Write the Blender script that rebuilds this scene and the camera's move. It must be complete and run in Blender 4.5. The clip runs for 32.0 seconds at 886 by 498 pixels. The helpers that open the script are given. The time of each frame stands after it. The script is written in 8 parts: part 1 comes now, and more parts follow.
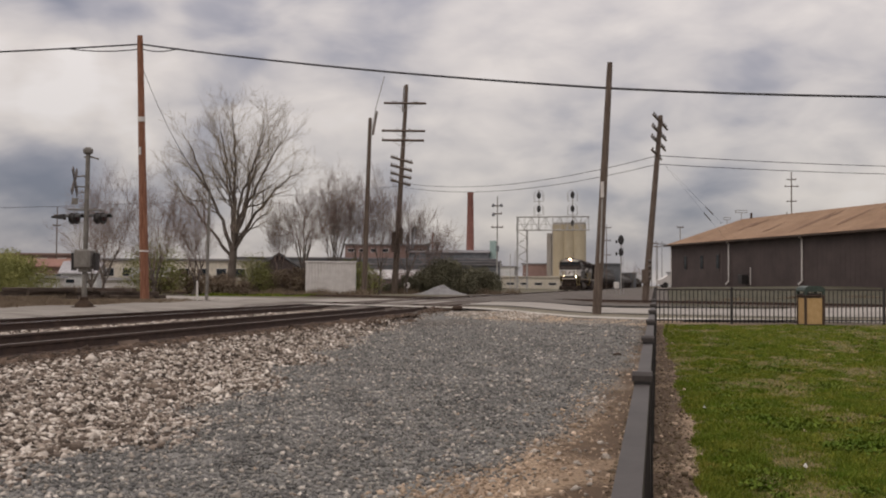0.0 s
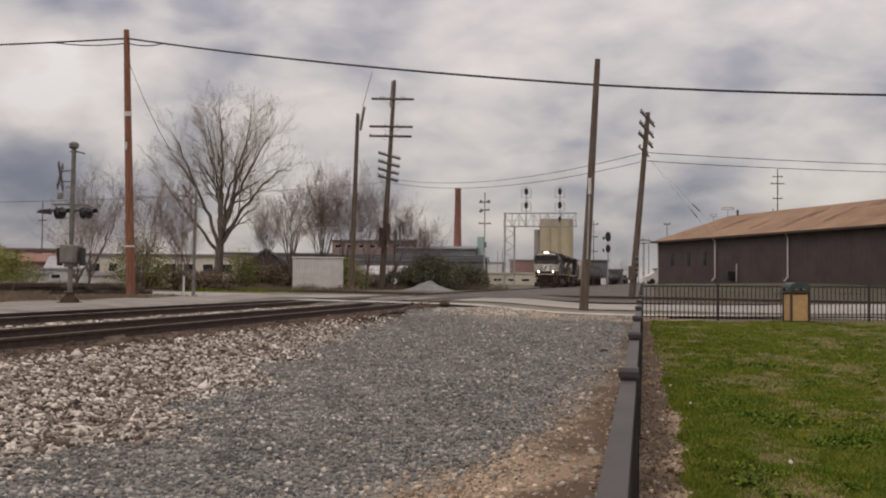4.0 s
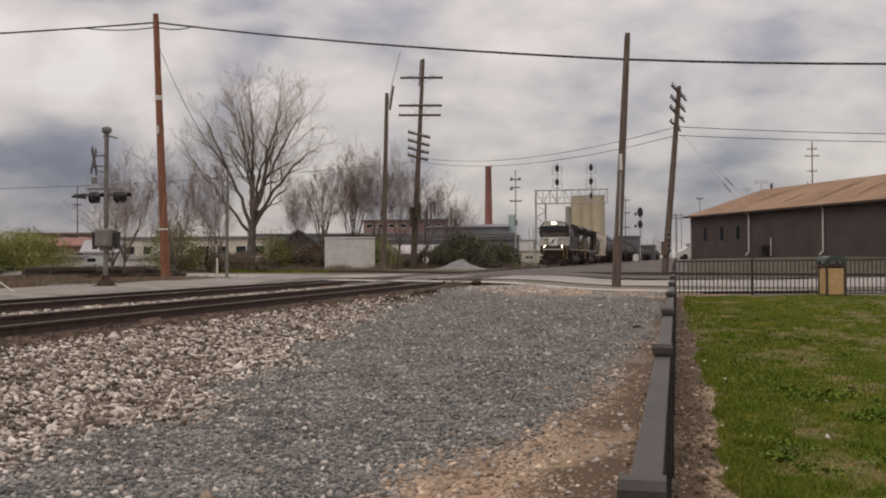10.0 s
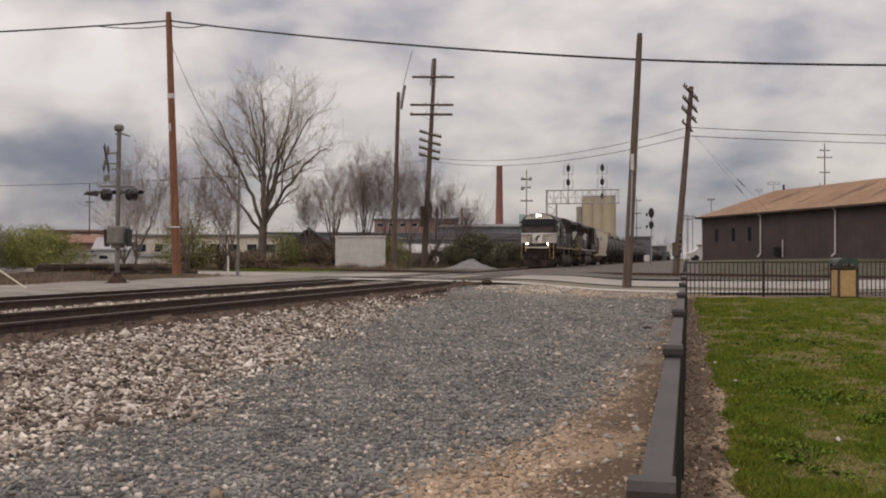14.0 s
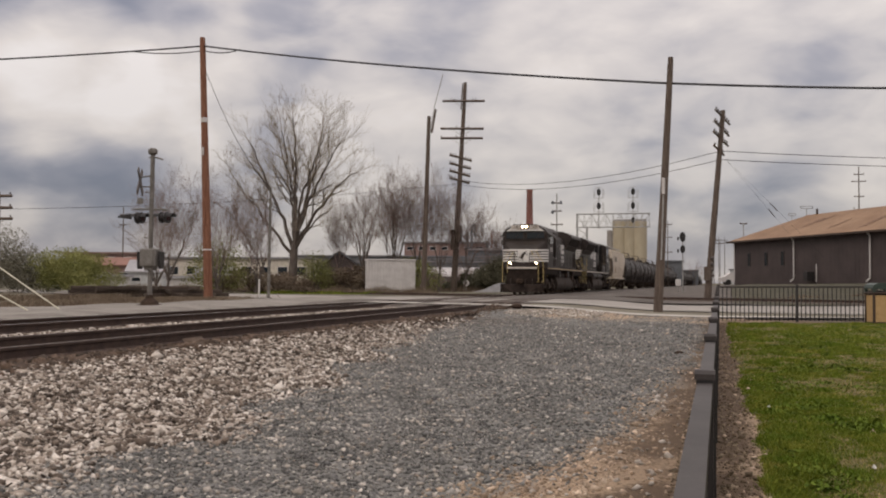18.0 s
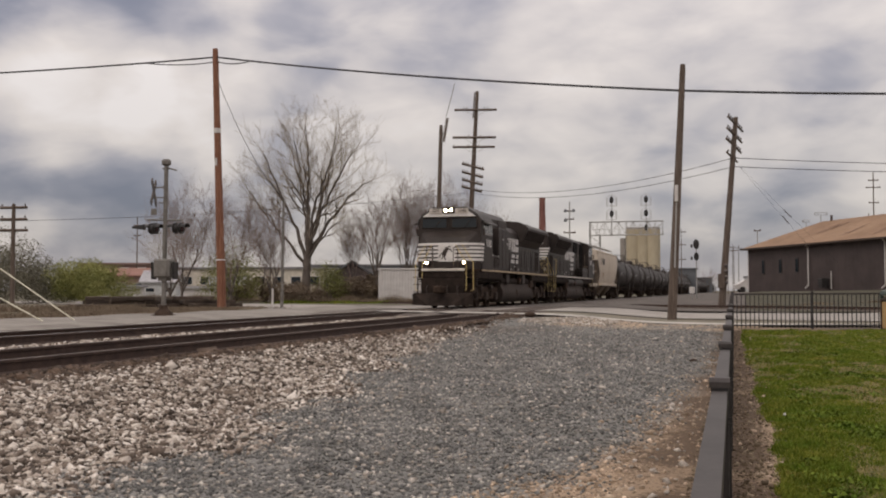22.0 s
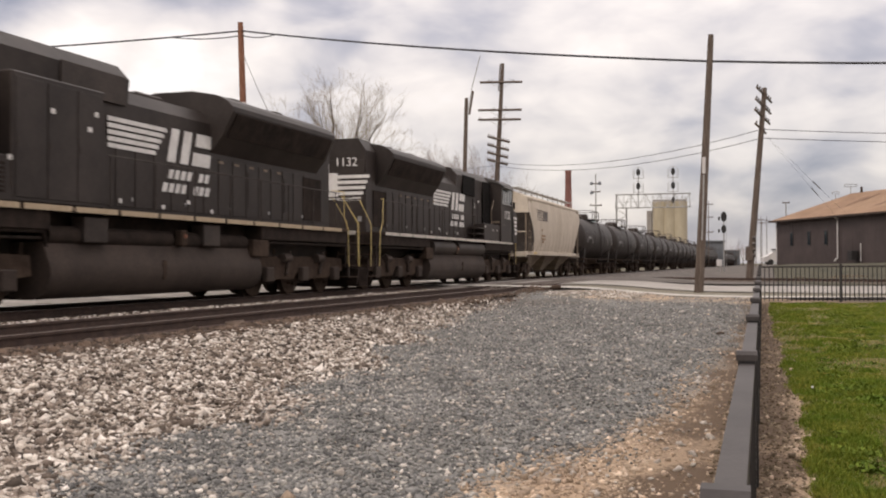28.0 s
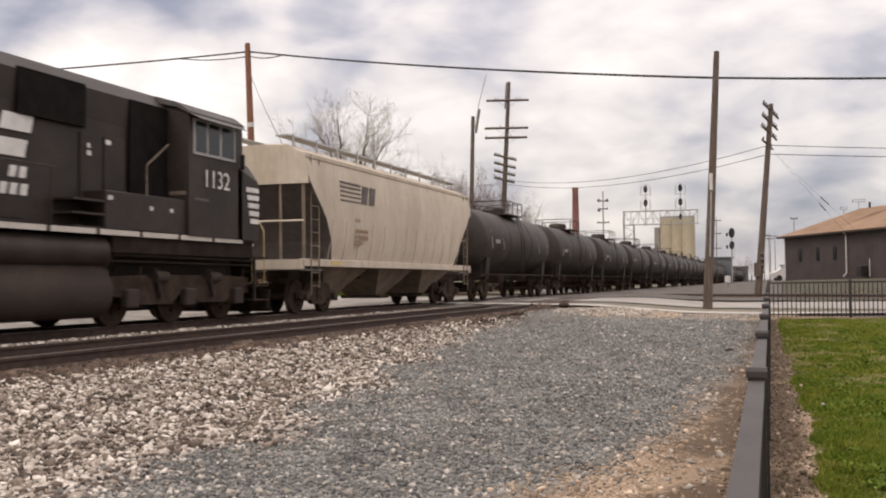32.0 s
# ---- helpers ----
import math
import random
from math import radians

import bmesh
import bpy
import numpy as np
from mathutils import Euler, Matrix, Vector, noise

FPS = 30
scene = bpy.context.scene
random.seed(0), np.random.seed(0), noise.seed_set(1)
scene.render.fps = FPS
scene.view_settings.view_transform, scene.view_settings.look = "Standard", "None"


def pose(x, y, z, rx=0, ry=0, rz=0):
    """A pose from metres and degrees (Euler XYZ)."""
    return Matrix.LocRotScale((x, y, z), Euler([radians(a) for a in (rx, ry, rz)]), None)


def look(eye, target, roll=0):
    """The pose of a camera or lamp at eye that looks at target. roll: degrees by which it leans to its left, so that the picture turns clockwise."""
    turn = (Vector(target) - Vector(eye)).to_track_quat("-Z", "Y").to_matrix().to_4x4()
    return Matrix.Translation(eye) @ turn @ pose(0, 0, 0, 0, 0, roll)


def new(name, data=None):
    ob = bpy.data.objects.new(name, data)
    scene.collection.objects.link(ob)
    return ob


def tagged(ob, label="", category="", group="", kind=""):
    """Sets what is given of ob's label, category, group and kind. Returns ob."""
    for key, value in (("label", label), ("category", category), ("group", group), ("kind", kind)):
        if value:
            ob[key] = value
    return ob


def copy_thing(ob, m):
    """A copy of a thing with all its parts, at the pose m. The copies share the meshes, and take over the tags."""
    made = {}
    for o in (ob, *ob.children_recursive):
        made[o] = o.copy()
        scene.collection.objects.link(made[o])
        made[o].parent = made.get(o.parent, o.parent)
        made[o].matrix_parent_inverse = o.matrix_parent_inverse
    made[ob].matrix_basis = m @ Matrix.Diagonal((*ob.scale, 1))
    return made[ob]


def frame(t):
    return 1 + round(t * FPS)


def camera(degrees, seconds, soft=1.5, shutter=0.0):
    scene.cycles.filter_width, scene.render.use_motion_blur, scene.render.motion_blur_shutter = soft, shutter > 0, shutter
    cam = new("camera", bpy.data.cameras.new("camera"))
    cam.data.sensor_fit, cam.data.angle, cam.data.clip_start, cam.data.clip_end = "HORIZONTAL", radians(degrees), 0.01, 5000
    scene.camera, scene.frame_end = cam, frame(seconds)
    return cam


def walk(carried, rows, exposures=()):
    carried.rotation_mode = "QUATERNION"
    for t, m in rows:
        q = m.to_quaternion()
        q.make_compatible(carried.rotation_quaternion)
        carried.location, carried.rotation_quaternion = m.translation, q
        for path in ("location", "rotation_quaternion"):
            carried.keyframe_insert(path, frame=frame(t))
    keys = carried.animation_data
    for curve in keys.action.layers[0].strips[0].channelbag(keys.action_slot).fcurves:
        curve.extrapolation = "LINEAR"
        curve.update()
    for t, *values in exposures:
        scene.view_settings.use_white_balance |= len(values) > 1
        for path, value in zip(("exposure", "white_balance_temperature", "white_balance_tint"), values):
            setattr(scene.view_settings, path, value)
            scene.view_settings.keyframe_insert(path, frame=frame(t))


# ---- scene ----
# camera: held by hand in one place, turning slowly to the left
cam = camera(47.38, 32.0, soft=2.0, shutter=0.4)
EYE = (0.0, 0.0, 1.45)
PATH = [
    (0.0, pose(*EYE, 92.01, -0.40, 12.19)),
    (0.5, pose(*EYE, 92.31, -0.32, 12.36)),
    (1.0, pose(*EYE, 92.50, -0.44, 12.53)),
    (1.5, pose(*EYE, 93.69, 0.23, 12.26)),
    (2.0, pose(*EYE, 93.40, -0.41, 11.79)),
    (2.5, pose(*EYE, 93.12, -0.72, 12.01)),
    (3.0, pose(*EYE, 92.50, -0.66, 11.67)),
    (3.5, pose(*EYE, 92.25, -0.53, 11.16)),
    (4.0, pose(*EYE, 91.79, -0.53, 11.47)),
    (4.5, pose(*EYE, 91.90, -0.56, 12.04)),
    (6.5, pose(*EYE, 91.30, 0.39, 12.55)),
    (7.0, pose(*EYE, 91.18, 0.30, 12.56)),
    (7.5, pose(*EYE, 91.17, 0.48, 12.72)),
    (8.0, pose(*EYE, 91.21, 0.33, 12.65)),
    (8.5, pose(*EYE, 91.16, 0.17, 12.86)),
    (9.0, pose(*EYE, 91.10, 0.23, 12.70)),
    (9.5, pose(*EYE, 90.78, 0.56, 12.86)),
    (10.0, pose(*EYE, 90.57, 0.28, 13.26)),
    (10.5, pose(*EYE, 90.76, 0.22, 13.34)),
    (11.0, pose(*EYE, 90.79, -0.15, 13.41)),
    (11.5, pose(*EYE, 90.47, 0.01, 13.61)),
    (12.0, pose(*EYE, 90.43, 0.24, 14.03)),
    (12.5, pose(*EYE, 90.87, 0.42, 13.99)),
    (13.0, pose(*EYE, 90.96, 0.08, 14.00)),
    (13.5, pose(*EYE, 90.59, -0.09, 13.77)),
    (15.5, pose(*EYE, 90.49, -0.14, 14.32)),
    (16.0, pose(*EYE, 90.52, -0.33, 14.23)),
    (16.5, pose(*EYE, 91.24, -0.51, 14.79)),
    (17.0, pose(*EYE, 91.25, -0.23, 14.64)),
    (17.5, pose(*EYE, 91.66, -0.29, 15.20)),
    (18.0, pose(*EYE, 91.86, -0.31, 15.55)),
    (18.5, pose(*EYE, 92.30, 0.12, 15.89)),
    (19.0, pose(*EYE, 92.44, -0.10, 15.88)),
    (19.5, pose(*EYE, 92.34, -0.21, 15.89)),
    (20.0, pose(*EYE, 92.30, -0.29, 16.24)),
    (20.5, pose(*EYE, 92.17, -0.13, 16.12)),
    (21.0, pose(*EYE, 92.28, -0.01, 16.15)),
    (21.5, pose(*EYE, 92.23, 0.04, 16.33)),
    (22.0, pose(*EYE, 92.36, 0.00, 16.29)),
    (22.5, pose(*EYE, 92.61, 0.09, 16.21)),
    (23.0, pose(*EYE, 92.81, 0.06, 16.08)),
    (23.5, pose(*EYE, 92.56, 0.07, 16.32)),
    (24.0, pose(*EYE, 92.41, -0.21, 16.42)),
    (24.5, pose(*EYE, 92.62, -0.38, 16.38)),
    (25.0, pose(*EYE, 92.92, -0.23, 16.10)),
    (25.5, pose(*EYE, 92.80, -0.35, 16.49)),
    (27.5, pose(*EYE, 91.19, 0.27, 17.64)),
    (28.0, pose(*EYE, 90.84, 0.10, 17.75)),
    (28.5, pose(*EYE, 90.25, 0.56, 17.84)),
    (29.0, pose(*EYE, 91.15, 0.44, 18.38)),
    (29.5, pose(*EYE, 90.75, 0.34, 18.29)),
    (30.0, pose(*EYE, 91.43, 0.35, 18.47)),
    (30.5, pose(*EYE, 91.73, 0.59, 18.00)),
    (31.0, pose(*EYE, 92.19, 0.77, 17.84)),
    (31.5, pose(*EYE, 91.79, 0.30, 18.15)),
    (32.0, pose(*EYE, 91.88, 0.50, 18.19)),
]
walk(cam, PATH, exposures=[(0.0, -0.13, 7280, 11), (8.0, -0.14, 7280, 11), (11.0, -0.09, 7280, 11), (20.0, -0.06, 7280, 11), (25.5, -0.06, 7280, 11), (27.5, 0.37, 7280, 11), (29.0, 0.44, 7280, 11), (32.0, 0.46, 7280, 11)])

# ---- world: a broken overcast, brighter overhead ----
world = bpy.data.worlds.new("overcast_sky")
scene.world = world
world.use_nodes = True


def sky_nodes():
    nt = world.node_tree
    nt.nodes.clear()
    N, L = nt.nodes.new, nt.links.new
    out, bg = N("ShaderNodeOutputWorld"), N("ShaderNodeBackground")
    sky = N("ShaderNodeTexSky")
    sky.sky_type, sky.sun_disc = "NISHITA", False
    sky.sun_elevation, sky.sun_rotation = radians(42), radians(200)
    co = N("ShaderNodeTexCoord")
    sep = N("ShaderNodeSeparateXYZ")
    L(co.outputs["Generated"], sep.inputs[0])

    def m(op, a, b, clamp=False):
        n = N("ShaderNodeMath")
        n.operation, n.use_clamp = op, clamp
        for i, v in enumerate((a, b)):
            if isinstance(v, (int, float)):
                n.inputs[i].default_value = v
            else:
                L(v, n.inputs[i])
        return n.outputs[0]

    up = m("MAXIMUM", sep.outputs[2], 0.0)
    # a low cloud deck: billows a little wider than they are high near the skyline
    depth = m("ADD", up, 0.55)
    px, py = m("DIVIDE", sep.outputs[0], depth), m("DIVIDE", sep.outputs[1], depth)
    com = N("ShaderNodeCombineXYZ")
    L(px, com.inputs[0]), L(py, com.inputs[1]), L(m("MULTIPLY", up, 1.2), com.inputs[2])

    def fbm(scale, detail, rough, offset, dist=0.0):
        mp, n = N("ShaderNodeMapping"), N("ShaderNodeTexNoise")
        mp.inputs["Location"].default_value = offset
        mp.inputs["Scale"].default_value = (scale, scale, scale * 1.6)
        n.inputs["Scale"].default_value, n.inputs["Detail"].default_value = 1.0, detail
        n.inputs["Roughness"].default_value, n.inputs["Distortion"].default_value = rough, dist
        L(com.outputs[0], mp.inputs[0]), L(mp.outputs[0], n.inputs["Vector"])
        return n.outputs["Fac"]

    big, small = fbm(3.6, 3.0, 0.5, (5.3, 2.4, 0.3), 0.3), fbm(8.0, 4.0, 0.5, (0.4, 7.2, 2), 0.25)
    mixed = m("ADD", m("MULTIPLY", big, 0.38), m("MULTIPLY", small, 0.32))
    mixed = m("ADD", mixed, 0.158)

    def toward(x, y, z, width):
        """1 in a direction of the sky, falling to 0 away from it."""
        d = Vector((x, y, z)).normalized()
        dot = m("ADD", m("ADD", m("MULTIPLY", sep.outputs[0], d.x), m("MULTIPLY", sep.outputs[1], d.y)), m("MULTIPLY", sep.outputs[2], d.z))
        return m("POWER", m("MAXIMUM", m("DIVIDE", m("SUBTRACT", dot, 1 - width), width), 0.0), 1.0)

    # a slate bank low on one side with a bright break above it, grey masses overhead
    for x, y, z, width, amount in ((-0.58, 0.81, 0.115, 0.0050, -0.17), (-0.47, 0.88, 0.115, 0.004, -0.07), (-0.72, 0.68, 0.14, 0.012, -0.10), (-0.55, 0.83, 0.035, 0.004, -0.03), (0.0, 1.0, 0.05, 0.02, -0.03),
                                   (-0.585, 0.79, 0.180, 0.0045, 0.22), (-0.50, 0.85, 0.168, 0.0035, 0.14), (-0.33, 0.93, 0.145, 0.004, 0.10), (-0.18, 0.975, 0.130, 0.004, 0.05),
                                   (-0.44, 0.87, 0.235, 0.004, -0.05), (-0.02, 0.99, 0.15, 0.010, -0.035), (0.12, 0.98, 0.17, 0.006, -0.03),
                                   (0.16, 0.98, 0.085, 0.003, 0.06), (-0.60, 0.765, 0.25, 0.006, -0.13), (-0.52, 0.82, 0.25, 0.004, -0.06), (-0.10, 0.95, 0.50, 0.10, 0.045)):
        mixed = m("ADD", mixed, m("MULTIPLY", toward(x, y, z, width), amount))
    ramp = N("ShaderNodeValToRGB")
    e = ramp.color_ramp.elements
    e[0].position, e[0].color = 0.29, (0.138, 0.155, 0.222, 1)
    e[1].position, e[1].color = 0.65, (0.625, 0.617, 0.655, 1)
    for p, c in ((0.37, (0.192, 0.205, 0.272, 1)), (0.44, (0.298, 0.302, 0.362, 1)), (0.51, (0.445, 0.435, 0.47, 1)), (0.58, (0.555, 0.537, 0.558, 1))):
        k = e.new(p)
        k.color = c
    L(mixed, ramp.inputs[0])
    # brighter towards the zenith, as under any overcast
    lift = m("ADD", m("MULTIPLY", m("POWER", up, 1.4), 2.4), 0.98)
    clouds = N("ShaderNodeMixRGB")
    clouds.blend_type = "MULTIPLY"
    clouds.inputs[0].default_value = 1.0
    L(ramp.outputs[0], clouds.inputs[1]), L(lift, clouds.inputs[2])
    thin = N("ShaderNodeMixRGB")
    thin.blend_type = "ADD"
    thin.inputs[0].default_value = 0.012
    L(clouds.outputs[0], thin.inputs[1]), L(sky.outputs[0], thin.inputs[2])
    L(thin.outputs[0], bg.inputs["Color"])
    bg.inputs["Strength"].default_value = 1.0
    L(bg.outputs[0], out.inputs["Surface"])


sky_nodes()
sun = new("sun", bpy.data.lights.new("sun", "SUN"))
sun.data.energy, sun.data.angle, sun.data.color = 0.6, radians(25), (1.0, 0.95, 0.88)
sun.matrix_basis = look((0, 0, 60), (20, 54, 0))

# ---- materials ----
def surf(name, a, b, scale=4.0, rough=0.8, metal=0.0, bump=0.15, fine=60.0, spec=0.35, stretch=(1, 1, 1), vary=0.0, island=False, contrast=0.25, emit=None, coord="Object", third=None, mix=None):
    """A worn surface: two colours in large blotches, fine grain in brightness and relief."""
    mat = bpy.data.materials.new(name)
    mat.use_nodes = True
    nt = mat.node_tree
    N, L = nt.nodes.new, nt.links.new
    bsdf = nt.nodes["Principled BSDF"]
    co, mp = N("ShaderNodeTexCoord"), N("ShaderNodeMapping")
    mp.inputs["Scale"].default_value = stretch
    L(co.outputs[coord], mp.inputs[0])
    n1, n2 = N("ShaderNodeTexNoise"), N("ShaderNodeTexNoise")
    for n, s, d in ((n1, scale, 4.0), (n2, fine, 3.0)):
        n.inputs["Scale"].default_value, n.inputs["Detail"].default_value = s, d
        n.inputs["Roughness"].default_value = 0.65
        L(mp.outputs[0], n.inputs["Vector"])
    ramp = N("ShaderNodeValToRGB")
    e = ramp.color_ramp.elements
    e[0].position, e[1].position = 0.36, 0.64
    e[0].color, e[1].color = (*a, 1), (*b, 1)
    if third:
        k = e.new(0.72)
        k.color = (*third, 1)
    L(n1.outputs["Fac"], ramp.inputs[0])
    col = ramp.outputs[0]

    def scaled(col, fac, low, high):
        r, mx = N("ShaderNodeMapRange"), N("ShaderNodeMixRGB")
        r.inputs["To Min"].default_value, r.inputs["To Max"].default_value = low, high
        mx.blend_type, mx.inputs[0].default_value = "MULTIPLY", 1.0
        L(fac, r.inputs["Value"]), L(col, mx.inputs[1]), L(r.outputs[0], mx.inputs[2])
        return mx.outputs[0]

    col = scaled(col, n2.outputs["Fac"], 1 - contrast * 2, 1 + contrast * 2)
    if vary:
        col = scaled(col, N("ShaderNodeObjectInfo").outputs["Random"], 1 - vary, 1 + vary)
    if island:
        col = scaled(col, N("ShaderNodeNewGeometry").outputs["Random Per Island"], 0.3, 1.55)
    if mix:
        r2, m2 = N("ShaderNodeValToRGB"), N("ShaderNodeMixRGB")
        els = r2.color_ramp.elements
        els[0].position, els[0].color = mix[0][0], (*mix[0][1], 1)
        els[1].position, els[1].color = mix[-1][0], (*mix[-1][1], 1)
        for p, c in mix[1:-1]:
            k = els.new(p)
            k.color = (*c, 1)
        m2.blend_type, m2.inputs[0].default_value = "MULTIPLY", 1.0
        L(N("ShaderNodeNewGeometry").outputs["Random Per Island"], r2.inputs[0])
        L(col, m2.inputs[1]), L(r2.outputs[0], m2.inputs[2])
        col = m2.outputs[0]
    L(col, bsdf.inputs["Base Color"])
    bsdf.inputs["Roughness"].default_value, bsdf.inputs["Metallic"].default_value = rough, metal
    bsdf.inputs["Specular IOR Level"].default_value = spec
    if bump:
        bp = N("ShaderNodeBump")
        bp.inputs["Strength"].default_value, bp.inputs["Distance"].default_value = bump, 0.02
        L(n2.outputs["Fac"], bp.inputs["Height"]), L(bp.outputs[0], bsdf.inputs["Normal"])
    if emit:
        bsdf.inputs["Emission Color"].default_value = (*emit[:3], 1)
        bsdf.inputs["Emission Strength"].default_value = emit[3]
    return mat


def glass(name, tint=(0.02, 0.025, 0.03)):
    mat = bpy.data.materials.new(name)
    mat.use_nodes = True
    b = mat.node_tree.nodes["Principled BSDF"]
    b.inputs["Base Color"].default_value = (*tint, 1)
    b.inputs["Roughness"].default_value, b.inputs["Specular IOR Level"].default_value = 0.08, 0.25
    return mat


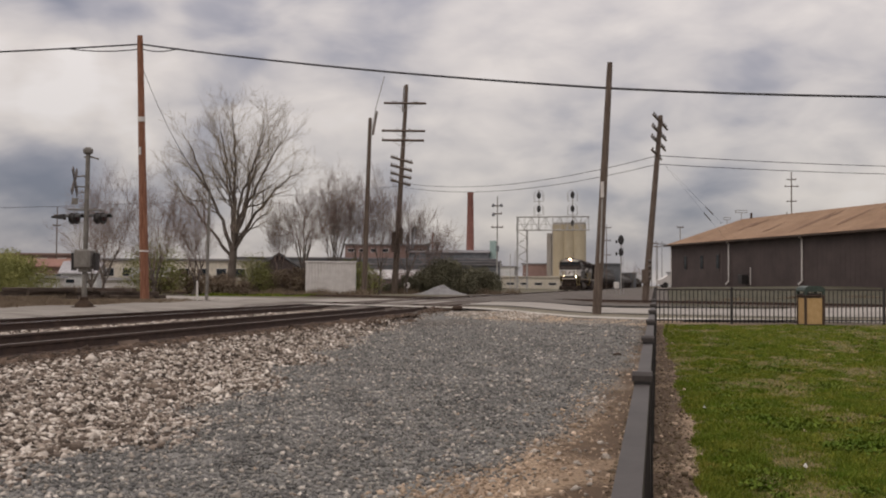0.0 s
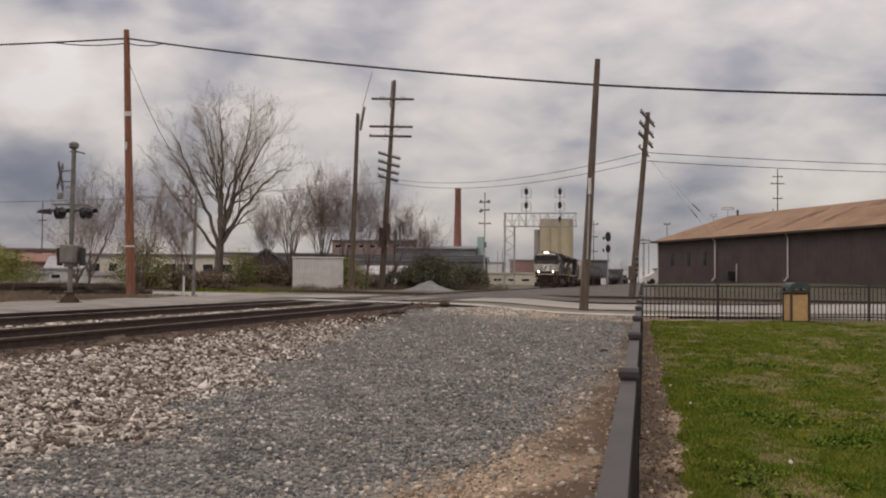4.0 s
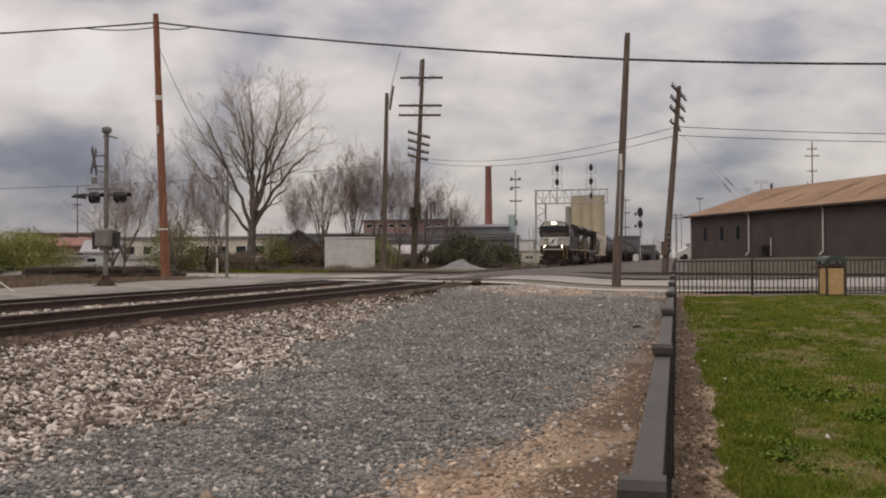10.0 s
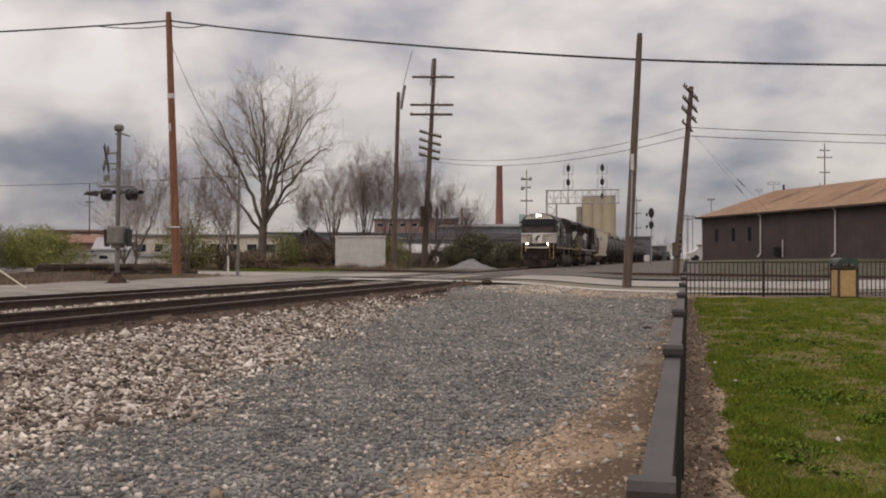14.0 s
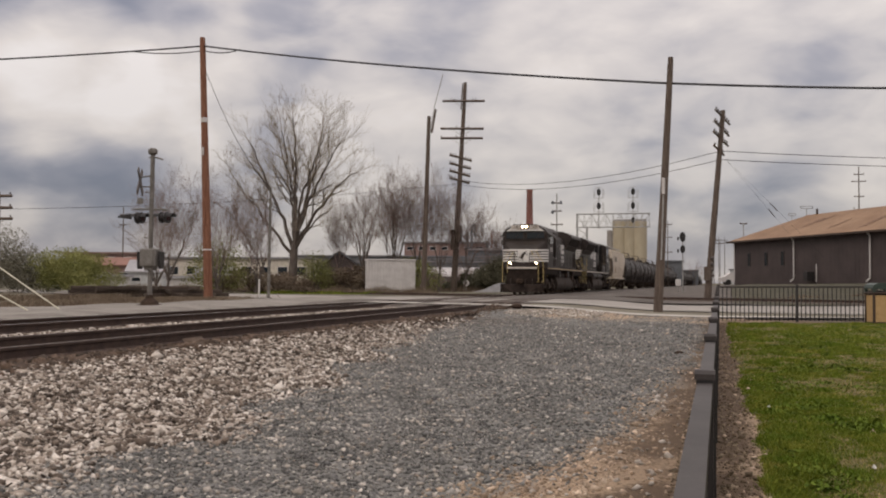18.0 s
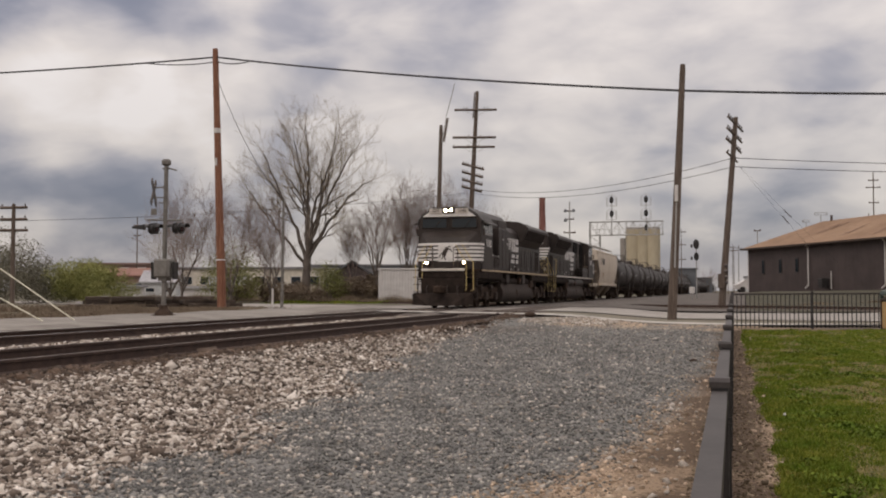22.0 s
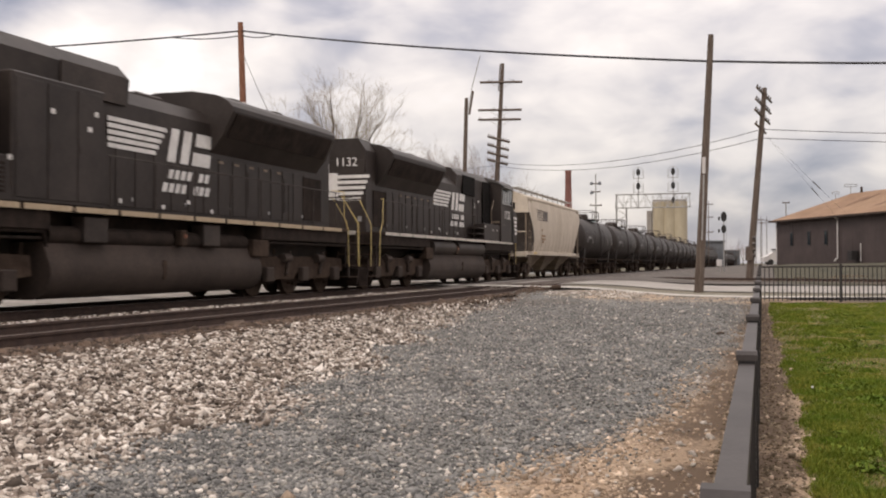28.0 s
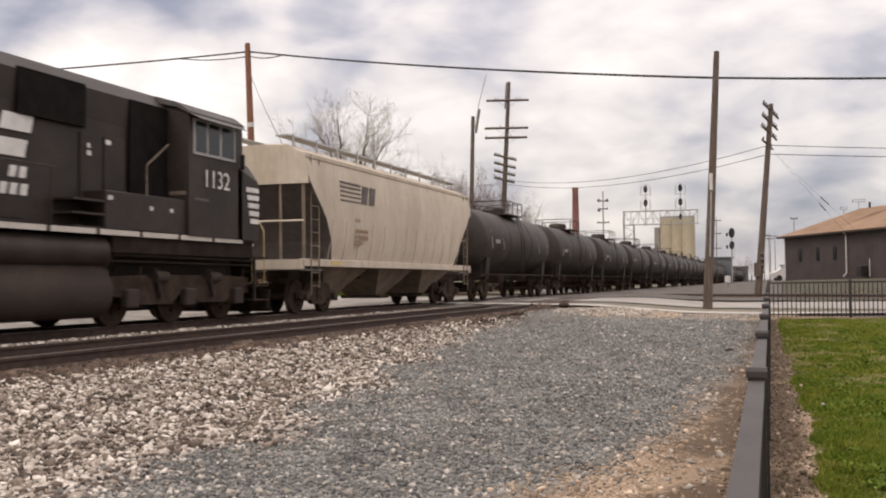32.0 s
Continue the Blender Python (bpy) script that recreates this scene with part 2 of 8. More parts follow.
M = dict(
    asphalt=surf("worn_asphalt", (0.235, 0.212, 0.188), (0.315, 0.288, 0.258), 0.5, 0.9, fine=40, bump=0.2, contrast=0.12),
    concrete=surf("pale_concrete", (0.32, 0.295, 0.26), (0.43, 0.40, 0.355), 0.8, 0.9, fine=30, contrast=0.12),
    grass_soil=surf("lawn_soil", (0.085, 0.078, 0.022), (0.160, 0.122, 0.052), 5.0, 0.95, fine=60, bump=0.6, contrast=0.4, third=(0.17, 0.135, 0.065)),
    strip=surf("pale_gravel_strip", (0.165, 0.145, 0.125), (0.265, 0.240, 0.212), 0.7, 0.95, fine=16, bump=0.4, contrast=0.2),
    verge=surf("dry_verge", (0.13, 0.115, 0.085), (0.19, 0.165, 0.12), 0.7, 0.95, fine=14, bump=0.4),
    far_grass=surf("rough_grass", (0.075, 0.070, 0.042), (0.125, 0.105, 0.070), 0.2, 0.95, fine=6, bump=0.3),
    tie=surf("creosoted_wood", (0.055, 0.040, 0.032), (0.105, 0.078, 0.06), 3, 0.9, stretch=(0.4, 4, 4), vary=0.3, fine=30),
    rail=surf("rusty_rail", (0.052, 0.034, 0.028), (0.085, 0.054, 0.042), 6, 0.7, metal=0.3, fine=80),
    rail_top=surf("polished_rail", (0.38, 0.36, 0.35), (0.5, 0.48, 0.47), 4, 0.35, metal=0.9, bump=0.02, contrast=0.05),
    wood=surf("weathered_pole_wood", (0.085, 0.062, 0.050), (0.15, 0.115, 0.092), 2.5, 0.9, stretch=(6, 6, 0.6), fine=25, bump=0.5),
    red_wood=surf("reddish_pole_wood", (0.165, 0.068, 0.042), (0.285, 0.135, 0.085), 2.5, 0.9, stretch=(6, 6, 0.5), fine=25, bump=0.5, third=(0.24, 0.175, 0.145)),
    bark=surf("grey_bark", (0.090, 0.072, 0.062), (0.145, 0.120, 0.102), 2.5, 0.95, stretch=(3, 3, 0.8), fine=14, bump=0.4),
    twig=surf("fine_twigs", (0.165, 0.120, 0.105), (0.225, 0.165, 0.145), 2, 0.95, bump=0),
    bud=surf("budding_twigs", (0.205, 0.162, 0.118), (0.29, 0.235, 0.17), 2, 0.95, bump=0),
    black_iron=surf("black_painted_steel", (0.022, 0.020, 0.020), (0.038, 0.034, 0.033), 5, 0.42, fine=90, bump=0.05, contrast=0.1),
    rail_iron=surf("dusty_black_rail", (0.034, 0.028, 0.026), (0.058, 0.049, 0.046), 3, 0.62, fine=70, bump=0.05, contrast=0.15),
    tan=surf("tan_panel", (0.42, 0.27, 0.12), (0.50, 0.33, 0.16), 6, 0.75, fine=60, contrast=0.1),
    brown_plastic=surf("dark_brown_plastic", (0.045, 0.028, 0.02), (0.07, 0.045, 0.032), 5, 0.55),
    green_plastic=surf("dark_green_plastic", (0.03, 0.045, 0.038), (0.05, 0.07, 0.058), 5, 0.5),
    galv=surf("galvanized_steel", (0.30, 0.29, 0.28), (0.42, 0.41, 0.40), 3, 0.5, metal=0.35, fine=40, contrast=0.12),
    dull_alu=surf("dull_aluminium", (0.13, 0.118, 0.105), (0.20, 0.185, 0.168), 3, 0.7, metal=0.1, fine=40, contrast=0.15),
    white_sheet=surf("off_white_sheet", (0.52, 0.49, 0.47), (0.62, 0.59, 0.57), 1.5, 0.7, fine=30, bump=0.04, contrast=0.06),
    # train blacks and grime are raised a little to stand for veiling haze
    black_paint=surf("sooty_black_paint", (0.032, 0.0242, 0.0205), (0.054, 0.0405, 0.034), 1.2, 0.55, spec=0.22, fine=18, bump=0.04, contrast=0.2),
    black_hood=surf("faded_black_paint", (0.025, 0.0187, 0.0162), (0.044, 0.034, 0.0297), 0.8, 0.5, spec=0.22, fine=14, bump=0.03, contrast=0.15),
    grime=surf("brown_road_grime", (0.036, 0.0245, 0.0185), (0.068, 0.046, 0.034), 2.0, 0.95, fine=22, bump=0.2, spec=0.12),
    dust_tank=surf("dusty_fuel_tank", (0.032, 0.0215, 0.0165), (0.052, 0.036, 0.028), 1.2, 0.85, fine=14),
    dust_roof=surf("dusty_grey_roof", (0.056, 0.051, 0.048), (0.095, 0.087, 0.082), 1.5, 0.7, fine=14, contrast=0.15),
    white_paint=surf("white_paint", (0.58, 0.55, 0.52), (0.72, 0.69, 0.66), 3, 0.6, fine=40, bump=0.03, contrast=0.08),
    stripe=surf("dusty_white_stripe", (0.46, 0.41, 0.36), (0.60, 0.55, 0.49), 2.5, 0.7, fine=30, contrast=0.12),
    stripe_tan=surf("tan_dusted_stripe", (0.34, 0.255, 0.165), (0.47, 0.37, 0.26), 2.5, 0.8, fine=30, contrast=0.15),
    yellow=surf("yellow_paint", (0.50, 0.37, 0.14), (0.62, 0.48, 0.22), 4, 0.6),
    hopper=surf("faded_grey_hopper_paint", (0.46, 0.385, 0.30), (0.58, 0.50, 0.41), 0.7, 0.75, fine=10, bump=0.03, stretch=(1, 1, 0.4), contrast=0.10, third=(0.38, 0.30, 0.22)),
    hopper_dark=surf("dark_grey_paint", (0.10, 0.085, 0.08), (0.14, 0.12, 0.11), 3, 0.7),
    tank=surf("tank_black", (0.026, 0.021, 0.019), (0.050, 0.040, 0.035), 0.8, 0.58, spec=0.22, fine=10, bump=0.03, contrast=0.2),
    # screen: near black, the shade inside deep openings put into the colour
    screen=surf("deep_black_screen", (0.007, 0.006, 0.0055), (0.013, 0.011, 0.010), 3, 0.9, fine=40, bump=0.3, spec=0.1),
    # oily dirt on the running gear, also painted shade in the cab alcove
    soot=surf("oily_soot", (0.018, 0.013, 0.011), (0.036, 0.026, 0.021), 2.5, 0.9, fine=25, bump=0.2, spec=0.12),
    bank=surf("dull_bank_grass", (0.036, 0.034, 0.017), (0.072, 0.062, 0.036), 0.7, 0.95, fine=9, bump=0.4),
    glass=glass("dark_window_glass"),
    lamp_glow=surf("lit_headlight", (1.0, 0.9, 0.7), (1.0, 0.9, 0.7), 4, 0.3, bump=0, emit=(1.0, 0.80, 0.50, 70.0)),
    lens_dark=surf("dark_lens", (0.03, 0.012, 0.012), (0.05, 0.02, 0.02), 8, 0.25, bump=0),
    brown_wall=surf("brown_metal_siding", (0.062, 0.046, 0.044), (0.085, 0.064, 0.060), 0.5, 0.7, fine=8, bump=0.03, contrast=0.08),
    tan_roof=surf("weathered_tan_roof", (0.20, 0.116, 0.067), (0.275, 0.172, 0.104), 0.3, 0.85, fine=3, bump=0.05, third=(0.165, 0.092, 0.055), contrast=0.1),
    brick=surf("red_brick", (0.21, 0.092, 0.078), (0.275, 0.128, 0.108), 0.4, 0.9, fine=6, contrast=0.1),
    silo=surf("pale_yellow_concrete", (0.36, 0.305, 0.215), (0.45, 0.39, 0.285), 0.15, 0.9, fine=2, stretch=(1, 1, 0.25), contrast=0.08),
    silo_dark=surf("shaded_bin_steel", (0.20, 0.18, 0.16), (0.27, 0.245, 0.22), 0.3, 0.7),
    mill=surf("slate_factory_wall", (0.10, 0.105, 0.115), (0.15, 0.155, 0.165), 0.1, 0.85, fine=1.5),
    mill_roof=surf("factory_roof", (0.15, 0.145, 0.15), (0.21, 0.20, 0.205), 0.1, 0.85, fine=1.5),
    mill_pale=surf("pale_factory_wall", (0.50, 0.45, 0.38), (0.58, 0.53, 0.45), 0.15, 0.9, fine=2),
    white_roof=surf("white_flat_roof", (0.36, 0.345, 0.335), (0.46, 0.44, 0.43), 0.2, 0.8, fine=3),
    teal=surf("faded_teal_tower", (0.28, 0.38, 0.36), (0.34, 0.44, 0.42), 0.4, 0.8),
    house_pale=surf("pale_siding", (0.45, 0.46, 0.46), (0.55, 0.55, 0.54), 0.3, 0.85, fine=3),
    house_roof=surf("grey_shingles", (0.30, 0.29, 0.30), (0.38, 0.37, 0.38), 0.3, 0.9, fine=4),
    red_roof=surf("rusty_red_roof", (0.22, 0.115, 0.09), (0.27, 0.145, 0.115), 0.3, 0.9, fine=4),
    leaf_spring=surf("spring_leaves", (0.135, 0.145, 0.042), (0.205, 0.20, 0.07), 0.8, 0.8, bump=0),
    leaf_dark=surf("evergreen_leaves", (0.085, 0.080, 0.052), (0.140, 0.130, 0.083), 0.8, 0.8, bump=0),
    brush=surf("dry_brush", (0.135, 0.098, 0.068), (0.215, 0.165, 0.118), 0.8, 0.95, bump=0),
    gravel_pile=surf("grey_gravel_heap", (0.17, 0.165, 0.165), (0.24, 0.235, 0.235), 2, 0.95, fine=20, bump=0.5),
    wire=surf("black_cable", (0.025, 0.024, 0.026), (0.035, 0.034, 0.036), 2, 0.6, bump=0),
    guard=surf("yellow_white_guy_guard", (0.55, 0.52, 0.40), (0.66, 0.63, 0.50), 3, 0.6, bump=0),
    insulator=surf("brown_insulator", (0.06, 0.05, 0.05), (0.10, 0.08, 0.07), 5, 0.3),
    stone_white=surf("pale_ballast_stone", (0.40, 0.358, 0.315), (0.58, 0.53, 0.475), 3.5, 0.9, fine=50, bump=0.2, mix=((0.0, (0.11, 0.092, 0.08)), (0.26, (0.24, 0.20, 0.175)), (0.48, (0.52, 0.455, 0.41)), (0.76, (0.95, 0.91, 0.87)), (0.94, (1.38, 1.38, 1.38)))),
    stone_grey=surf("grey_gravel_stone", (0.160, 0.154, 0.144), (0.292, 0.282, 0.264), 2.5, 0.9, fine=60, bump=0.2, mix=((0.0, (0.34, 0.34, 0.35)), (0.35, (0.62, 0.62, 0.63)), (0.7, (0.95, 0.94, 0.93)), (0.92, (1.25, 1.21, 1.16)), (0.985, (2.0, 1.92, 1.8)))),
    stone_tan=surf("tan_gravel_stone", (0.34, 0.245, 0.175), (0.52, 0.405, 0.305), 2.0, 0.9, fine=60, bump=0.2, mix=((0.0, (0.5, 0.48, 0.45)), (0.5, (0.8, 0.8, 0.78)), (0.8, (1.0, 1.0, 1.0)), (0.97, (1.4, 1.4, 1.4)))),
    blade=surf("grass_blades", (0.102, 0.160, 0.018), (0.198, 0.212, 0.036), 2.2, 0.8, bump=0, spec=0.08, third=(0.30, 0.235, 0.085), mix=((0.0, (0.45, 0.5, 0.5)), (0.5, (0.85, 0.9, 0.8)), (0.85, (1.1, 1.05, 1.0)), (0.97, (1.7, 1.35, 1.6)))),
    weed=surf("broadleaf_weed", (0.085, 0.135, 0.020), (0.140, 0.180, 0.032), 0.9, 0.9, bump=0, spec=0.08, mix=((0.0, (0.5, 0.55, 0.5)), (0.6, (0.95, 0.95, 0.9)), (0.97, (1.3, 1.25, 1.2)))),
    leaf_bright=surf("bright_spring_leaves", (0.18, 0.19, 0.055), (0.27, 0.265, 0.09), 0.8, 0.8, bump=0),
    # far_brick: red brick with distance haze mixed into its colour
    far_brick=surf("hazy_brick", (0.20, 0.13, 0.115), (0.25, 0.165, 0.145), 0.3, 0.9, fine=4, contrast=0.1),
    hopper_dusty=surf("brown_dusted_hopper_paint", (0.15, 0.112, 0.082), (0.25, 0.195, 0.145), 1.2, 0.85, fine=12, contrast=0.15),
    rust_ink=surf("faded_rusty_lettering", (0.30, 0.20, 0.13), (0.38, 0.27, 0.18), 5, 0.85),
    stone_mixed=surf("mixed_earth_pebbles", (0.22, 0.17, 0.115), (0.34, 0.275, 0.20), 2.0, 0.95, fine=60, bump=0.2, mix=((0.0, (0.22, 0.19, 0.15)), (0.45, (0.38, 0.34, 0.29)), (0.75, (0.75, 0.72, 0.68)), (0.95, (1.15, 1.15, 1.15)))),
    stone_brown=surf("rust_stained_stone", (0.085, 0.058, 0.042), (0.145, 0.105, 0.08), 3.0, 0.95, fine=50, bump=0.2, mix=((0.0, (0.35, 0.33, 0.3)), (0.5, (0.75, 0.72, 0.7)), (0.9, (1.2, 1.15, 1.1)))),
    rail_worn=surf("dull_rail_head", (0.13, 0.105, 0.09), (0.19, 0.155, 0.135), 4, 0.5, metal=0.5, bump=0.02, contrast=0.08),
    yard=surf("dark_yard_ballast", (0.060, 0.049, 0.041), (0.118, 0.100, 0.086), 0.6, 0.95, fine=10, bump=0.4, contrast=0.25),
    straw=surf("tan_straw", (0.27, 0.205, 0.085), (0.36, 0.28, 0.13), 0.8, 0.95, bump=0, island=True),
    worn_patch=surf("worn_dark_shingles", (0.145, 0.082, 0.052), (0.205, 0.12, 0.075), 0.8, 0.9, fine=6),
    leaf_olive=surf("dull_olive_leaves", (0.115, 0.105, 0.075), (0.175, 0.16, 0.115), 0.8, 0.85, bump=0),
    stone_pale=surf("pale_stray_stone", (0.34, 0.30, 0.26), (0.52, 0.47, 0.42), 3.5, 0.9, fine=50, bump=0.2, mix=((0.0, (0.6, 0.58, 0.55)), (0.6, (0.95, 0.94, 0.92)), (0.95, (1.3, 1.3, 1.3)))),
)

# ---- mesh helpers ----
RAIL = 0.63                      # height of the rail heads
NEAR, MAIN = -9.1, -13.3         # centres of the two tracks
I4 = Matrix.Identity(4)


def part(name, bm, material, parent=None, label="", smooth=False):
    """One mesh object of its own, under a thing or a part."""
    me = bpy.data.meshes.new(name)
    if isinstance(bm, bmesh.types.BMesh):
        bmesh.ops.recalc_face_normals(bm, faces=bm.faces)
        bm.to_mesh(me)
        bm.free()
    else:
        v, f = bm
        me.from_pydata([tuple(p) for p in v], [], [tuple(q) for q in f])
    me.materials.append(M[material] if isinstance(material, str) else material)
    if smooth:
        me.shade_smooth()
        me.set_sharp_from_angle(angle=radians(40))
    ob = new(name, me)
    ob.parent = parent
    if label:
        ob["label"] = label
    return ob


def thing(name, label, category, m=I4, group="", kind=""):
    ob = new(name)
    ob.matrix_basis = m
    return tagged(ob, label, category, group, kind)


def share(ob, parent, m):
    """The same mesh once more, as a part of its own."""
    c = new(ob.name.split(".")[0], ob.data)
    c.parent, c.matrix_basis = parent, m
    return c


def nb():
    return bmesh.new()


def box(bm, x0, x1, y0, y1, z0, z1, bevel=0.0):
    r = bmesh.ops.create_cube(bm, size=1.0, matrix=Matrix.Translation(((x0 + x1) / 2, (y0 + y1) / 2, (z0 + z1) / 2)) @ Matrix.Diagonal((x1 - x0, y1 - y0, z1 - z0, 1)))
    if bevel:
        bmesh.ops.bevel(bm, geom=list({e for v in r["verts"] for e in v.link_edges}), offset=bevel, segments=1, affect="EDGES")
    return bm


def rod(bm, p, q, r0, r1=None, seg=8, caps=True):
    p, q = Vector(p), Vector(q)
    d = q - p
    m = Matrix.Translation((p + q) / 2) @ d.to_track_quat("Z", "Y").to_matrix().to_4x4()
    bmesh.ops.create_cone(bm, cap_ends=caps, segments=seg, radius1=r0, radius2=r0 if r1 is None else r1, depth=d.length, matrix=m)
    return bm


def path_tube(bm, pts, r, seg=6):
    for a, b in zip(pts, pts[1:]):
        rod(bm, a, b, r, seg=seg)
    return bm


def prism(bm, outline, axis, lo, hi):
    """A closed outline (two coordinates) drawn out along an axis."""
    def at(u, v, w):
        return {"x": (w, u, v), "y": (u, w, v), "z": (u, v, w)}[axis]
    a = [bm.verts.new(at(u, v, lo)) for u, v in outline]
    b = [bm.verts.new(at(u, v, hi)) for u, v in outline]
    n = len(outline)
    for i in range(n):
        bm.faces.new((a[i], a[(i + 1) % n], b[(i + 1) % n], b[i]))
    bm.faces.new(a), bm.faces.new(b)
    return bm


def lathe(bm, prof, seg=20, m=I4):
    """Rings of (radius, z) round the z axis."""
    rings = []
    for r, z in prof:
        rings.append([bm.verts.new(m @ Vector((r * math.cos(2 * math.pi * i / seg), r * math.sin(2 * math.pi * i / seg), z))) for i in range(seg)])
    for a, b in zip(rings, rings[1:]):
        for i in range(seg):
            bm.faces.new((a[i], a[(i + 1) % seg], b[(i + 1) % seg], b[i]))
    bm.faces.new(rings[0]), bm.faces.new(rings[-1])
    return bm


def letters(text, size, parent, material, m, name="number", label="", depth=0.006):
    """Writing in the built-in font, as a mesh."""
    cu = bpy.data.curves.new(name, "FONT")
    cu.body, cu.size, cu.extrude, cu.align_x, cu.align_y = text, size, depth, "CENTER", "CENTER"
    tmp = bpy.data.objects.new("tmp", cu)
    scene.collection.objects.link(tmp)
    bpy.context.view_layer.update()
    me = bpy.data.meshes.new_from_object(tmp.evaluated_get(bpy.context.evaluated_depsgraph_get()))
    bpy.data.objects.remove(tmp)
    me.materials.clear()
    me.materials.append(M[material])
    ob = new(name, me)
    ob.parent, ob.matrix_basis = parent, m
    if label:
        ob["label"] = label
    return ob


def soup(name, verts, faces, material, label, category, kind="stuff", smooth=False):
    """A large joined mesh from arrays of corners and triangles."""
    me = bpy.data.meshes.new(name)
    me.vertices.add(len(verts))
    me.vertices.foreach_set("co", np.asarray(verts, np.float32).ravel())
    f = np.asarray(faces, np.int32)
    k = f.shape[1]
    me.loops.add(f.size)
    me.loops.foreach_set("vertex_index", f.ravel())
    me.polygons.add(len(f))
    me.polygons.foreach_set("loop_start", np.arange(0, f.size, k, dtype=np.int32))
    me.update(calc_edges=True)
    me.validate()
    me.materials.append(M[material] if isinstance(material, str) else material)
    if smooth:
        me.shade_smooth()
    return tagged(new(name, me), label, category, "", kind)


# ---- ground ----
def step(a, b, v):
    t = np.clip((v - a) / (b - a), 0, 1)
    return t * t * (3 - 2 * t)


def gz(x, y):
    """Height of the open ground."""
    x, y = np.asarray(x, float), np.asarray(y, float)
    z = 0.012 * np.clip(y, 0, 30) + 0.17 * step(30, 42, y)
    ahead = y - (31.6 - 0.495 * (np.minimum(x, -0.5) + 0.5))      # distance past the sidewalk's near edge
    z = z + (0.40 + 0.18 * step(-2, -7, x) - z) * step(-4.0, 0, ahead) * step(12, 4, x)
    z = z + (0.54 - z) * step(-14.5, -17.5, x)
    z = z + 0.88 * step(56, 86, y) * step(-5, 3, x)
    return z


def axis_steps(*runs):
    out = []
    for a, b, n in runs:
        out += list(np.linspace(a, b, n, endpoint=False))
    return np.array(out + [runs[-1][1]])


def sheet(xs, ys, height):
    X, Y = np.meshgrid(xs, ys)
    V = np.stack([X, Y, height(X, Y)], -1).reshape(-1, 3)
    w = len(xs)
    i = (np.arange(len(ys) - 1)[:, None] * w + np.arange(w - 1)[None]).ravel()
    return V, np.stack([i, i + 1, i + w + 1, i + w], 1)


V, F = sheet(axis_steps((-2500, -300, 12), (-300, -60, 16), (-60, 20, 60), (20, 120, 20), (120, 2500, 10)),
             axis_steps((-400, -20, 8), (-20, 60, 60), (60, 130, 30), (130, 500, 15), (500, 4500, 8)),
             lambda x, y: gz(x, y) - 0.05 - 0.22 * step(-16.5, -15.5, x) * step(-7.0, -8.0, x) * step(31, 29, y))
soup("ground", V, F, "far_grass", "rough dry grass and bare earth reaching the horizon", "ground", "structure", True)


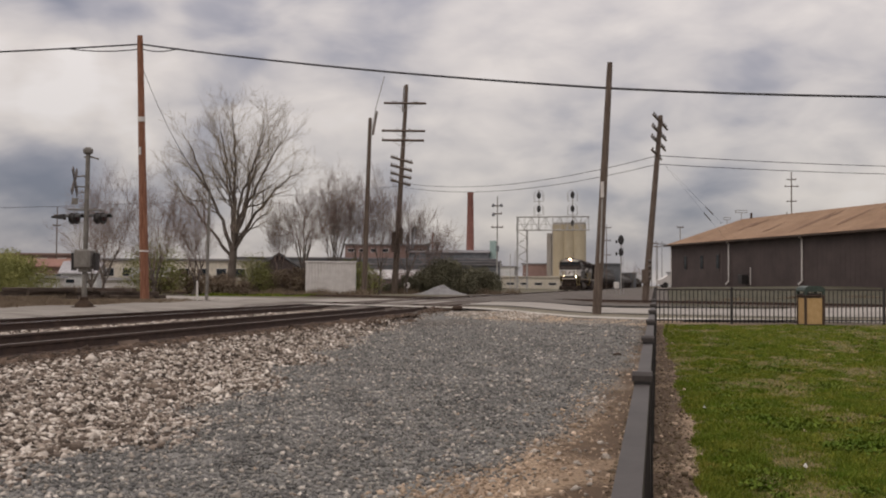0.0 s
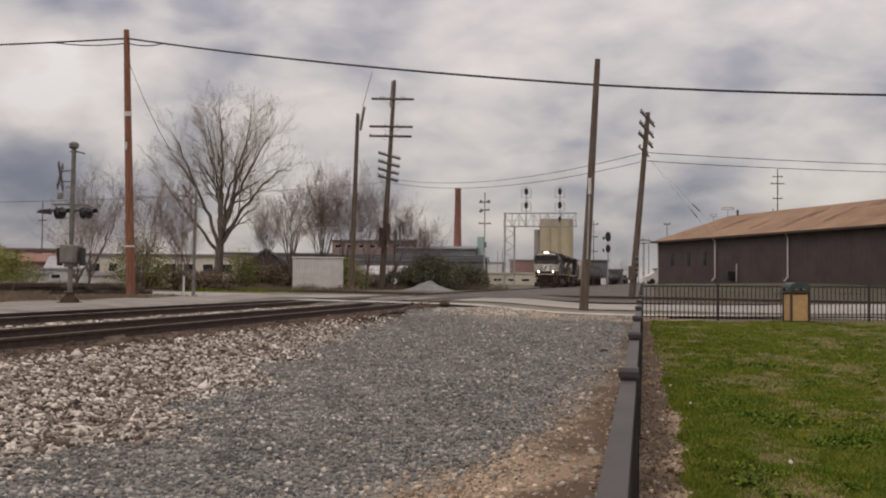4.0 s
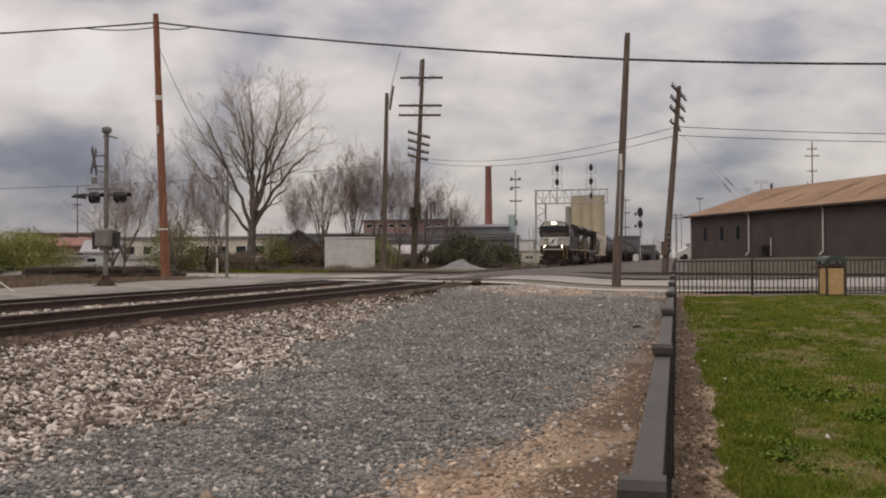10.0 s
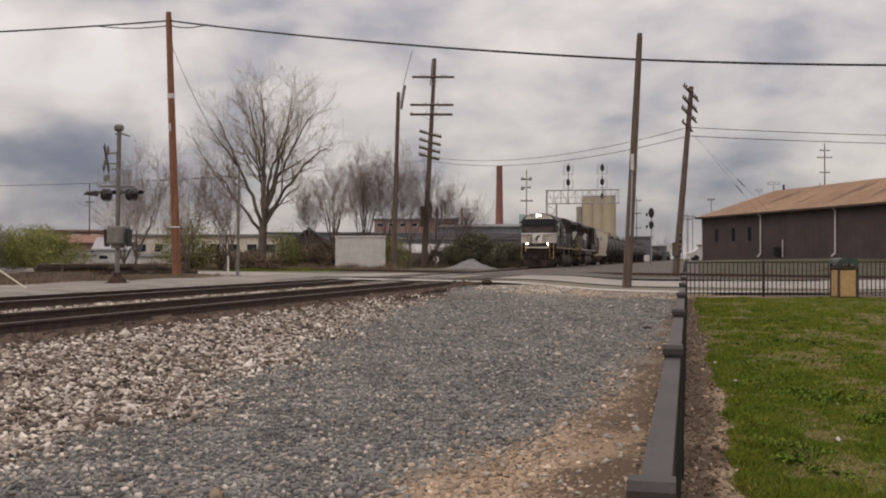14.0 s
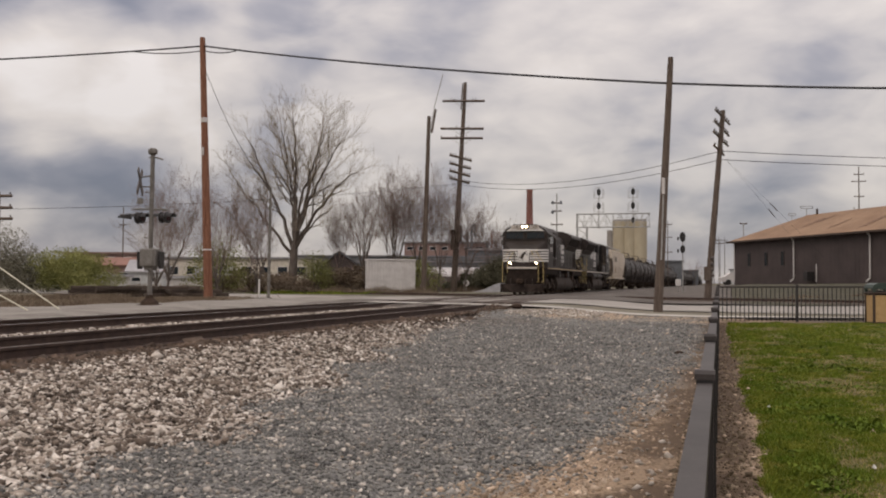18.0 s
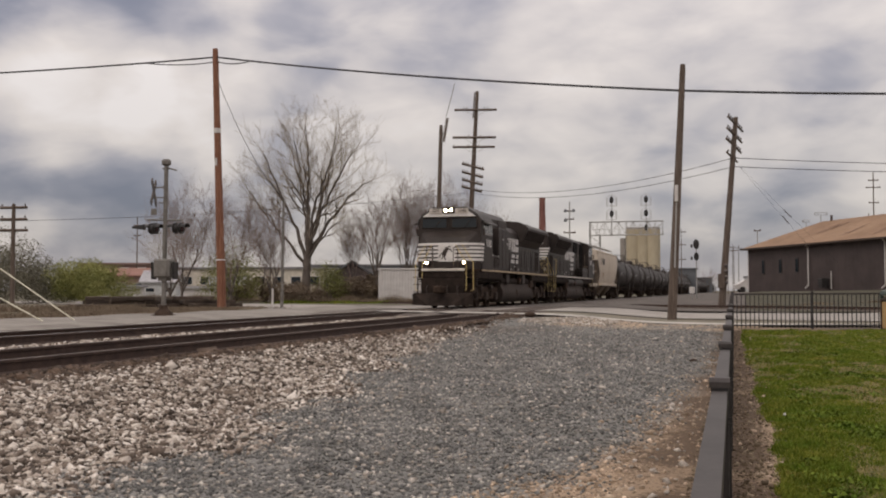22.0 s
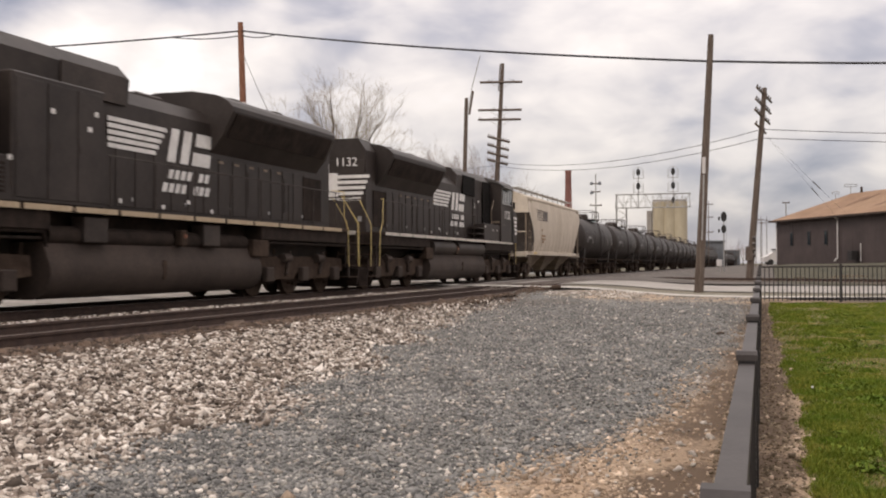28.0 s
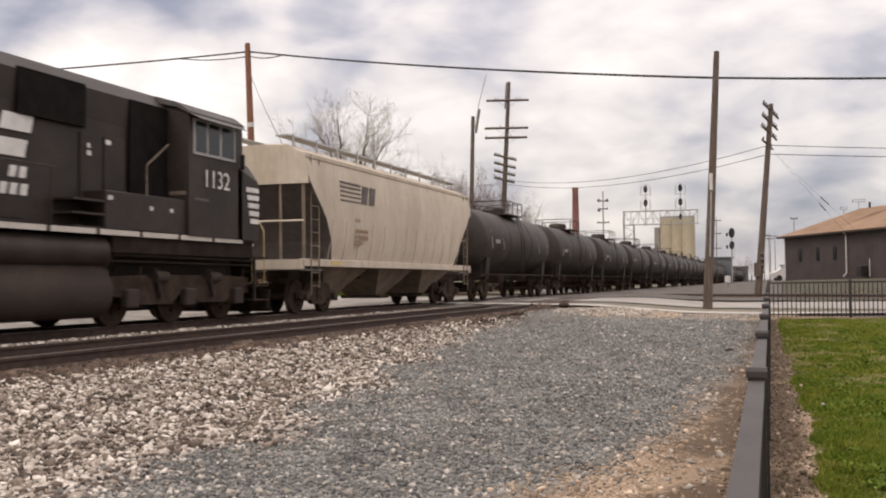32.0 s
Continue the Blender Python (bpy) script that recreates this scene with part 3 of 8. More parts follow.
def lot_material():
    """Grey gravel that turns to tan sand towards the fence."""
    mat = surf("gravel_lot", (0.118, 0.113, 0.103), (0.186, 0.179, 0.164), 1.2, 0.95, bump=0.6, fine=26, contrast=0.4)
    nt = mat.node_tree
    N, L = nt.nodes.new, nt.links.new
    bsdf = nt.nodes["Principled BSDF"]
    grey = bsdf.inputs["Base Color"].links[0].from_socket
    co, sep = N("ShaderNodeTexCoord"), N("ShaderNodeSeparateXYZ")
    L(co.outputs["Object"], sep.inputs[0])

    def m(op, a, b, clamp=False):
        n = N("ShaderNodeMath")
        n.operation, n.use_clamp = op, clamp
        for i, v in enumerate((a, b)):
            if isinstance(v, (int, float)):
                n.inputs[i].default_value = v
            else:
                L(v, n.inputs[i])
        return n.outputs[0]

    nz, nf = N("ShaderNodeTexNoise"), N("ShaderNodeTexNoise")
    nz.inputs["Scale"].default_value, nz.inputs["Detail"].default_value = 1.1, 6.0
    nf.inputs["Scale"].default_value, nf.inputs["Detail"].default_value = 30.0, 3.0
    L(co.outputs["Object"], nz.inputs["Vector"]), L(co.outputs["Object"], nf.inputs["Vector"])
    edge = m("ADD", m("ADD", sep.outputs[0], 0.40), m("DIVIDE", 45.0, m("POWER", m("MAXIMUM", sep.outputs[1], 4.0), 2.0)))
    edge = m("ADD", edge, m("MULTIPLY", m("SUBTRACT", nz.outputs["Fac"], 0.5), 1.0))
    edge = m("ADD", edge, m("MULTIPLY", m("SUBTRACT", nf.outputs["Fac"], 0.5), 0.7))
    mask = m("MULTIPLY", m("ADD", edge, 0.14), 3.2, True)
    sand = N("ShaderNodeValToRGB")
    e = sand.color_ramp.elements
    e[0].position, e[1].position = 0.3, 0.75
    e[0].color, e[1].color = (0.22, 0.150, 0.096, 1), (0.52, 0.385, 0.265, 1)
    L(m("ADD", m("MULTIPLY", nf.outputs["Fac"], 0.45), m("MULTIPLY", nz.outputs["Fac"], 0.55)), sand.inputs[0])
    # trodden soil beside the fence
    soil = N("ShaderNodeMixRGB")
    soil.inputs[2].default_value = (0.094, 0.060, 0.036, 1)
    worn = m("ADD", m("MULTIPLY", m("SUBTRACT", nz.outputs["Fac"], 0.5), 2.6), m("MULTIPLY", m("SUBTRACT", nf.outputs["Fac"], 0.5), 1.6))
    beyond = m("MULTIPLY", m("MAXIMUM", m("SUBTRACT", sep.outputs[0], 0.06), 0.0), m("MULTIPLY", m("MAXIMUM", m("SUBTRACT", 19.0, sep.outputs[1]), 0.0), 0.30))
    L(m("MULTIPLY", m("SUBTRACT", m("ADD", m("ADD", m("MINIMUM", sep.outputs[0], -0.42), 1.0), worn), beyond), 2.6, True), soil.inputs[0])
    L(sand.outputs[0], soil.inputs[1])
    mx = N("ShaderNodeMixRGB")
    L(mask, mx.inputs[0]), L(grey, mx.inputs[1]), L(soil.outputs[0], mx.inputs[2])
    # washed-out sandy ground where the lot meets the sidewalk
    far, fade = N("ShaderNodeMixRGB"), m("ADD", m("SUBTRACT", sep.outputs[1], 28.3), m("MULTIPLY", m("SUBTRACT", nz.outputs["Fac"], 0.5), 9.0))
    fade = m("ADD", fade, m("MULTIPLY", m("MINIMUM", m("ADD", sep.outputs[0], 4.6), 0.0), 2.0))
    L(m("MULTIPLY", m("MULTIPLY", fade, 0.35, True), 0.8), far.inputs[0])
    L(mx.outputs[0], far.inputs[1])
    L(sand.outputs[0], far.inputs[2])
    # a muddy brown patch by the end of the ballast
    mud, hollow = N("ShaderNodeMixRGB"), N("ShaderNodeVectorMath")
    hollow.operation = "DISTANCE"
    hollow.inputs[1].default_value = (-6.7, 27.6, 0.3)
    L(co.outputs["Object"], hollow.inputs[0])
    mud.inputs[2].default_value = (0.085, 0.064, 0.050, 1)
    wet = m("ADD", m("SUBTRACT", 2.6, hollow.outputs["Value"]), m("MULTIPLY", m("SUBTRACT", nz.outputs["Fac"], 0.5), 5.0))
    foot = m("ADD", m("ADD", m("SUBTRACT", sep.outputs[1], 30.55), m("MULTIPLY", sep.outputs[0], 0.495)), m("MULTIPLY", m("SUBTRACT", nz.outputs["Fac"], 0.5), 2.5))
    L(m("MULTIPLY", m("MAXIMUM", m("MULTIPLY", wet, 0.7, True), m("MULTIPLY", foot, 1.5, True)), 0.8), mud.inputs[0]), L(far.outputs[0], mud.inputs[1])
    L(mud.outputs[0], bsdf.inputs["Base Color"])
    return mat


def lot_z(x, y):
    past = np.asarray(y, float) - (31.6 - 0.495 * (np.minimum(x, -0.5) + 0.5))
    return gz(x, y) + 0.02 - 0.12 * step(-0.05, 0.3, past) + (0.03 * np.sin(1.3 * x + 0.7 * y) * np.sin(0.9 * y) + 0.012 * np.sin(5.1 * x + 2.3 * y)) * step(0.0, -0.7, np.asarray(x, float))


V, F = sheet(axis_steps((-8.2, 0.6, 60)), axis_steps((-4, 33.5, 160)), lot_z)
M["lot"] = lot_material()
lot = soup("gravel_lot", V, F, "lot", "grey gravel lot turning to tan sand beside the fence", "gravel", "structure", True)


def lawn_edge(x, y):
    return x + 0.035 * np.sin(1.1 * y) + 0.022 * np.sin(2.9 * y + 1) + 0.014 * np.sin(7.3 * y) - np.clip(0.30 - 0.0135 * (y - 7), 0.06, 0.32)


def lawn_z(x, y):
    """Height of the lawn, sinking to the soil at its edge."""
    z = gz(x, y) + 0.035 + 0.005 * np.sin(2.1 * x + 1.3 * y) * np.sin(1.1 * y)
    return z - 0.09 * step(0.03, -0.12, lawn_edge(x, y)) - 0.3 * step(0.0, 0.25, y - 28.45 - 0.21 * x - 0.12 * np.sin(2.3 * x))


def toe(y):
    """Where the ballast shoulder meets the lot."""
    return np.clip(-4.52 - (y - 8) * 0.146, -7.7, -4.30) + 0.18 * np.sin(1.7 * y) + 0.12 * np.sin(4.3 * y + 1)


def bed_z(x, y):
    t = toe(y)
    top = 0.455 + 0.13 * step(-2.5, 0, y - (31.6 - 0.495 * (np.minimum(x, -0.5) + 0.5)))
    low = gz(t, y) + 0.0
    z = np.where(x > -7.35, low + (top - low) * step(0, 1, (x - t) / (-7.35 - t)), top)
    z = z + 0.07 * np.exp(-((x + 11.25) / 0.35) ** 2)
    return np.where(x > t, gz(x, y) - 0.03, z)


def bed_material():
    """Pale stone, stained dark brown under and beside the rails."""
    mat = surf("stained_ballast", (0.085, 0.07, 0.06), (0.17, 0.145, 0.125), 6.0, 0.95, bump=0.8, fine=18, contrast=0.5)
    nt = mat.node_tree
    N, L = nt.nodes.new, nt.links.new
    bsdf = nt.nodes["Principled BSDF"]
    pale = bsdf.inputs["Base Color"].links[0].from_socket
    co, sep = N("ShaderNodeTexCoord"), N("ShaderNodeSeparateXYZ")
    L(co.outputs["Object"], sep.inputs[0])

    def m(op, a, b, clamp=False):
        n = N("ShaderNodeMath")
        n.operation, n.use_clamp = op, clamp
        for i, v in enumerate((a, b)):
            if isinstance(v, (int, float)):
                n.inputs[i].default_value = v
            else:
                L(v, n.inputs[i])
        return n.outputs[0]

    nz = N("ShaderNodeTexNoise")
    nz.inputs["Scale"].default_value, nz.inputs["Detail"].default_value = 2.5, 5.0
    L(co.outputs["Object"], nz.inputs["Vector"])
    near = m("MINIMUM", m("ABSOLUTE", m("SUBTRACT", sep.outputs[0], NEAR), 0), m("ABSOLUTE", m("SUBTRACT", sep.outputs[0], MAIN), 0))
    mask = m("MULTIPLY", m("SUBTRACT", m("ADD", 1.75, m("MULTIPLY", m("SUBTRACT", nz.outputs["Fac"], 0.5), 0.9)), near), 4.0, True)
    mx = N("ShaderNodeMixRGB")
    mx.inputs[2].default_value = (0.075, 0.056, 0.046, 1)
    L(mask, mx.inputs[0]), L(pale, mx.inputs[1]), L(mx.outputs[0], bsdf.inputs["Base Color"])
    return mat


M["bed"] = bed_material()
V, F = sheet(axis_steps((-17.6, -7.4, 40), (-7.4, -3.0, 26)), axis_steps((-60, -2, 20), (-2, 34, 160), (34, 70, 20), (70, 700, 30)),
             lambda x, y: np.where((x < -16.6), 0.50, bed_z(x, np.where(y > 56, 20, y))))
soup("ballast_bed", V, F, "bed", "pale crushed-stone track bed stained brown beside the rails", "ballast", "structure", True)
# pale gravel strip beyond the far track
V, F = sheet(axis_steps((-22.0, -15.9, 24)), axis_steps((-10, 58, 80)), lambda x, y: 0.56 + 0.02 * np.sin(x * 2 + y) - 0.12 * step(-17.4, -15.9, x + 0.15 * np.sin(1.3 * y) + 0.1 * np.sin(3.1 * y)))
soup("gravel_strip", V, F, "strip", "pale gravel strip along the far side of the tracks", "gravel", "structure", True)


# ---- road, verge and sidewalk ----
def band(name, near, far, material, lift, label, category, n=8):
    def walk_line(pts, t):
        seg = np.linspace(0, 1, len(pts))
        return np.array([np.interp(t, seg, [p[0] for p in pts]), np.interp(t, seg, [p[1] for p in pts])])
    ts = np.linspace(0, 1, 61)
    V, F = [], []
    for t in ts:
        a, b = walk_line(near, t), walk_line(far, t)
        for k in range(n + 1):
            p = a + (b - a) * k / n
            on_track = float(step(-20, -16, p[0]) * step(-4, -7.5, p[0]))
            V.append((p[0], p[1], float(gz(*p)) * (1 - on_track) + (RAIL - 0.025) * on_track + lift))
    for i in range(60):
        for k in range(n):
            q = i * (n + 1) + k
            F.append((q, q + 1, q + n + 2, q + n + 1))
    return soup(name, V, F, material, label, category, "structure", True)


band("road", [(-60, 66), (-20, 47.5), (-9.6, 42.7), (-0.5, 38.4), (6, 37.3), (45, 38.5)],
     [(-60, 78), (-20, 57.4), (-14.6, 54.9), (-1.9, 48.8), (8, 51), (45, 57)], "asphalt", 0.0, "worn pale grey asphalt road over the level crossing", "road")
band("verge", [(-60, 61), (-20, 43), (-9.6, 38.1), (-0.5, 33.4), (6, 33.6), (45, 35)],
     [(-60, 66), (-20, 47.5), (-9.6, 42.7), (-0.5, 38.4), (6, 37.3), (45, 38.5)], "verge", -0.03, "brown dirt verge beside the road", "verge")
band("sidewalk", [(-14, 38.2), (-9.6, 36.1), (-5, 33.8), (-0.5, 31.6), (6, 32.0), (45, 33.2)],
     [(-14, 40.2), (-9.6, 38.1), (-5, 35.7), (-0.5, 33.4), (6, 33.6), (45, 35)], "concrete", 0.02, "pale concrete sidewalk with a worn edge", "pavement")
band("kerb", [(-8, 41.9), (-0.5, 38.3), (6, 37.15), (45, 38.35)], [(-8, 42.1), (-0.5, 38.5), (6, 37.35), (45, 38.55)], "concrete", 0.07, "pale concrete kerb along the road", "kerb", 2)


V, F = sheet(axis_steps((0.5, 46, 50)), np.linspace(0, 1, 24), lambda u, v: u * 0.0)
V[:, 1] = np.interp(V[:, 0], [0, 8, 45], [51.6, 53.0, 59.5]) + (np.interp(V[:, 0], [0, 3, 25, 46], [58, 53, 8, -2]) + 1.0) * V[:, 1] * 0.98
V[:, 2] = gz(V[:, 0], V[:, 1]) + 0.10 * step(51.6, 56, V[:, 1])
soup("grass_bank", V, F, "bank", "dull olive grass bank between the road and the brown building", "grass bank", "structure", True)
V, F = sheet(axis_steps((-12.0, 2.4, 24)), axis_steps((50.5, 130, 60), (130, 420, 30)), lambda x, y: gz(x, y) + 0.045 - 0.05 * step(1.2, 2.4, x))
soup("yard_ground", V, F, "yard", "dark brown ballast and dirt beside the tracks beyond the road", "ballast", "structure", True)


# ---- railway tracks ----
def rail_outline(c):
    h = 0.17
    return [(c - 0.07, RAIL - h), (c + 0.07, RAIL - h), (c + 0.07, RAIL - h + 0.012), (c + 0.012, RAIL - h + 0.035), (c + 0.010, RAIL - 0.045), (c + 0.036, RAIL - 0.036), (c + 0.036, RAIL - 0.004),
            (c + 0.026, RAIL), (c - 0.026, RAIL), (c - 0.036, RAIL - 0.004), (c - 0.036, RAIL - 0.036), (c - 0.010, RAIL - 0.045), (c - 0.012, RAIL - h + 0.035), (c - 0.07, RAIL - h + 0.012)]


tie_mesh = None


def track(name, c, label, y0=-60.0, y1=700.0):
    global tie_mesh
    t = thing(name, label, "railway track", kind="structure")
    for side in (-0.7535, 0.7535):
        part("rail", prism(nb(), rail_outline(c + side), "y", y0, y1), "rail", t, "rust-brown steel rail")
        part("rail_head", box(nb(), c + side - 0.022, c + side + 0.022, y0, y1, RAIL - 0.001, RAIL + 0.002), "rail_worn" if c > -10 else "rail_top", t, "worn running surface")
    rng = random.Random(int(-c * 10))
    far = nb()
    k = 0
    y = -8.0
    while y < 120:
        crossing = 40.5 - (c + 9.1) * 0.47 < y < 53 - (c + 9.1) * 0.47
        m = pose(c + rng.uniform(-0.04, 0.04), y, RAIL - 0.17 + rng.uniform(-0.012, 0.004) + 0.0, 0, rng.uniform(-0.4, 0.4), rng.uniform(-1.2, 1.2))
        if not crossing:
            if 3 < y < 40:
                if tie_mesh is None:
                    tie_mesh = part("tie", box(nb(), -1.3, 1.3, -0.115, 0.115, -0.17, 0.0, 0.012), "tie", t)
                    tie_mesh.matrix_basis = m
                else:
                    share(tie_mesh, t, m)
            else:
                box(far, c - 1.3, c + 1.3, y - 0.115, y + 0.115, RAIL - 0.3, RAIL - 0.17)
        y += 0.53 + rng.uniform(-0.02, 0.02)
    tagged(part("far_ties", far, "tie", t), kind="stuff")
    # timber panels where the road crosses
    mid = 46.8 - (c + 9.1) * 0.47
    for k in range(5):
        x = c - 0.62 + k * 0.31
        part("crossing_plank", box(nb(), x - 0.145, x + 0.145, mid - 6.2, mid + 6.2, RAIL - 0.15, RAIL - 0.012 + 0.003 * (k % 2), 0.01), "tie", t, "dark timber crossing plank")
    return t


near_track = track("near_track", NEAR, "empty railway track on dark timber ties")
main_track = track("main_track", MAIN, "railway track carrying the freight train")


def cross_track():
    t = thing("cross_track", "second railway line crossing beyond the road", "railway track", pose(-9.0, 63.0, 0, 0, 0, -27.5), kind="structure")
    part("cross_bed", prism(nb(), [(-2.6, 0.30), (2.6, 0.30), (1.7, 0.50), (-1.7, 0.50)], "x", -60, 60), "tie", t, "dark brown track bed")
    for s in (-0.7535, 0.7535):
        part("rail", box(nb(), -60, 60, s - 0.036, s + 0.036, 0.48, RAIL - 0.01), "rail", t)
    far = nb()
    for k in range(200):
        x = -55 + k * 0.55
        box(far, x - 0.11, x + 0.11, -1.3, 1.3, 0.45, 0.52)
    tagged(part("ties", far, "tie", t), kind="stuff")


cross_track()

# ---- fence ----
F0, F1 = (-0.065, 1.7), (-0.16, 29.2)          # the run beside the lot
F2 = (13.5, 32.1)                               # the run beside the sidewalk


def fence_run(name, a, b, posts, label, top, first_post=True):
    """Ornamental steel fence from a to b; top: rail height over the ground at both ends."""
    t = thing(name, label, "fence")
    a, b = Vector(a), Vector(b)
    d = (b - a).normalized()
    side = Vector((-d.y, d.x))
    length = (b - a).length
    def at(s):
        p = a + d * s
        g = float(gz(p.x, p.y))
        return p, g, g + top[0] + (top[1] - top[0]) * s / length
    ang = math.degrees(math.atan2(d.y, d.x))
    n = max(1, round(length / 2.0))
    def bar(bm, s0, s1, lo, hi, half):
        (p, g, z), (q, h, w) = at(s0), at(s1)
        vs = []
        for (r, gg, zz) in ((p, g, z), (q, h, w)):
            for sx in (-half, half):
                for dz in (lo, hi):
                    base = gg if lo < 0.5 else zz - top[0]
                    vs.append(bm.verts.new((r.x + side.x * sx, r.y + side.y * sx, (zz + dz - top[0]) if lo > 0.5 else gg + dz)))
        for f in ((0, 1, 3, 2), (4, 6, 7, 5), (0, 4, 5, 1), (2, 3, 7, 6), (1, 5, 7, 3), (0, 2, 6, 4)):
            bm.faces.new([vs[i] for i in f])
    for i, (s0, s1) in enumerate(zip(posts, posts[1:])):
        bm = nb()
        bar(bm, s0, s1, top[0] - 0.045, top[0], 0.029)
        part("top_rail", bm, "rail_iron", t, "flat dusty black top rail")
        bm = nb()
        bar(bm, s0, s1, 0.10, 0.135, 0.016)
        part("bottom_rail", bm, "black_iron", t)
    for s in posts if first_post else posts[1:]:
        p, g, z = at(s)
        post = part("post", box(nb(), -0.032, 0.032, -0.032, 0.032, -0.25, z - g + 0.02), "black_iron", t)
        post.matrix_basis = pose(p.x, p.y, g, 0, 0, ang)
        cap = part("cap", prism(nb(), [(-0.039, 0), (0.039, 0), (0.039, 0.022), (0.024, 0.036), (-0.024, 0.036), (-0.039, 0.022)], "y", -0.039, 0.039), "rail_iron", post, "flat square post cap")
        cap.matrix_basis = pose(0, 0, z - g + 0.012)
    first = None
    for s0, s1 in zip(posts, posts[1:]):
        k = max(2, round((s1 - s0) / 0.1175))
        for j in range(1, k):
            p, g, z = at(s0 + (s1 - s0) * j / k)
            m = pose(p.x, p.y, g + 0.04, 0, 0, ang)
            if first is None:
                first = part("picket", box(nb(), -0.0115, 0.0115, -0.0115, 0.0115, 0, top[0] - 0.06), "black_iron", t)
                first.matrix_basis = m
            else:
                share(first, t, m)
    return t


fence_run("lot_fence", F0, F1, [2.35 * i for i in range(12)] + [27.5], "black ornamental steel fence beside the gravel lot", (1.02, 1.00))
fence_run("street_fence", F1, F2, [2.15 * i for i in range(7)], "black ornamental steel picket fence along the lawn edge", (1.00, 1.02), False)


# ---- litter bin ----
def litter_bin(m):
    t = thing("litter_bin", "square litter bin with tan panels in a dark brown frame", "trash can", m)
    for sx in (-1, 1):
        for sy in (-1, 1):
            part("corner_post", box(nb(), sx * 0.29 - 0.035, sx * 0.29 + 0.035, sy * 0.29 - 0.035, sy * 0.29 + 0.035, 0.0, 0.86, 0.008), "brown_plastic", t)
    for k in range(4):
        pa = part("panel", box(nb(), -0.25, 0.25, -0.012, 0.012, 0.05, 0.80, 0.005), "tan", t, "tan side panel")
        pa.matrix_basis = pose(0, 0, 0, 0, 0, 90 * k) @ pose(0, 0.285, 0)
    part("base", box(nb(), -0.3, 0.3, -0.3, 0.3, 0.0, 0.05, 0.01), "brown_plastic", t)
    part("collar", box(nb(), -0.34, 0.34, -0.34, 0.34, 0.84, 0.89, 0.012), "brown_plastic", t)
    lid = nb()
    prism(lid, [(-0.34, 1.02), (-0.30, 1.10), (-0.16, 1.15), (0.16, 1.15), (0.30, 1.10), (0.34, 1.02), (0.34, 0.98), (-0.34, 0.98)], "y", -0.33, 0.33)
    part("hood", lid, "green_plastic", t, "rounded dark green hood")
    for sx in (-1, 1):
        for sy in (-1, 1):
            part("hood_post", box(nb(), sx * 0.29 - 0.04, sx * 0.29 + 0.04, sy * 0.29 - 0.04, sy * 0.29 + 0.04, 0.88, 1.0), "green_plastic", t)
    part("liner", box(nb(), -0.24, 0.24, -0.24, 0.24, 0.80, 0.93), "black_iron", t, "black inner liner")
    return t


litter_bin(pose(4.02, 29.35, float(gz(4.05, 29.3)) + 0.02, 0, 0, 16) @ Matrix.Diagonal((0.86, 0.86, 0.95, 1)))
# lawn
V, F = sheet(axis_steps((0.02, 1.2, 24), (1.2, 24, 40)), axis_steps((-4, 33, 160)),
             lawn_z)
soup("lawn", V, F, "grass_soil", "mown green lawn with bare tan patches", "lawn", "structure", True)

# bare soil along the foot of the street fence
V, F = sheet(axis_steps((0.45, 14, 60)), np.linspace(0, 1, 9), lambda u, v: u * 0.0)
V[:, 1] = 27.9 + 0.212 * V[:, 0] + 2.3 * V[:, 1]
V[:, 2] = gz(V[:, 0], V[:, 1]) + 0.006
soup("soil_strip", V, F, "lot", "bare tan soil along the foot of the street fence", "soil", "structure", True)

# ---- poles, signals and wires ----
def pole_body(t, base, top, r0, r1, material, seg=12):
    b, q = Vector(base), Vector(top)
    d = q - b
    m = Matrix.Translation(b) @ d.to_track_quat("Z", "Y").to_matrix().to_4x4()
    k = d.length
    bm = lathe(nb(), [(r0 + (r1 - r0) * u, u * k) for u in (0, 0.2, 0.4, 0.6, 0.8, 0.97)] + [(r1 * 0.9, k)], seg, m)
    return part("pole", bm, material, t)


def cross_arm(t, c, d, half, insulators, size=0.055, brace=0.0):
    """A wooden arm centred on c along d, with its insulators."""
    c, d = Vector(c), Vector(d).normalized()
    bm = nb()
    rod(bm, c - d * half, c + d * half, size * 1.3, seg=4)
    arm = part("crossarm", bm, "wood", t)
    for s in insulators:
        ins = nb()
        p = c + d * s
        lathe(ins, [(0.012, 0.0), (0.02, 0.05), (0.055, 0.07), (0.05, 0.13), (0.03, 0.17), (0.0, 0.18)][:5], 8, Matrix.Translation((p.x, p.y, p.z + size)))
        part("insulator", ins, "insulator", arm, "brown glazed insulator")
    if brace:
        bm = nb()
        for s in (-1, 1):
            rod(bm, c + d * s * half * 0.55, c - Vector((0, 0, brace)), 0.02, seg=4)
        part("brace", bm, "galv", arm)
    return arm


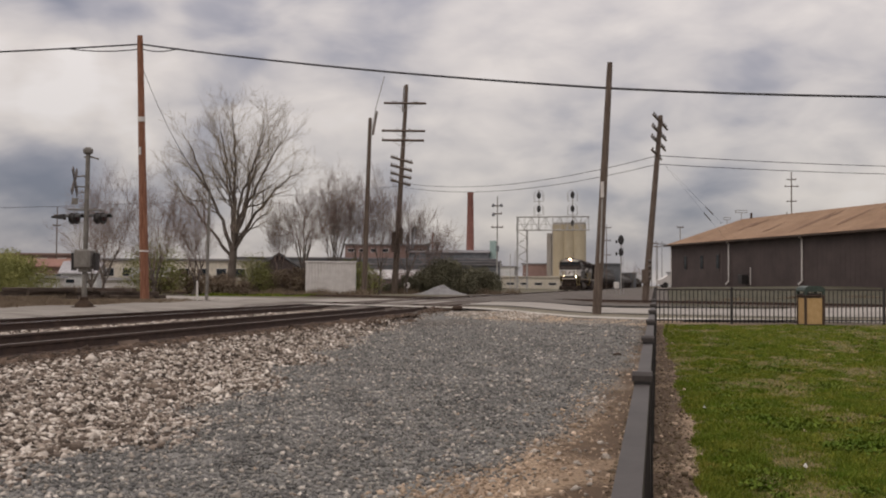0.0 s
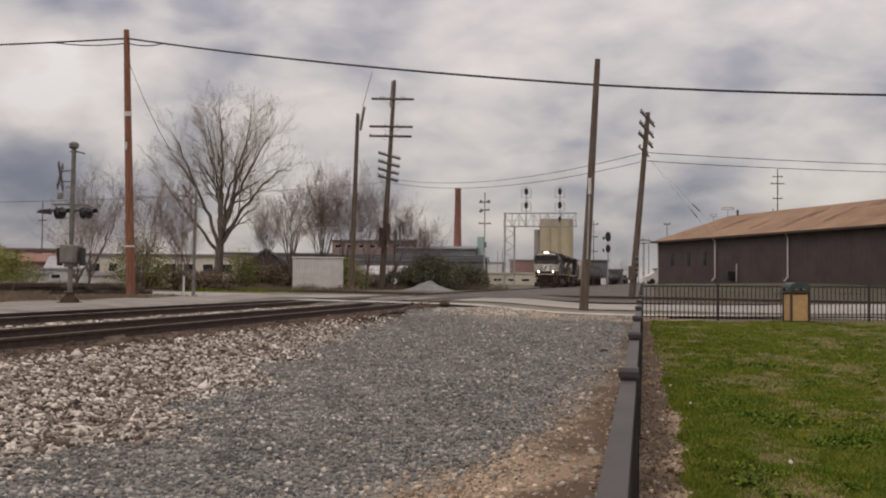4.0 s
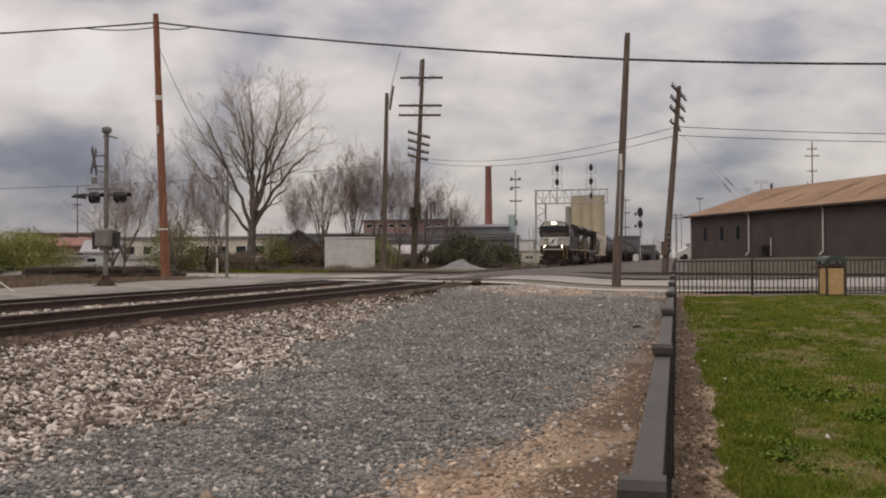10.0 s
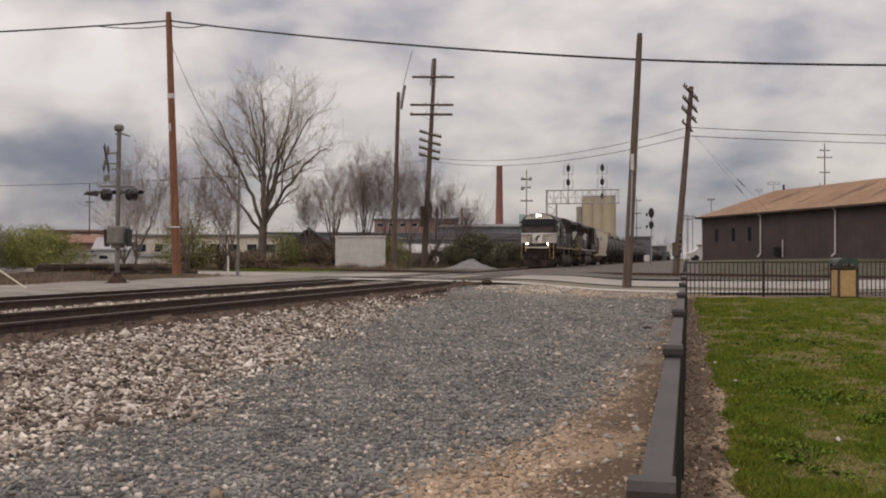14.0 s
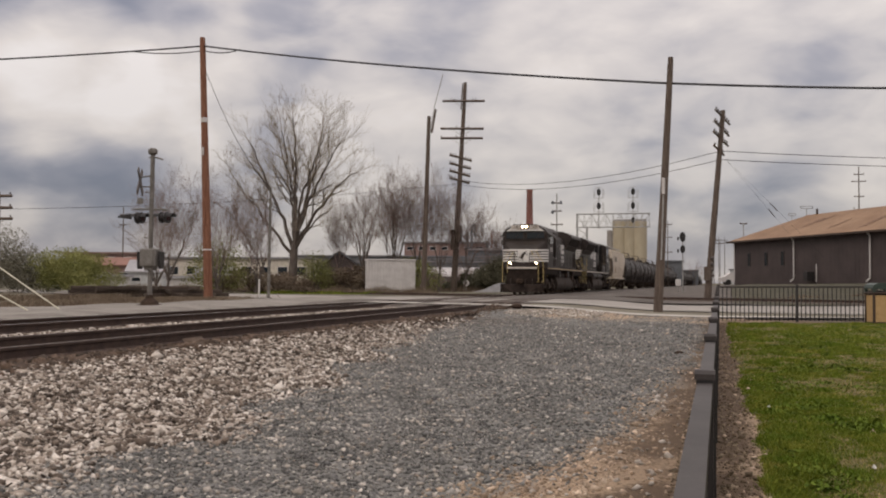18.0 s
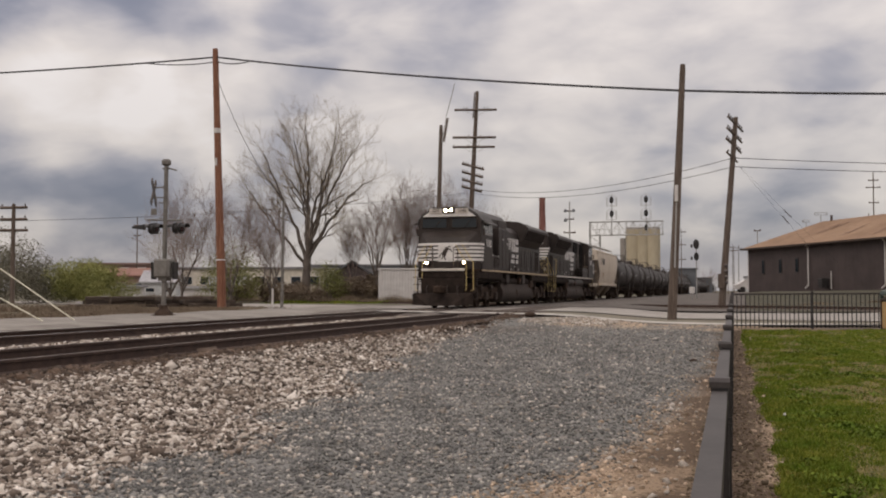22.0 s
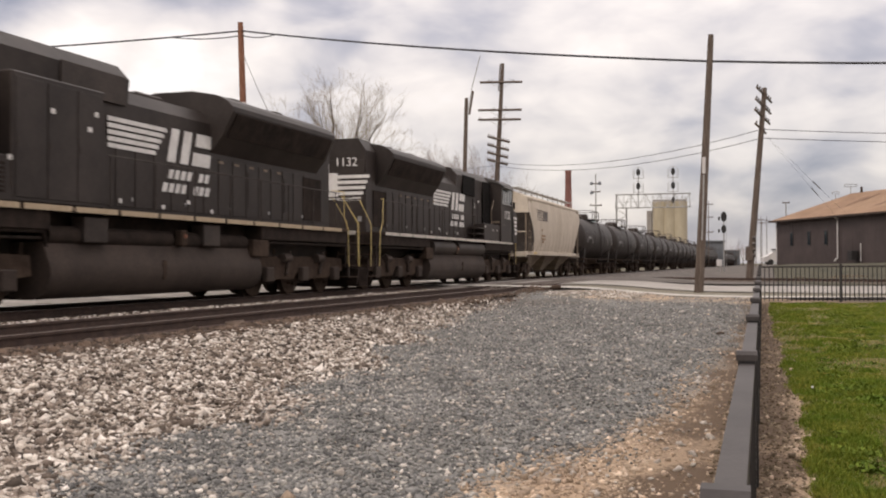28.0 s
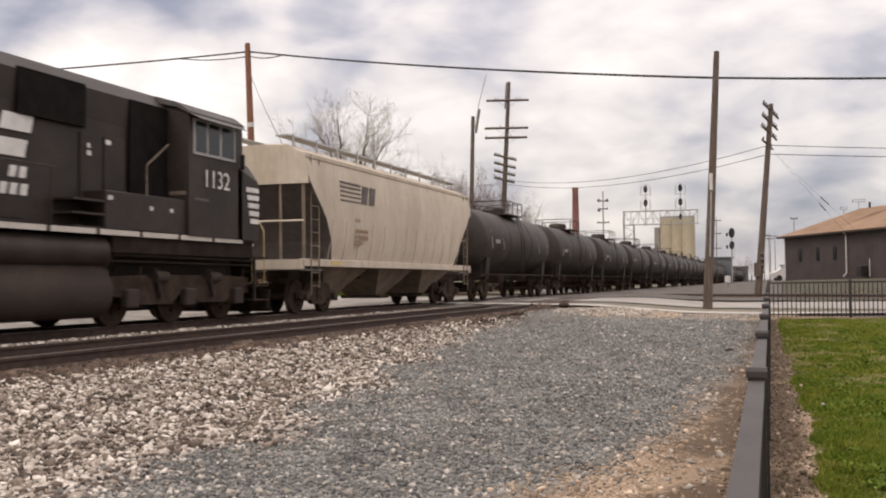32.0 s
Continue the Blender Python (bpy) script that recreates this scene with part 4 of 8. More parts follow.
left_pole = thing("utility_pole", "tall reddish-brown wooden utility pole with a pale band", "utility pole")
pole_body(left_pole, (-26.35, 48.3, 0.3), (-26.76, 48.05, 14.4), 0.235, 0.15, "red_wood")
part("band", rod(nb(), (-26.62, 48.12, 9.85), (-26.63, 48.12, 10.1), 0.20, seg=14), "white_sheet", left_pole, "pale metal band")
part("lower_band", rod(nb(), (-26.43, 48.26, 3.05), (-26.43, 48.26, 3.12), 0.235, seg=14), "white_sheet", left_pole)
part("tag", box(nb(), -26.6, -26.52, 47.86, 47.93, 8.1, 8.5), "white_sheet", left_pole, "small pale tag")
road_pole = thing("utility_pole", "bare grey-brown wooden utility pole on the verge", "utility pole")
pole_body(road_pole, (-2.38, 38.33, 0.2), (-1.89, 38.35, 9.88), 0.175, 0.105, "wood")
part("marker_tag", box(nb(), -2.22, -2.10, 38.16, 38.22, 4.75, 5.35, 0.005), "white_sheet", road_pole, "pale strip tag")
part("conduit", rod(nb(), (-2.24, 38.18, 2.3), (-2.16, 38.2, 4.7), 0.03), "galv", road_pole)

antenna_pole = thing("utility_pole", "plain dark wooden pole with a whip antenna", "utility pole")
pole_body(antenna_pole, (-25.5, 85.26, 0.3), (-25.13, 85.38, 16.1), 0.24, 0.16, "wood")
part("antenna", path_tube(nb(), [(-25.1, 85.3, 14.2), (-24.62, 85.4, 17.0), (-23.96, 85.7, 19.8)], 0.035), "galv", antenna_pole, "thin pale whip antenna")
part("antenna_bracket", rod(nb(), (-24.85, 85.3, 14.6), (-24.55, 85.5, 16.7), 0.10), "wood", antenna_pole)

grid_pole = thing("utility_pole", "dark wooden power pole with seven crossarms and a transformer", "utility pole")
pole_body(grid_pole, (-25.8, 96.6, 0.3), (-24.76, 96.89, 21.3), 0.32, 0.17, "wood")
part("mast_extension", rod(nb(), (-25.15, 96.7, 18.6), (-24.98, 96.75, 21.2), 0.06), "wood", grid_pole)
for z, half, ins in ((19.4, 2.1, (-1.2, -0.9, 0.9, 1.2)), (16.65, 2.15, (-0.6, 0.6)), (15.7, 2.1, (-2.0, -0.5, 0.5))):
    x = -25.8 + 1.04 * (z - 0.3) / 21.0
    cross_arm(grid_pole, (x, 96.6, z), (1, 0.24, 0.0), half, ins, 0.09, 0.7)
for k, z in enumerate((13.75, 12.95, 12.2, 11.5)):
    x = -25.8 + 1.04 * (z - 0.3) / 21.0
    cross_arm(grid_pole, (x, 96.6, z), (1, 0.24, -0.28), 1.15 - 0.04 * k, (-1.0, -0.75, -0.5, 0.5, 0.75, 1.0), 0.09)
part("transformer", rod(nb(), (-25.2, 96.2, 5.4), (-25.15, 96.2, 7.0), 0.32, seg=14), "wood", grid_pole, "dark cylindrical transformer")
part("riser_box", box(nb(), -26.0, -25.55, 96.1, 96.4, 4.6, 6.6), "wood", grid_pole)

lean_pole = thing("utility_pole", "leaning dark wooden pole with four crossarms seen aslant", "utility pole")
pole_body(lean_pole, (-0.95, 60.0, 0.2), (-0.02, 60.0, 11.4), 0.21, 0.13, "wood")
for z, dx in ((11.0, 0.0), (10.35, 0.0), (9.75, 0.0), (9.1, -0.05)):
    x = -0.95 + 0.93 * (z - 0.2) / 11.2 + dx
    cross_arm(lean_pole, (x, 60.0, z), (0.35, 0.93, -0.25), 1.15 if z > 9.5 else 0.8, (-1.0, -0.7, -0.4, 0.4, 0.7, 1.0) if z > 9.5 else (-0.6, 0.6), 0.06)
part("cable_box", box(nb(), -1.12, -0.72, 59.7, 60.1, 1.6, 2.4), "wood", lean_pole)
for k in range(4):
    part("spool", rod(nb(), (-0.72, 59.85, 1.9 + 0.33 * k), (-0.55, 59.8, 1.9 + 0.33 * k), 0.1, seg=8), "insulator", lean_pole)


def far_pole(x, y, z0, z1, arms, label, r=0.14, material="wood"):
    t = thing("utility_pole", label, "utility pole", group="distant poles")
    pole_body(t, (x, y, z0), (x, y, z1), r, r * 0.7, material, 8)
    for z, half in arms:
        cross_arm(t, (x, y, z), (1, 0.1, 0), half, (-half * 0.85, half * 0.85), 0.07)
    return t


p = far_pole(-23.8, 148.1, 0.3, 14.6, ((13.2, 0.7), (12.0, 0.7), (10.0, 0.9)), "slim grey distant pole with lamps and crossarms", 0.13, "galv")
for s in (-0.6, 0.6):
    part("lamp_head", lathe(nb(), [(0.05, 0), (0.28, 0.08), (0.22, 0.35), (0.08, 0.5)], 10, Matrix.Translation((-23.8 + s, 148, 13.0))), "mill", p)
part("lamp_head", lathe(nb(), [(0.05, 0), (0.28, 0.08), (0.22, 0.35), (0.08, 0.5)], 10, Matrix.Translation((-24.4, 148, 11.6))), "mill", p)
part("box", box(nb(), -23.9, -23.5, 147.8, 148.0, 6.4, 7.2), "mill", p)
for dx in (-0.4, 1.1, 1.8):
    far_pole(-23.2 + dx, 150.0, 0.3, 5.4 + dx * 0.6, (), "short grey post by the bushes", 0.07, "galv")
far_pole(23.9, 198.6, 1.0, 23.0, ((21.6, 0.9), (20.3, 1.3), (17.5, 0.9)), "distant pole rising behind the brown building")
far_pole(3.05, 170.0, 1.0, 11.2, ((11.1, 0.55),), "distant twin-lamp post beyond the building", 0.12, "galv")
far_pole(-44.4, 54.1, 0.3, 7.0, ((6.75, 0.95), (6.0, 0.95), (5.3, 1.0)), "dark wooden pole with three crossarms beside shrubs", 0.16)
far_pole(-98.0, 150.0, 0.3, 14.0, ((12.5, 0.6), (10.8, 0.7)), "thin distant pole above the houses", 0.12)
for k, (x, y) in enumerate(((-0.9, 240), (-2.4, 260), (0.2, 300), (-1.6, 330))):
    far_pole(x, y, 0.5, 11.5 + k * 1.5, ((10.6 + k * 1.5, 0.9),), "thin distant line pole along the tracks", 0.10)
far_pole(-11.8, 225, 0.5, 15.0, ((14.2, 1.0), (11.4, 1.0), (8.2, 1.0)), "thin distant line pole behind the verge pole", 0.10)

post = thing("steel_post", "thin grey steel post with a white marker stake", "post")
part("post", rod(nb(), (-23.55, 49.7, 0.3), (-23.48, 49.74, 6.45), 0.09, 0.06), "dull_alu", post)
stake = thing("marker_stake", "short white plastic marker stake", "marker stake")
part("stake", rod(nb(), (-23.9, 49.3, 0.4), (-23.9, 49.3, 1.55), 0.055), "white_sheet", stake)


def tube(pts, r, seg=6):
    """One smooth tube through the points."""
    V, F = [], []
    for k, p in enumerate(pts):
        d = (Vector(pts[min(k + 1, len(pts) - 1)]) - Vector(pts[max(k - 1, 0)])).normalized()
        a = d.cross(Vector((0, 0, 1))).normalized() if abs(d.z) < 0.99 else Vector((1, 0, 0))
        b = a.cross(d)
        V += [Vector(p) + (a * math.cos(6.2832 * i / seg) + b * math.sin(6.2832 * i / seg)) * r for i in range(seg)]
        if k:
            n = (k - 1) * seg
            F += [(n + i, n + (i + 1) % seg, n + seg + (i + 1) % seg, n + seg + i) for i in range(seg)]
    return V, F


def sagging(name, a, b, sag, r, label, n=18, material="wire"):
    a, b = Vector(a), Vector(b)
    pts = [a.lerp(b, k / n) - Vector((0, 0, sag * 4 * (k / n) * (1 - k / n))) for k in range(n + 1)]
    return tagged(part(name, tube(pts, r, 5), material), label, "cable")


sagging("overhead_cable", (-26.72, 48.06, 13.95), (-1.97, 38.35, 8.9), 0.20, 0.045, "thick black cable between two utility poles")
sagging("overhead_cable", (-1.97, 38.35, 8.9), (40, 42.2, 9.6), 0.9, 0.045, "thick black cable leaving the verge pole")
sagging("overhead_cable", (-26.72, 48.06, 13.95), (-60, 30, 10.8), 0.55, 0.045, "thick black cable leaving the tall red pole")
for s, e, z in (((-26.72, 48.06, 13.72), (-24.0, 46.99, 13.36), 0.16), ((-26.72, 48.06, 13.70), (-30.0, 46.28, 13.46), 0.14)):
    sagging("cable_loop", s, e, z, 0.03, "slack cable loop beside the pole top", 8)
sagging("guy_wire", (-26.7, 48.1, 12.9), (-23.5, 49.7, 6.4), 0.7, 0.014, "thin guy wire from the tall pole", 8)
for z, w in ((9.05, 11.35), (8.55, 10.95)):
    sagging("line_wire", (-0.2, 60, z), (-25.1, 96.8, w + 0.15), 1.0, 0.019, "thin overhead wire across the tracks")
    sagging("line_wire", (-0.2, 60, z), (40, 84, z + 1.6), 0.5, 0.021, "thin overhead wire towards the building")
sagging("line_wire", (-25.1, 96.8, 11.2), (-70, 60, 6.7), 0.9, 0.019, "thin overhead wire towards the trees")
for k in range(2):
    sagging("guy_wire", (0.1, 60, 8.6), (4.6 + k * 0.9, 60.5 + k, 3.0), 0.0, 0.004, "thin guy wire with a dark strain insulator", 4)
    a, b = Vector((0.1, 60, 8.6)), Vector((4.6 + k * 0.9, 60.5 + k, 3.0))
    tagged(part("strain_insulator", rod(nb(), a.lerp(b, 0.52 - 0.07 * k), a.lerp(b, 0.60 - 0.07 * k), 0.028), "insulator"), "dark strain insulator on a guy wire", "insulator")
guyed = thing("utility_pole", "wooden pole that holds the guarded guy wires", "utility pole")
pole_body(guyed, (-30.5, 22.5, 0.3), (-30.5, 22.5, 10.0), 0.2, 0.14, "wood")
for k in range(2):
    g = thing("guy_wire", "guy wire in a pale yellow plastic guard", "guy wire")
    a, b = Vector((-19.0 - 0.75 * k, 26.0 - 0.5 * k, 0.5)), Vector((-30.4, 22.6, 8.7 - 2.3 * k))
    part("guard", rod(nb(), a, a.lerp(b, 0.42), 0.021), "guard", g, "pale yellow guard tube")
    part("cable", rod(nb(), a, b, 0.012, seg=5), "galv", g)


# ---- crossing signal mast ----
def crossing_signal():
    x, y = -20.1, 32.5
    t = thing("crossing_signal", "weathered aluminium level-crossing mast with flashers, crossbuck and gate box", "crossing signal", pose(x, y, 0.5))
    part("mast", rod(nb(), (0, 0, 0.2), (0.05, 0, 5.55), 0.088, 0.078, 14), "dull_alu", t)
    part("foundation", box(nb(), -0.32, 0.32, -0.32, 0.32, -0.1, 0.08, 0.02), "grime", t, "dark foundation plate")
    part("foot", lathe(nb(), [(0.34, 0.06), (0.30, 0.16), (0.16, 0.30), (0.13, 0.42)], 12), "grime", t, "dark cast foot")
    part("bell", lathe(nb(), [(0.12, 5.52), (0.17, 5.58), (0.17, 5.70), (0.10, 5.76)], 14, Matrix.Translation((0.05, 0, 0))), "dull_alu", t, "grey crossing bell")
    part("top_arm", path_tube(nb(), [(-0.1, 0, 5.42), (0.18, 0, 5.42), (0.50, -0.05, 5.33)], 0.03), "dull_alu", t)
    buck = part("crossbuck", nb(), "dull_alu", t, "weathered grey crossbuck boards")
    for s in (-1, 1):
        b = part("board", box(nb(), -0.02, 0.02, -0.11, 0.11, -0.62, 0.62, 0.005), "hopper_dark", buck)
        b.matrix_basis = pose(-0.46, 0.022 * s, 4.55, 45 * s, 0, 21)
    part("bracket", path_tube(nb(), [(0, 0, 4.75), (-0.4, 0, 4.72)], 0.025), "dull_alu", buck)
    part("lower_bracket", path_tube(nb(), [(0, 0, 4.35), (-0.4, 0, 4.36)], 0.025), "dull_alu", buck)
    part("track_sign", box(nb(), -0.55, -0.33, -0.03, 0.03, 3.72, 3.95, 0.005), "dull_alu", t, "small grey sign plate")
    part("light_arm", path_tube(nb(), [(-0.72, 0, 3.55), (0.72, 0, 3.5)], 0.035), "dull_alu", t)
    for sx, face in ((-0.62, -1), (-0.42, 1), (0.60, -1), (0.74, 1)):
        lamp = part("flasher", lathe(nb(), [(0.15, -0.09), (0.16, 0.0), (0.13, 0.06)], 16, pose(0, 0.14 * face, 0, 90 * face, 0, 0)), "black_iron", t, "black round flasher unit")
        part("background", lathe(nb(), [(0.21, 0.0), (0.21, 0.015)], 18, pose(0, 0.20 * face, 0, 90 * face, 0, 0)), "black_iron", lamp)
        part("lens", lathe(nb(), [(0.14, 0.0), (0.10, 0.03)], 14, pose(0, 0.215 * face, 0, -90 * face, 0, 0)), "lens_dark", lamp, "dark red lens")
        bm = nb()
        prism(bm, [(0.17 * math.cos(a), 0.17 * math.sin(a)) for a in np.linspace(0.2, math.pi - 0.2, 8)] + [(0.155 * math.cos(a), 0.155 * math.sin(a)) for a in np.linspace(math.pi - 0.2, 0.2, 8)], "y", 0.2 * face, 0.46 * face)
        hood = part("visor", bm, "black_iron", lamp, "black visor hood")
        lamp.matrix_basis = pose(sx * 0.86, 0, 3.22, 0, 0, 82)
    part("side_hood", prism(nb(), [(-0.85, 3.18), (-1.32, 3.24), (-1.30, 3.3), (-0.8, 3.38)], "y", -0.1, 0.1), "black_iron", t)
    gate = part("gate_box", box(nb(), -0.30, 0.34, -0.26, 0.26, 1.42, 2.10, 0.05), "dull_alu", t, "grey gate mechanism box")
    part("gate_door", box(nb(), -0.24, 0.28, -0.285, -0.262, 1.48, 2.04, 0.01), "dull_alu", gate)
    for sx in (-0.42, 0.46):
        part("counterweight_arm", prism(nb(), [(-0.1, 1.36), (0.1, 1.36), (0.14, 1.98), (-0.14, 1.98)], "x", sx - 0.05, sx + 0.05), "black_iron", gate, "black counterweight arm")
    part("gate_clamp", box(nb(), -0.16, 0.2, -0.16, 0.16, 1.30, 1.44, 0.01), "dull_alu", gate)
    for k in range(4):
        part("step_bolt", rod(nb(), (0, 0, 2.5 + 0.55 * k), (-0.22, -0.05, 2.5 + 0.55 * k), 0.018, seg=6), "dull_alu", t)


crossing_signal()


# ---- white equipment case ----
def equipment_case():
    a, b, c = Vector((-30.7, 84.6)), Vector((-26.5, 86.0)), Vector((-25.9, 88.2))
    u = (b - a).normalized()
    L = (b - a).length
    t = thing("equipment_case", "off-white ribbed metal signal equipment case with a flat roof", "equipment shed", pose(a.x, a.y, 0.45, 0, 0, math.degrees(math.atan2(u.y, u.x))))
    part("body", box(nb(), 0, L, 0, 2.4, 0, 2.85, 0.02), "white_sheet", t)
    part("roof", box(nb(), -0.08, L + 0.08, -0.08, 2.48, 2.852, 2.99, 0.02), "white_sheet", t)
    for k in range(17):
        x = 0.14 + k * (L - 0.28) / 16
        part("rib", prism(nb(), [(x - 0.05, -0.004), (x - 0.03, -0.04), (x + 0.03, -0.04), (x + 0.05, -0.004)], "z", 0.06, 2.8), "white_sheet", t)
    part("plinth", box(nb(), -0.05, L + 0.05, -0.06, 2.45, -0.25, -0.002), "concrete", t)
    part("side_door", box(nb(), L + 0.002, L + 0.03, 0.7, 1.7, 0.15, 2.3, 0.01), "white_sheet", t)
    part("door_handle", box(nb(), L + 0.03, L + 0.07, 0.8, 0.86, 1.1, 1.3), "black_iron", t)


equipment_case()


# ---- block signals ----
def signal_head(t, m, lights=3, s=1.0):
    h = part("signal_head", prism(nb(), [(0.36 * s * math.cos(a), 0.62 * s * math.sin(a) * (1.0)) for a in np.linspace(0, 2 * math.pi, 20)[:-1]], "y", -0.04, 0.04), "black_iron", t, "black oval signal backing plate")
    h.matrix_basis = m
    for k in range(lights):
        z = (k - (lights - 1) / 2) * 0.34 * s
        v = part("hood", lathe(nb(), [(0.13 * s, 0.0), (0.14 * s, 0.3 * s)], 12, pose(0, -0.04, z, 90, 0, 0)), "black_iron", h)
        part("lens", lathe(nb(), [(0.11 * s, 0.0), (0.10 * s, 0.01)], 12, pose(0, -0.05, z, 90, 0, 0)), "galv", h, "pale unlit lens")
    return h


mast = thing("block_signal", "railway block signal with two dark heads on a pale mast", "railway signal", pose(-4.22, 110, 0.6))
part("mast", rod(nb(), (0, 0, 0), (0, 0, 6.2), 0.07, seg=10), "galv", mast)
signal_head(mast, pose(0, -0.15, 5.75), 2, 0.85)
signal_head(mast, pose(0, -0.15, 4.45), 2, 0.7)
for z in (5.4, 4.1):
    part("marker_lamp", box(nb(), -0.58, -0.38, -0.1, 0.1, z, z + 0.35, 0.03), "black_iron", mast)
part("case", box(nb(), -0.75, -0.2, -0.25, 0.25, 0.55, 1.25, 0.02), "white_sheet", mast, "white relay case")
part("case_leg", rod(nb(), (-0.47, 0, -0.2), (-0.47, 0, 0.55), 0.05), "galv", mast)
part("ladder", path_tube(nb(), [(0.25, 0.1, 0), (0.25, 0.1, 5.6)], 0.018), "galv", mast)


def signal_bridge():
    t = thing("signal_bridge", "grey lattice cantilever signal bridge over the tracks", "signal bridge", pose(0, 206, 0.5))
    xs = (-28.9, -26.9)
    for x in xs:
        for y in (-0.7, 0.7):
            part("leg", rod(nb(), (x, y, 0), (x, y, 12.3 if x > -28 else 14.9), 0.10, seg=6), "galv", t)
    for k in range(9):
        z = 0.3 + k * 1.3
        for y in (-0.7, 0.7):
            a, b = (xs[0], xs[1]) if k % 2 else (xs[1], xs[0])
            part("leg_lacing", rod(nb(), (a, y, z), (b, y, z + 1.3), 0.04, seg=4), "galv", t)
    for z in (12.2, 14.9):
        for y in (-0.8, 0.8):
            part("chord", rod(nb(), (-29.1, y, z), (-14.2, y, z), 0.075, seg=6), "galv", t)
    for k in range(11):
        x = -28.9 + k * 1.45
        for y in (-0.8, 0.8):
            part("truss_post", rod(nb(), (x, y, 12.2), (x, y, 14.9), 0.032, seg=4), "galv", t)
            if k < 10:
                part("truss_diagonal", rod(nb(), (x, y, 12.2 if k % 2 else 14.9), (x + 1.45, y, 14.9 if k % 2 else 12.2), 0.03, seg=4), "galv", t)
    part("walkway", box(nb(), -29.0, -14.2, -1.5, -0.85, 12.1, 12.2), "galv", t)
    bm = nb()
    for k in range(8):
        rod(bm, (-28.9 + k * 2.1, -1.5, 12.2), (-28.9 + k * 2.1, -1.5, 13.3), 0.03, seg=4)
    rod(bm, (-29.0, -1.5, 13.3), (-14.2, -1.5, 13.3), 0.035, seg=4)
    part("walkway_rail", bm, "galv", t)
    for x in (-24.45, -17.6):
        part("signal_mast", rod(nb(), (x, -0.3, 11.9), (x, -0.3, 20.3), 0.085, seg=8), "galv", t)
        for z in (19.3, 16.5):
            h = signal_head(t, pose(x, -0.55, z), 3, 1.15)
            part("cage", path_tube(nb(), [(-0.75, 0.1, -0.9), (-0.75, 0.1, 0.75), (-0.3, 0.1, 1.0), (0.3, 0.1, 1.0), (0.75, 0.1, 0.75), (0.75, 0.1, -0.9)], 0.035), "galv", h, "pale guard cage")
            part("bracket_frame", path_tube(nb(), [(-1.0, 0.1, 0.5), (-1.0, 0.1, -1.2), (1.0, 0.1, -1.2), (1.0, 0.1, 0.5)], 0.06), "galv", h)
    h = signal_head(t, pose(-17.6, -0.55, 13.6), 1, 1.0)


signal_bridge()

# ---- buildings in the distance ----
def slab(t, name, x0, x1, y0, y1, z0, z1, material, label="", bevel=0.0):
    return part(name, box(nb(), x0, x1, y0, y1, z0, z1, bevel), material, t, label)


